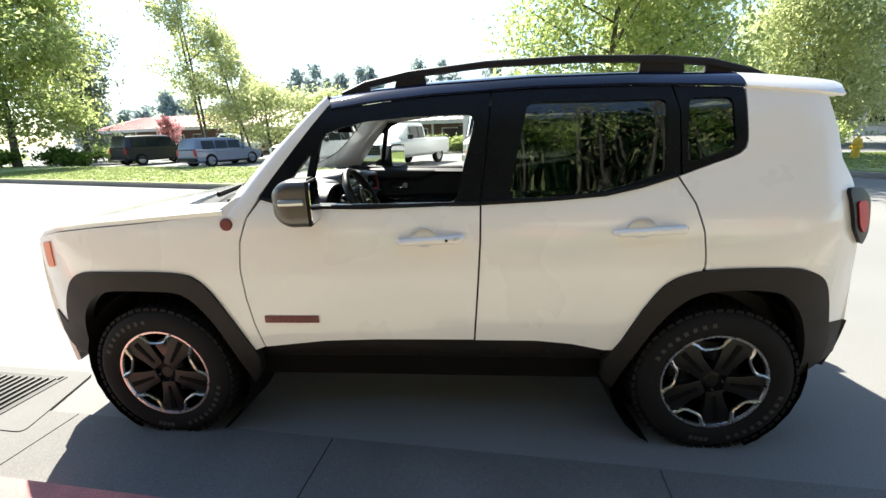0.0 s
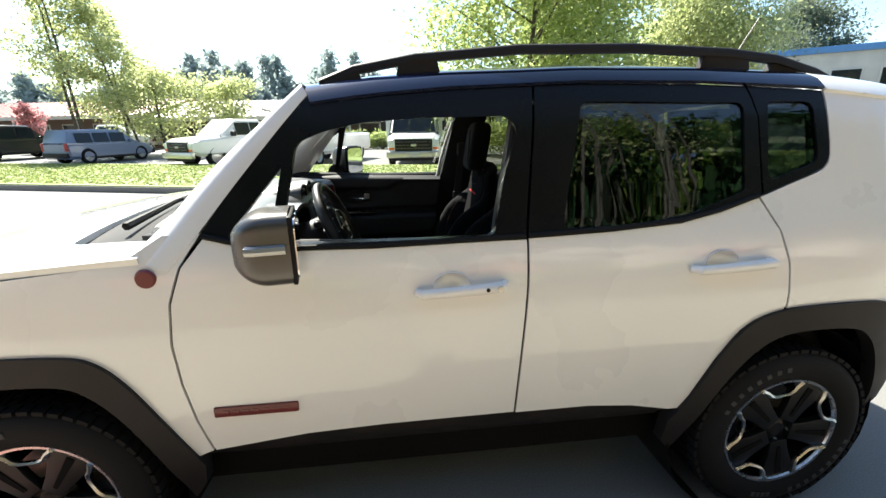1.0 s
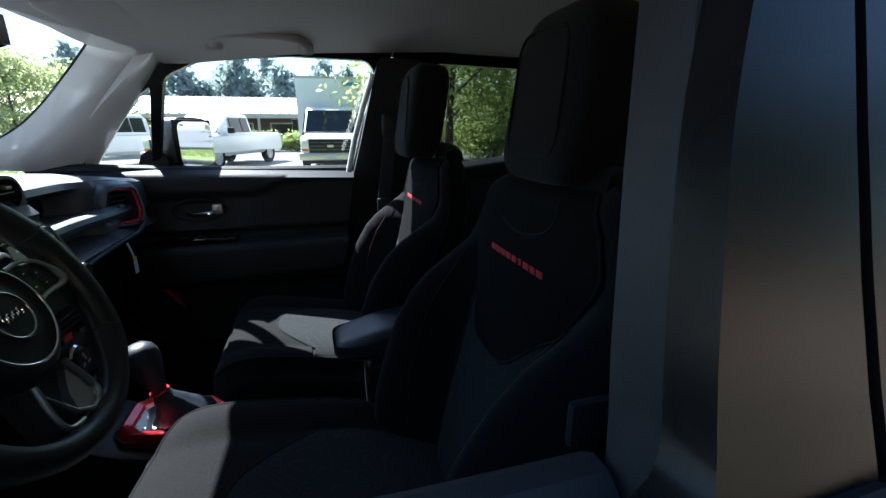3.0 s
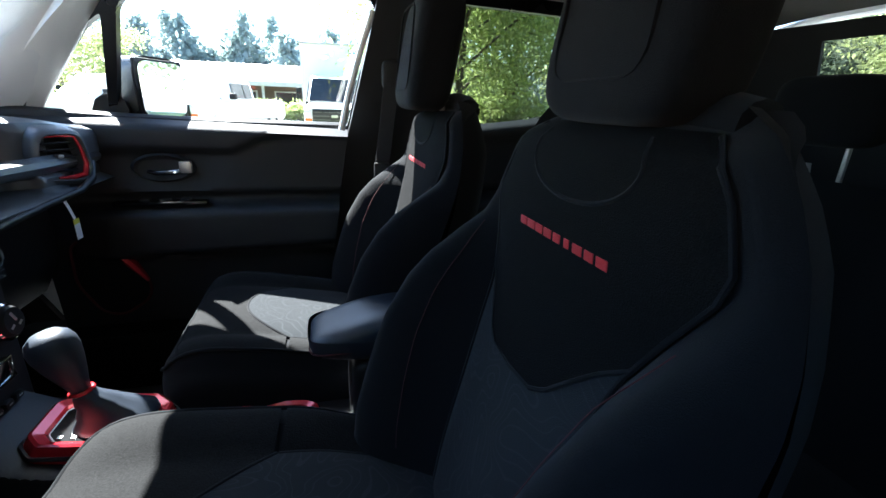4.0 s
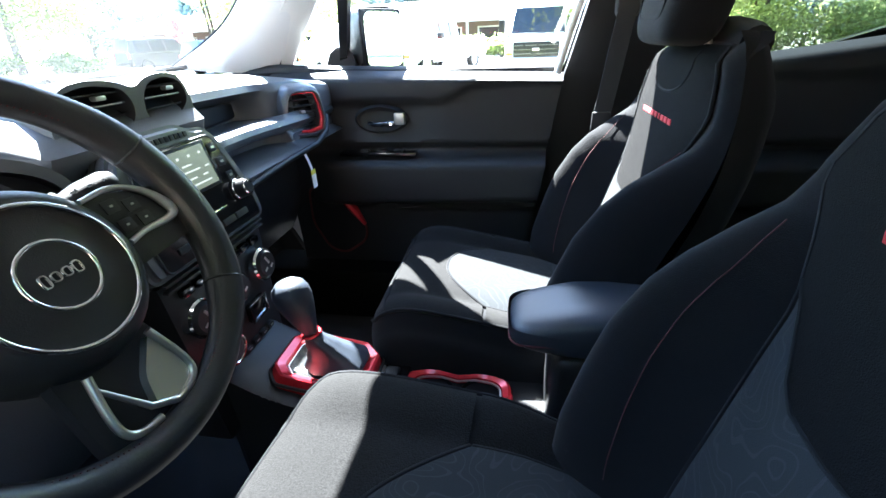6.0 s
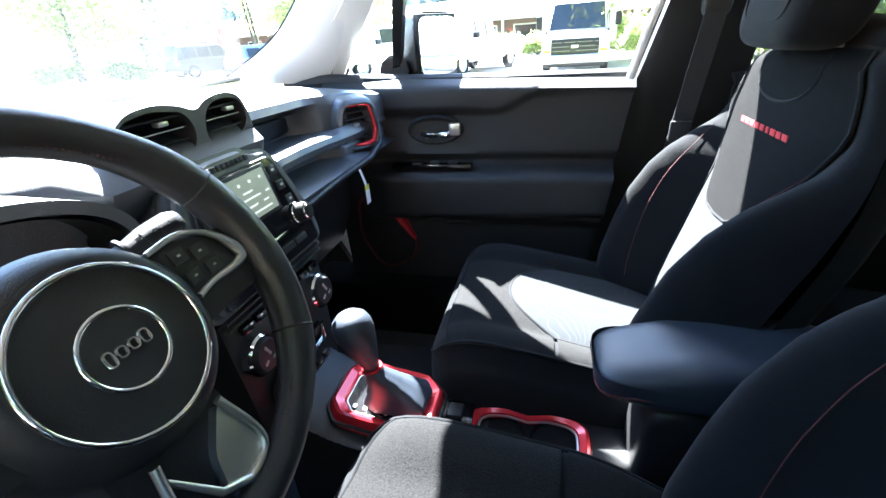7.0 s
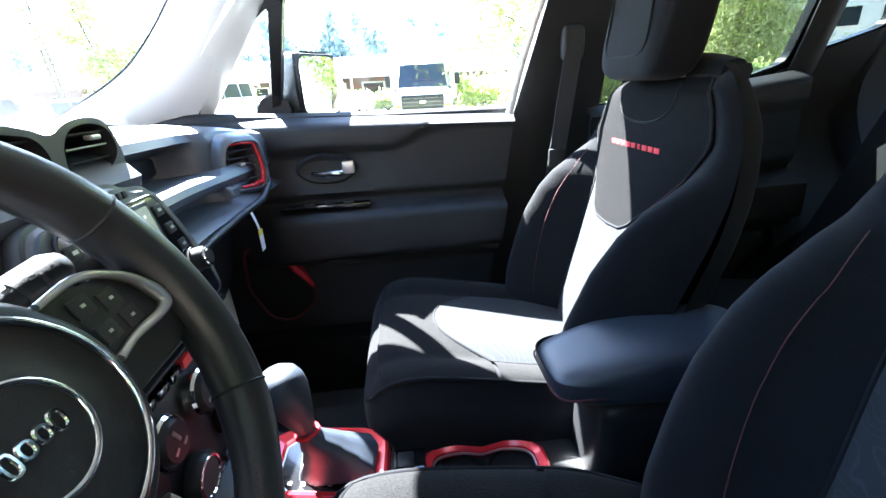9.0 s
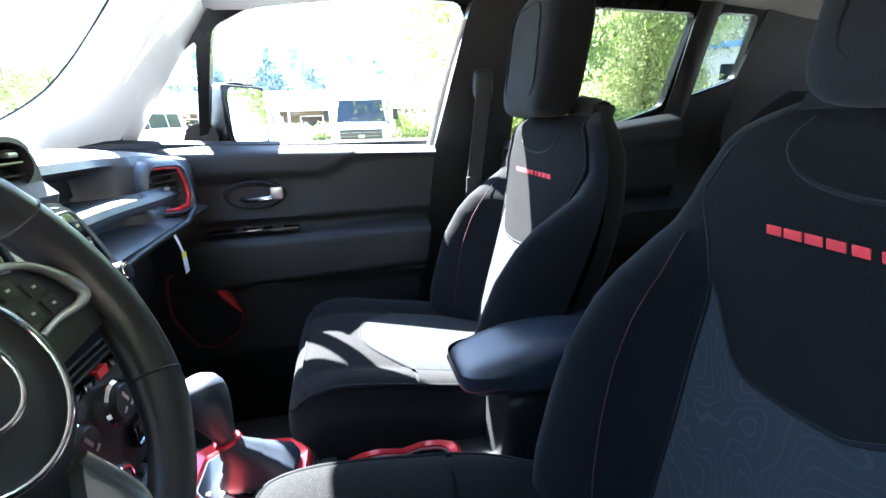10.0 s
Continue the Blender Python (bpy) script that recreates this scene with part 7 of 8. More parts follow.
pvent = part("passenger_vent", bm, DASH, dash, "passenger air vent with red trim", 60)
for nm, b, mt, lb in (("vent_well", prism(well, -0.02, 0, "yz"), HARD, ""),
                      ("red_trim", tube([(0.004, a * 1.02, c * 1.02) for a, c in ((-0.036, 0.050), (0.0, 0.051), (0.034, 0.049), (0.045, 0.020), (0.051, -0.018), (0.042, -0.044), (0.012, -0.049), (-0.020, -0.046))], [0.002, 0.0028, 0.0035, 0.0048, 0.0060, 0.0075, 0.0065, 0.003], 8), RED_TRIM, "red anodised trim")):
    if nm == "vent_well":
        b.transform(Matrix.Translation((-0.03, 0, 0)))
    b.transform(PV_AT)
    part(nm, b, mt, pvent, lb, 60)
for k in range(5):
    b = box((0.022, 0.080 - 0.006 * abs(k - 2), 0.003), (-0.012, 0, -0.034 + 0.017 * k), 0.001, 1, pose(0, 0, 0, 0, -14))
    b.transform(PV_AT)
    part("louvre", b, SOFT, pvent)
b = box((0.012, 0.014, 0.008), (0.002, -0.006, 0.004), 0.002)
b.transform(PV_AT)
part("vent_tab", b, SATIN, pvent)
part("demister", box((0.05, 0.09, 0.006), (-0.72, 0.60, 1.182), 0.002), HARD, dash)

# radio bezel
RAD = pose(-0.497, 0.004, 1.055, 0, -14, 0)


def on_radio(name, bm, material, parent, label="", smooth=40):
    bm.transform(RAD)
    return part(name, bm, material, parent, label, smooth)


outline = rounded([(-0.150, -0.100), (0.150, -0.100), (0.156, -0.055), (0.138, 0.020), (0.120, 0.072), (0.102, 0.094), (0.060, 0.098), (0.044, 0.110), (-0.044, 0.110), (-0.060, 0.098), (-0.102, 0.094), (-0.120, 0.072), (-0.138, 0.020), (-0.156, -0.055)], 0.016, 4)
bm = prism(outline, -0.10, 0, "yz")
bmesh.ops.bevel(bm, geom=[e for e in bm.edges if all(abs(v.co.x) < 1e-6 for v in e.verts)], offset=0.010, segments=3, affect="EDGES")
radio = on_radio("radio_unit", bm, DASH, dash, "dark radio unit with colour display")
# Solid black tube drawn as the shade of a gap round the bezel.
on_radio("radio_rim", tube([(-0.030, a * 1.01, b * 1.01) for a, b in outline], 0.0040, 8, True), HARD, radio, "black tube standing in for the shade of a gap round the radio")
face = rounded([(-0.128, -0.092), (0.128, -0.092), (0.128, -0.045), (0.106, 0.030), (0.090, 0.078), (-0.090, 0.078), (-0.106, 0.030), (-0.128, -0.045)], 0.012)
on_radio("radio_face", prism(face, 0.004, 0, "yz"), PIANO, radio, "gloss black face")
on_radio("face_step", tube([(0.003, a, b) for a, b in face], 0.0022, 6, True), SOFT, radio)
on_radio("display_frame", box((0.004, 0.124, 0.080), (0.005, 0.004, 0.034), 0.0015), HARD, radio)
on_radio("display", box((0.003, 0.110, 0.068), (0.0065, 0.004, 0.034), 0.001), SCREEN, radio, "lit greenish display")
for k in range(4):
    on_radio("display_mark", box((0.001, 0.005, 0.004), (0.0085, -0.034 + 0.026 * k, 0.056)), SCREEN_INK, radio)
for w, y, z in ((0.022, 0.004, 0.042), (0.050, 0.004, 0.032), (0.010, -0.042, 0.032), (0.010, 0.048, 0.032), (0.016, -0.040, 0.020), (0.026, 0.0, 0.020), (0.012, 0.036, 0.020), (0.08, 0.004, 0.009)):
    on_radio("display_mark", box((0.001, w, 0.0026), (0.0085, y, z)), SCREEN_INK, radio)
for k in range(3):
    for sy in (-1, 1):
        y = sy * (0.082 + 0.006 * k)
        on_radio("radio_key", box((0.004, 0.018, 0.016), (0.005, y, 0.056 - 0.028 * k), 0.002), SOFT, radio)
        on_radio("key_mark", box((0.001, 0.007, 0.004), (0.0075, y, 0.056 - 0.028 * k)), SATIN, radio)
for sy, r in ((-1, 0.017), (1, 0.017)):
    cy, cz = sy * 0.098, -0.030
    bm = lathe([(0, 0.026), (r * 0.62, 0.026), (r * 0.72, 0.023), (r * 0.95, 0.022), (r, 0.016), (r, 0.004), (r * 1.15, 0.0)], 26, "x")
    bm.transform(Matrix.Translation((0.004, cy, cz)))
    kn = on_radio("radio_knob", bm, HARD, radio, "black knob with chrome ring")
    for x, rr, th in ((0.0275, 0.70, 0.0020), (0.008, 1.08, 0.0022)):
        bm = tube([(x, cy + r * rr * math.cos(t), cz + r * rr * math.sin(t)) for t in np.linspace(0, 2 * math.pi, 25)[:-1]], th, 6, True)
        on_radio("knob_ring", bm, CHROME, radio)
on_radio("disc_slot", box((0.006, 0.10, 0.004), (0.005, 0.0, -0.046), 0.001), CHROME, radio, "chrome slot edge")
for k in range(5):
    on_radio("lower_key", box((0.004, 0.034, 0.012), (0.005, -0.076 + 0.038 * k, -0.070), 0.002), SOFT, radio)
for k in range(9):
    on_radio("name_mark", box((0.003, 0.0075, 0.009), (0.002, -0.042 + 0.0105 * k, 0.090), 0.001), SOFT, radio, "raised name mark")

# lower stack
bm = prism([(-0.118, 0.60), (0.118, 0.60), (0.140, 0.95), (-0.140, 0.95)], -0.14, 0.01, "yz")
for v in bm.verts:
    v.co.x += -0.476 - 0.08 * max(0.0, v.co.z - 0.80)
stack = part("climate_panel", bm, HARD, dash, "black climate control panel")
for k, z in enumerate((0.940, 0.952)):
    part("stack_rib", box((0.010, 0.27, 0.004), (-0.480, 0, z), 0.001), SOFT, stack)
for sy in (-0.094, 0.0, 0.094):
    c = (-0.482, sy, 0.868)
    for prof, mt, nm in (([(0.034, 0.0), (0.034, 0.014), (0.031, 0.018), (0.028, 0.012)], CHROME, "knob_ring"), ([(0.028, 0.0), (0.028, 0.018), (0.024, 0.024), (0.0, 0.024)], HARD, "climate_knob")):
        bm = lathe(prof, 28, "x")
        bm.transform(pose(*c, 0, -6))
        part(nm, bm, mt, stack, "chrome ringed rotary knob" if nm == "climate_knob" else "")
    for dy, dz, w, h in ((0, 0.008, 0.005, 0.018), (-0.010, -0.008, 0.010, 0.004), (0.010, -0.008, 0.010, 0.004)):
        bm = box((0.002, w, h), (0.0245, dy, dz), 0.0005, 1, pose(0, 0, 0, 25))
        bm.transform(pose(*c, 0, -6))
        part("knob_mark", bm, SATIN, stack)
for k in range(7):
    part("key", box((0.012, 0.026, 0.014), (-0.481, -0.096 + 0.032 * k, 0.922), 0.003), PIANO if k != 3 else RED_BUCKLE, stack, "red hazard key" if k == 3 else "")
bm = lathe([(0.034, 0.0), (0.034, 0.012), (0.030, 0.020), (0.022, 0.018), (0.0, 0.018)], 28, "x")
bm.transform(Matrix.Translation((-0.476, -0.06, 0.775)))
dial = part("terrain_dial", bm, HARD, stack, "black terrain dial")
part("dial_ring", tube([(-0.458, -0.06 + 0.027 * math.cos(t), 0.775 + 0.027 * math.sin(t)) for t in np.linspace(0, 2 * math.pi, 25)[:-1]], 0.003, 6, True), CHROME, stack, "chrome dial ring")
part("key_block", box((0.012, 0.055, 0.04), (-0.474, 0.045, 0.795), 0.005), PIANO, stack)
part("key_frame", tube([(-0.467, 0.018, 0.776), (-0.467, 0.072, 0.776), (-0.467, 0.072, 0.814), (-0.467, 0.018, 0.814)], 0.0025, 6, True), CHROME, stack)
for k in range(4):
    part("socket_key", box((0.010, 0.02, 0.012), (-0.474, -0.01 + 0.027 * k, 0.735), 0.003), HARD, stack)
    part("socket_mark", box((0.001, 0.008, 0.002), (-0.4686, -0.01 + 0.027 * k, 0.735)), SATIN, stack)

# instrument hood
def hood_arc(u, v):
    t = math.pi * (0.02 + 0.96 * u)
    return (-0.76 + 0.245 * v, -0.345 - 0.185 * math.cos(t), 1.085 + (0.118 - 0.012 * v) * math.sin(t) ** 0.75)


hood = grid_mesh("instrument_hood", 30, 8, hood_arc, DASH, dash, "curved instrument hood", -0.014)


def hood_inside(u, v):
    t = math.pi * (0.02 + 0.96 * u)
    return (-0.76 + 0.247 * v, -0.345 - 0.166 * math.cos(t), 1.070 + (0.118 - 0.012 * v) * math.sin(t) ** 0.75)


grid_mesh("hood_lining", 30, 8, hood_inside, HARD, hood, "black hood lining")
part("instrument_face", box((0.01, 0.33, 0.12), (-0.64, -0.345, 1.135), 0.004), PIANO, hood)
for y in (-0.43, -0.26):
    bm = lathe([(0.052, 0.0), (0.052, 0.012), (0.046, 0.012), (0.044, 0.004), (0.0, 0.004)], 28, "x")
    bm.transform(Matrix.Translation((-0.634, y, 1.14)))
    part("gauge", bm, SOFT, hood)
part("cluster_screen", box((0.006, 0.07, 0.06), (-0.632, -0.345, 1.145), 0.003), HARD, hood)

# --- steering wheel ---
SW = pose(-0.364, -0.344, 1.096, 0, -25, 0)                  # its x axis points at the driver


def sw(name, bm, material, parent, label="", smooth=50):
    bmesh.ops.recalc_face_normals(bm, faces=bm.faces[:])
    bm.transform(SW)
    return part(name, bm, material, parent, label, smooth)


N = 72
ring_pts = [(0.0, 0.178 * math.cos(2 * math.pi * k / N), 0.178 * math.sin(2 * math.pi * k / N)) for k in range(N)]
thick = [0.0185 + 0.0035 * smoothstep(0.55, 0.85, abs(math.cos(2 * math.pi * k / N))) for k in range(N)]
wheel_ = sw("steering_wheel", tube(ring_pts, thick, 14, True), WHEEL_LEATHER, car, "black leather steering wheel with satin spokes")
for a in (28, 152, 212, 328):
    t = radians(a)
    c = Vector((0, 0.178 * math.cos(t), 0.178 * math.sin(t)))
    d = Vector((0, -math.sin(t), math.cos(t)))
    pts = [c + (Vector((1, 0, 0)) * math.cos(p) + c.normalized() * math.sin(p)) * 0.0215 for p in np.linspace(0, 2 * math.pi, 17)[:-1]]
    sw("rim_joint", tube(pts, 0.0016, 5, True), SOFT, wheel_)
for k in range(220):
    t = 2 * math.pi * k / 220
    ang = math.degrees(t) % 360
    if 20 < ang < 160 or 200 < ang < 340:
        c = (0.0085, 0.1625 * math.cos(t), 0.1625 * math.sin(t))
        if ang < 75 or 105 < ang < 255 or ang > 285:
            sw("stitch", box((0.0055, 0.0010, 0.0010), (0, 0, 0), 0, 1, Matrix.Translation(c) @ Matrix.Rotation(t + 0.6, 4, "X")), STITCH, wheel_)
# pad and rings
sw("airbag_pad", lathe([(0, 0.016), (0.036, 0.016), (0.058, 0.010), (0.066, 0.013), (0.074, 0.012), (0.084, 0.002), (0.090, -0.015), (0.092, -0.04)], 48, "x"), SOFT, wheel_, "round black horn pad")
sw("pad_ring", tube([(0.0145, 0.066 * math.cos(t), 0.066 * math.sin(t)) for t in np.linspace(0, 2 * math.pi, 49)[:-1]], 0.0026, 8, True), CHROME, wheel_, "chrome pad ring")
sw("emblem_ring", tube([(0.0185, 0.031 * math.cos(t), 0.031 * math.sin(t)) for t in np.linspace(0, 2 * math.pi, 37)[:-1]], 0.0022, 8, True), CHROME, wheel_, "chrome emblem ring")
sw("emblem_disc", lathe([(0, 0.019), (0.029, 0.0185), (0.031, 0.014)], 36, "x"), SOFT, wheel_)
for k, (y, w, h) in enumerate(((-0.0145, 0.006, 0.0115), (-0.005, 0.007, 0.008), (0.005, 0.007, 0.008), (0.0145, 0.007, 0.0105))):
    pts = rounded([(y - w / 2, -h / 2), (y + w / 2, -h / 2), (y + w / 2, h / 2), (y - w / 2, h / 2)], 0.004, 3)
    sw("emblem_mark", tube([(0.0200, a, b) for a, b in pts], 0.0013, 6, True), CHROME, wheel_, "plain chrome mark")
for s in (-1, 1):
    arm_ = prism(rounded([(s * 0.07, -0.030), (s * 0.172, -0.024), (s * 0.174, 0.036), (s * 0.070, 0.054)], 0.012), -0.03, 0, "yz")
    sp = sw("spoke", arm_, HARD, wheel_, "spoke with control keys")
    # satin trim: thin over the top, a broad pointed blade at the rim, thin back to the pad
    rows = ((0.068, 0.050, 0.0026), (0.100, 0.053, 0.0030), (0.122, 0.047, 0.0034), (0.140, 0.034, 0.0042), (0.151, 0.016, 0.0062), (0.152, 0.004, 0.0058), (0.138, 0.000, 0.0042), (0.108, 0.000, 0.0032), (0.084, -0.004, 0.0032))
    line = curved([(s * a, b) for a, b, _ in rows], 4)
    rads = [float(np.interp(k / (len(line) - 1), np.linspace(0, 1, len(rows)), [r for _, _, r in rows])) for k in range(len(line))]
    sw("spoke_trim", tube([(0.003, a, b) for a, b in line], rads, 8), SATIN, wheel_, "satin silver spoke trim")
    for (a, b) in ((0.094, 0.036), (0.116, 0.030), (0.096, 0.013), (0.120, 0.012)):
        sw("control_key", box((0.003, 0.017, 0.014), (0.0, s * a, b), 0.001), SOFT, wheel_)
        sw("key_mark", box((0.001, 0.0035, 0.0022), (0.0017, s * a, b)), SATIN, wheel_)
# lower spoke: one satin plate below the pad with a bright raised edge
for s, k in ((-1, 0.98), (1, 1.0)):
    plate = rounded([(s * 0.034, -0.086), (s * 0.043, -0.138), (s * 0.040, -0.150), (s * 0.012, -0.156), (s * -0.006, -0.150), (s * 0.004, -0.118)], 0.008)
    if s > 0:
        sw("lower_plate", prism(plate, -0.012, 0, "yz"), SATIN, wheel_, "satin lower spoke plate")
    rim = curved([(s * 0.034, -0.084), (s * 0.043, -0.120), (s * 0.044, -0.142), (s * 0.034, -0.153), (s * 0.012, -0.157)], 4)
    sw("lower_spoke", tube([(0.002, a, b) for a, b in rim], 0.0042, 8), SATIN, wheel_, "satin lower spoke edge")
sw("lower_blade", tube([(0.002, 0.012, -0.157), (0.002, -0.012, -0.142), (0.001, -0.038, -0.092)], [0.0042, 0.0036, 0.0022], 8), SATIN, wheel_, "thin satin blade")
sw("lower_web", prism(rounded([(-0.05, -0.07), (0.045, -0.075), (0.058, -0.165), (-0.058, -0.165)], 0.012), -0.018, 0, "yz"), HARD, wheel_, "black lower spoke web").location.x -= 0.012
sw("column_cowl", lathe([(0.04, -0.03), (0.075, -0.06), (0.08, -0.22)], 24, "x"), HARD, wheel_)
for s in (-1, 1):
    sw("column_stalk", tube([(-0.072, s * 0.040, 0.042), (-0.056, s * 0.085, 0.057), (-0.048, s * 0.118, 0.063), (-0.043, s * 0.143, 0.065), (-0.042, s * 0.151, 0.065), (-0.042, s * 0.155, 0.065)], [0.009, 0.0125, 0.0145, 0.0148, 0.012, 0.006], 18), HARD, wheel_, "black control stalk")
    for y in (0.092, 0.112, 0.128):
        x = float(np.interp(y, (0.085, 0.118, 0.143), (-0.056, -0.048, -0.043)))
        sw("stalk_band", tube([(x, s * y, 0.0615), (x + 0.001, s * (y + 0.003), 0.062)], 0.0150, 18), SOFT, wheel_)
    for y in (0.102, 0.120, 0.136):
        x = float(np.interp(y, (0.085, 0.118, 0.143), (-0.056, -0.048, -0.043)))
        sw("stalk_mark", box((0.001, 0.006, 0.0025), (x + 0.0140, s * y, 0.067)), SATIN, wheel_)

# --- console ---
bm = prism(rounded([(-0.50, 0.36), (0.36, 0.36), (0.36, 0.60), (0.08, 0.620), (-0.16, 0.628), (-0.23, 0.648), (-0.40, 0.685), (-0.50, 0.74)], 0.02, 3), 0.19, 0.012)
bm.transform(Matrix.Translation((0, -0.090, 0)))
console = part("centre_console", bm, HARD, car, "black centre console with red trimmed holders")
# red shifter bezel
def facet_ring(outer, profile, m, smooth=25):
    """A faceted frame: an outline scaled about its middle, one loop for each (scale, height) of the profile."""
    bm = bmesh.new()
    cx, cy = sum(p[0] for p in outer) / len(outer), sum(p[1] for p in outer) / len(outer)
    loops = [[bm.verts.new((cx + (a - cx) * k, cy + (b - cy) * k, h)) for a, b in outer] for k, h in profile]
    for p, q in zip(loops[:-1], loops[1:]):
        for i in range(len(p)):
            bm.faces.new((p[i], p[(i + 1) % len(p)], q[(i + 1) % len(p)], q[i]))
    bmesh.ops.recalc_face_normals(bm, faces=bm.faces[:])
    bm.transform(m)
    return bm


BZ = pose(-0.325, 0.016, 0.688, 0, 10, 0)
outer = rounded([(-0.094, -0.042), (-0.070, -0.068), (0.062, -0.070), (0.092, -0.046), (0.094, 0.042), (0.062, 0.072), (-0.068, 0.070), (-0.094, 0.044)], 0.006, 2)
bez = part("shifter_bezel", facet_ring(outer, ((1.10, -0.03), (1.07, 0.0), (1.0, 0.012), (0.95, 0.0145), (0.80, 0.010), (0.74, 0.000), (0.73, -0.01)), BZ), RED_TRIM, console, "red metallic shifter surround", 25)
for nm, b, mt in (("shifter_plate", prism([(a * 0.76, b * 0.76) for a, b in outer], 0.004, 0, "xy"), PIANO), ("bezel_edge", tube([(a * 0.745, b * 0.745, 0.003) for a, b in outer], 0.0018, 6, True), SATIN),
                  ("bezel_foot", tube([(a * 1.09, b * 1.09, -0.006) for a, b in outer], 0.004, 6, True), HARD)):
    b.transform(BZ)
    part(nm, b, mt, bez)
for k in range(4):
    bm = box((0.006, 0.007, 0.001), (-0.052 + 0.020 * k, -0.038, 0.005))
    bm.transform(BZ)
    part("gear_mark", bm, SATIN, bez)
# pleated leather gaiter
bm = bmesh.new()
rows = []
for cx, cy, z, rx, ry, e in ((-0.306, 0.020, 0.694, 0.060, 0.046, 0.5), (-0.307, 0.020, 0.704, 0.058, 0.044, 0.5), (-0.312, 0.018, 0.718, 0.046, 0.035, 0.6), (-0.314, 0.017, 0.722, 0.045, 0.034, 0.6), (-0.323, 0.014, 0.738, 0.032, 0.026, 0.75), (-0.326, 0.013, 0.742, 0.032, 0.025, 0.75),
                               (-0.337, 0.010, 0.758, 0.021, 0.018, 0.9), (-0.344, 0.009, 0.770, 0.016, 0.015, 1.0)):
    rows.append([bm.verts.new((cx + rx * math.copysign(abs(math.cos(t)) ** e, math.cos(t)) * (1 + 0.03 * math.sin(9 * t)), cy + ry * math.copysign(abs(math.sin(t)) ** e, math.sin(t)), z)) for t in np.linspace(0, 2 * math.pi, 41)[:-1]])
for a, b in zip(rows[:-1], rows[1:]):
    for k in range(40):
        bm.faces.new((a[k], a[(k + 1) % 40], b[(k + 1) % 40], b[k]))
bmesh.ops.recalc_face_normals(bm, faces=bm.faces[:])
lever = part("gear_gaiter", bm, LEATHER, console, "black leather gaiter", 50)
part("gaiter_band", tube([(-0.344 + 0.0165 * math.cos(t), 0.009 + 0.0155 * math.sin(t), 0.768 + 0.004 * math.cos(t)) for t in np.linspace(0, 2 * math.pi, 21)[:-1]], 0.0038, 6, True), RED_TRIM, lever)
bm = lathe([(0.0135, -0.002), (0.0155, 0.010), (0.0225, 0.033), (0.0295, 0.058), (0.0335, 0.078), (0.0335, 0.094), (0.0290, 0.107), (0.0185, 0.116), (0.0, 0.119)], 32, "z")
bm.transform(pose(-0.344, 0.009, 0.770, 0, -15) @ Matrix.Diagonal((1.06, 1.0, 1, 1)))
part("gear_knob", bm, LEATHER, lever, "black leather gear knob", 60)
part("brake_surround", box((0.070, 0.068, 0.02), (-0.203, 0.036, 0.640), 0.006), PIANO, console, "gloss parking brake surround")
part("brake_switch", box((0.030, 0.034, 0.018), (-0.203, 0.040, 0.650), 0.005), HARD, console, "parking brake switch")
part("brake_tab", box((0.006, 0.034, 0.008), (-0.222, 0.040, 0.655), 0.002), SATIN, console)
# cup holders with faceted red surround, pinched between the two wells
cup = []
for t in np.linspace(0, 2 * math.pi, 41)[:-1]:
    x = 0.110 * math.copysign(abs(math.cos(t)) ** 0.5, math.cos(t))
    w = 0.053 - 0.010 * math.exp(-(x / 0.022) ** 2)
    cup.append((x, w * math.copysign(abs(math.sin(t)) ** 0.5, math.sin(t))))
CUP = pose(-0.068, 0.018, 0.640, 0, 1.5, 0)
hold = part("cup_holder", facet_ring(cup, ((1.04, -0.03), (1.03, -0.004), (0.99, 0.003), (0.94, 0.005), (0.84, -0.001), (0.80, -0.012)), CUP), RED_TRIM, console, "red metallic cup holder surround", 25)
bm = tube([(a * 0.81, b * 0.79, -0.006) for a, b in cup], 0.0022, 6, True)
bm.transform(CUP)
part("holder_edge", bm, SATIN, hold, "thin bright inner edge")
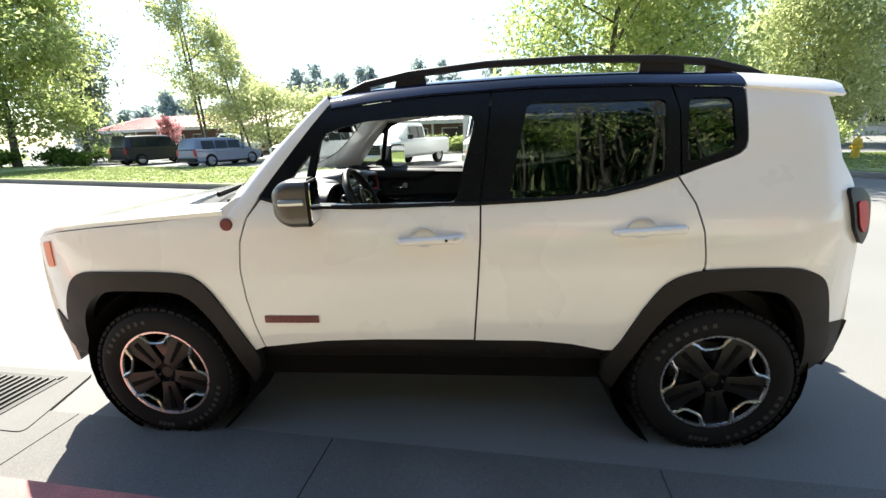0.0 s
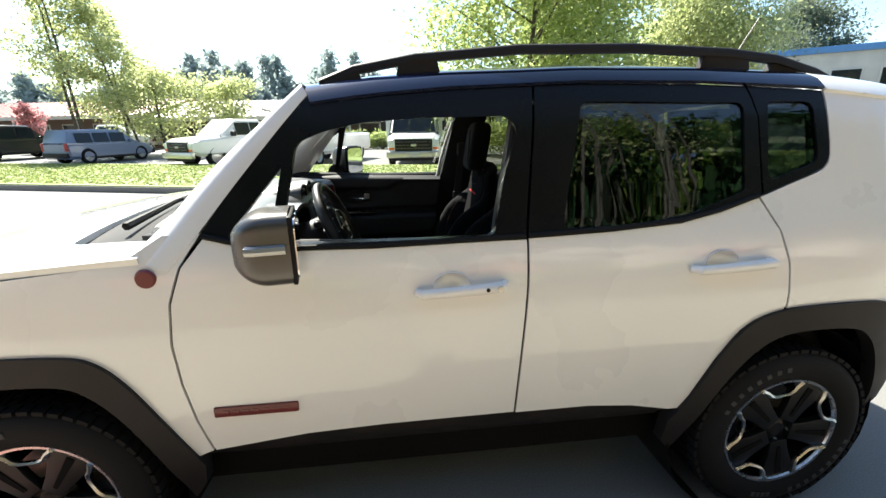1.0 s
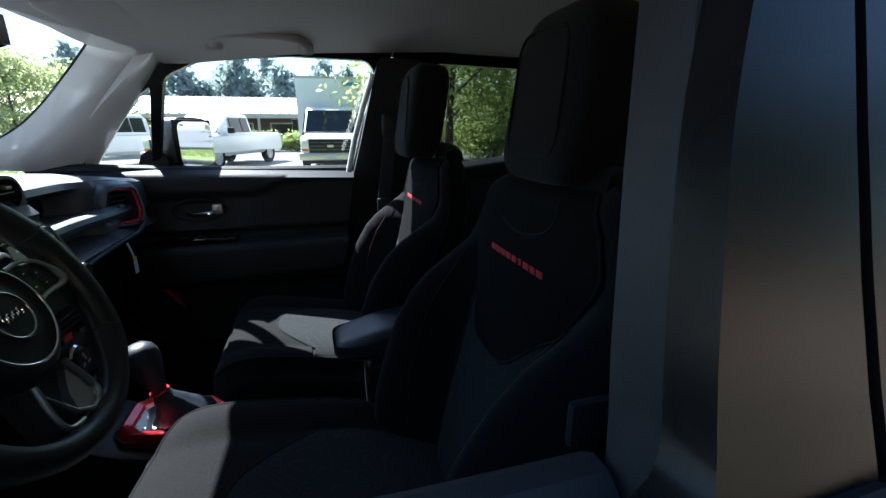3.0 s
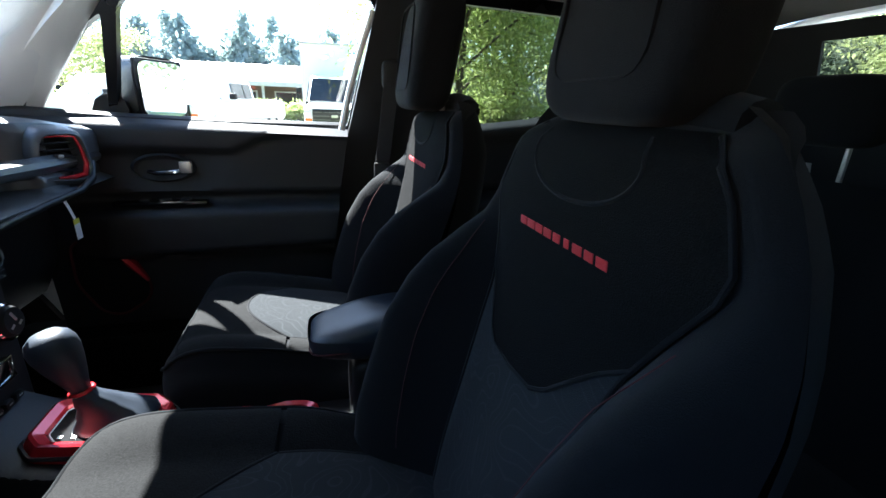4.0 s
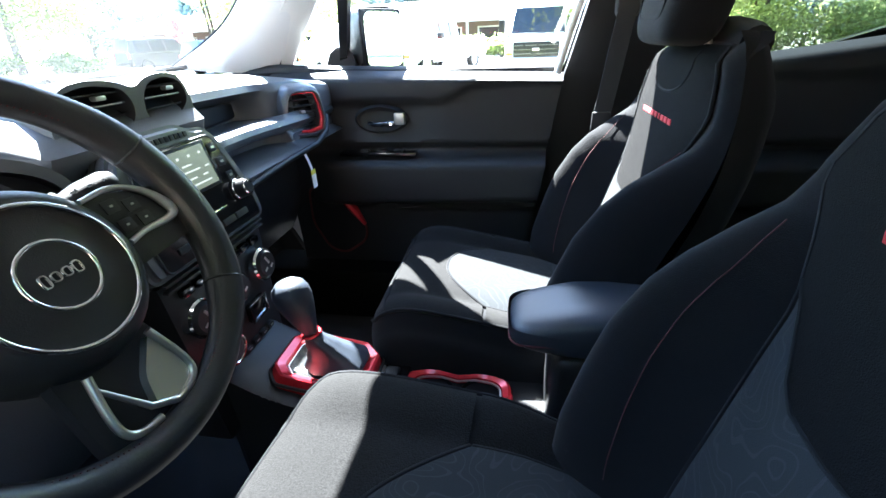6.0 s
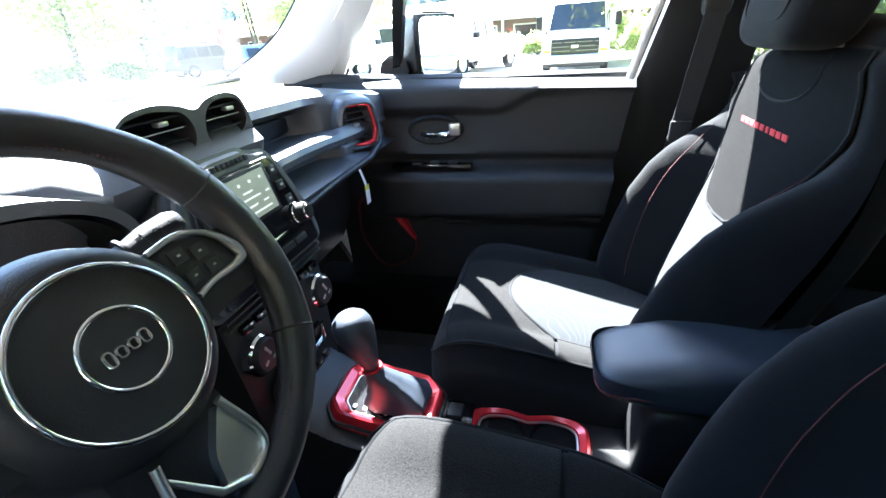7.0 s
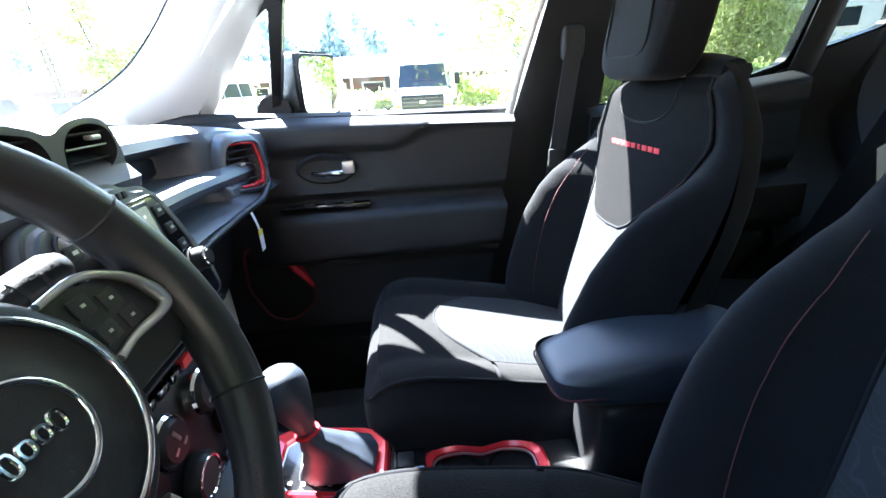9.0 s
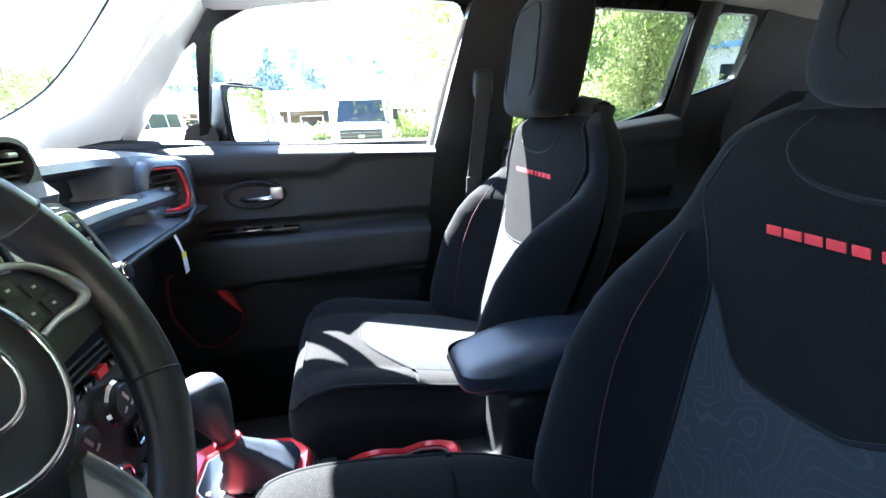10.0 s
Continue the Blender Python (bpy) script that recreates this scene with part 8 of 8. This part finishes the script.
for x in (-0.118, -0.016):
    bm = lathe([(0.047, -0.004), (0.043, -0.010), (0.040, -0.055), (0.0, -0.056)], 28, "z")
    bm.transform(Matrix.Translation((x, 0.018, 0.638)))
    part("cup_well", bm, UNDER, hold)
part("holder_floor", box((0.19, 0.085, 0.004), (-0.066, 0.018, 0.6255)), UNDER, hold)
# armrest
def armshape(v):
    v = v.copy()
    f = smoothstep(0.02, -0.16, v.x)
    v.z -= 0.022 * f if v.z > 0 else -0.015 * f
    return v


bm = superbox((0.350, 0.152, 0.100), 0.44, 40, 24, armshape)
bm.transform(Matrix.Translation((0.205, 0.040, 0.822)) @ Matrix.Rotation(radians(-3), 4, "Y"))
arm = part("armrest", bm, LEATHER, console, "black padded armrest with red stitching", 60)
loop = [(0.205 + a, 0.040 + b, 0.806 + 0.02 * max(0, 0.1 - a) * 0) for a, b in rounded([(-0.172, -0.072), (0.17, -0.0755), (0.17, 0.0755), (-0.172, 0.072)], 0.03, 5)]
part("armrest_stitch", tube(loop, 0.0018, 5, True), STITCH, arm)
bm = superbox((0.26, 0.125, 0.22), 0.3)
bm.transform(Matrix.Translation((0.235, 0.035, 0.665)))
part("armrest_bin", bm, HARD, console, "black armrest bin", 60)

# belt buckles
for y, x, tilt in ((-0.068, 0.052, -18), (0.125, 0.03, 0)):
    b_ = part("belt_buckle", box((0.030, 0.022, 0.07), (0, 0, 0), 0.006), HARD, car, "black belt buckle with red button")
    b_.matrix_local = pose(x + 0.02, y, 0.655, 0, -30)
    p_ = part("buckle_button", box((0.036, 0.018, 0.016), (0, 0, 0.032), 0.004), RED_BUCKLE, b_, "red release button")

# paper tag on the ledge
tag = thing("hang_tag", "white and yellow paper tag hanging from the dashboard ledge", "tag", (-0.515, 0.44 + CY, 0.0))
part("strip", tube([(0.0, 0.0, 1.015), (0.006, 0.006, 0.985), (0.006, 0.016, 0.962)], 0.006, 6, False, 0.25), PAPER, tag)
bm = box((0.0015, 0.024, 0.05), (0.006, 0.020, 0.935))
part("card", bm, PAPER, tag)
part("colour_band", box((0.002, 0.0245, 0.012), (0.006, 0.020, 0.954)), YELLOW_INK, tag, "yellow band")
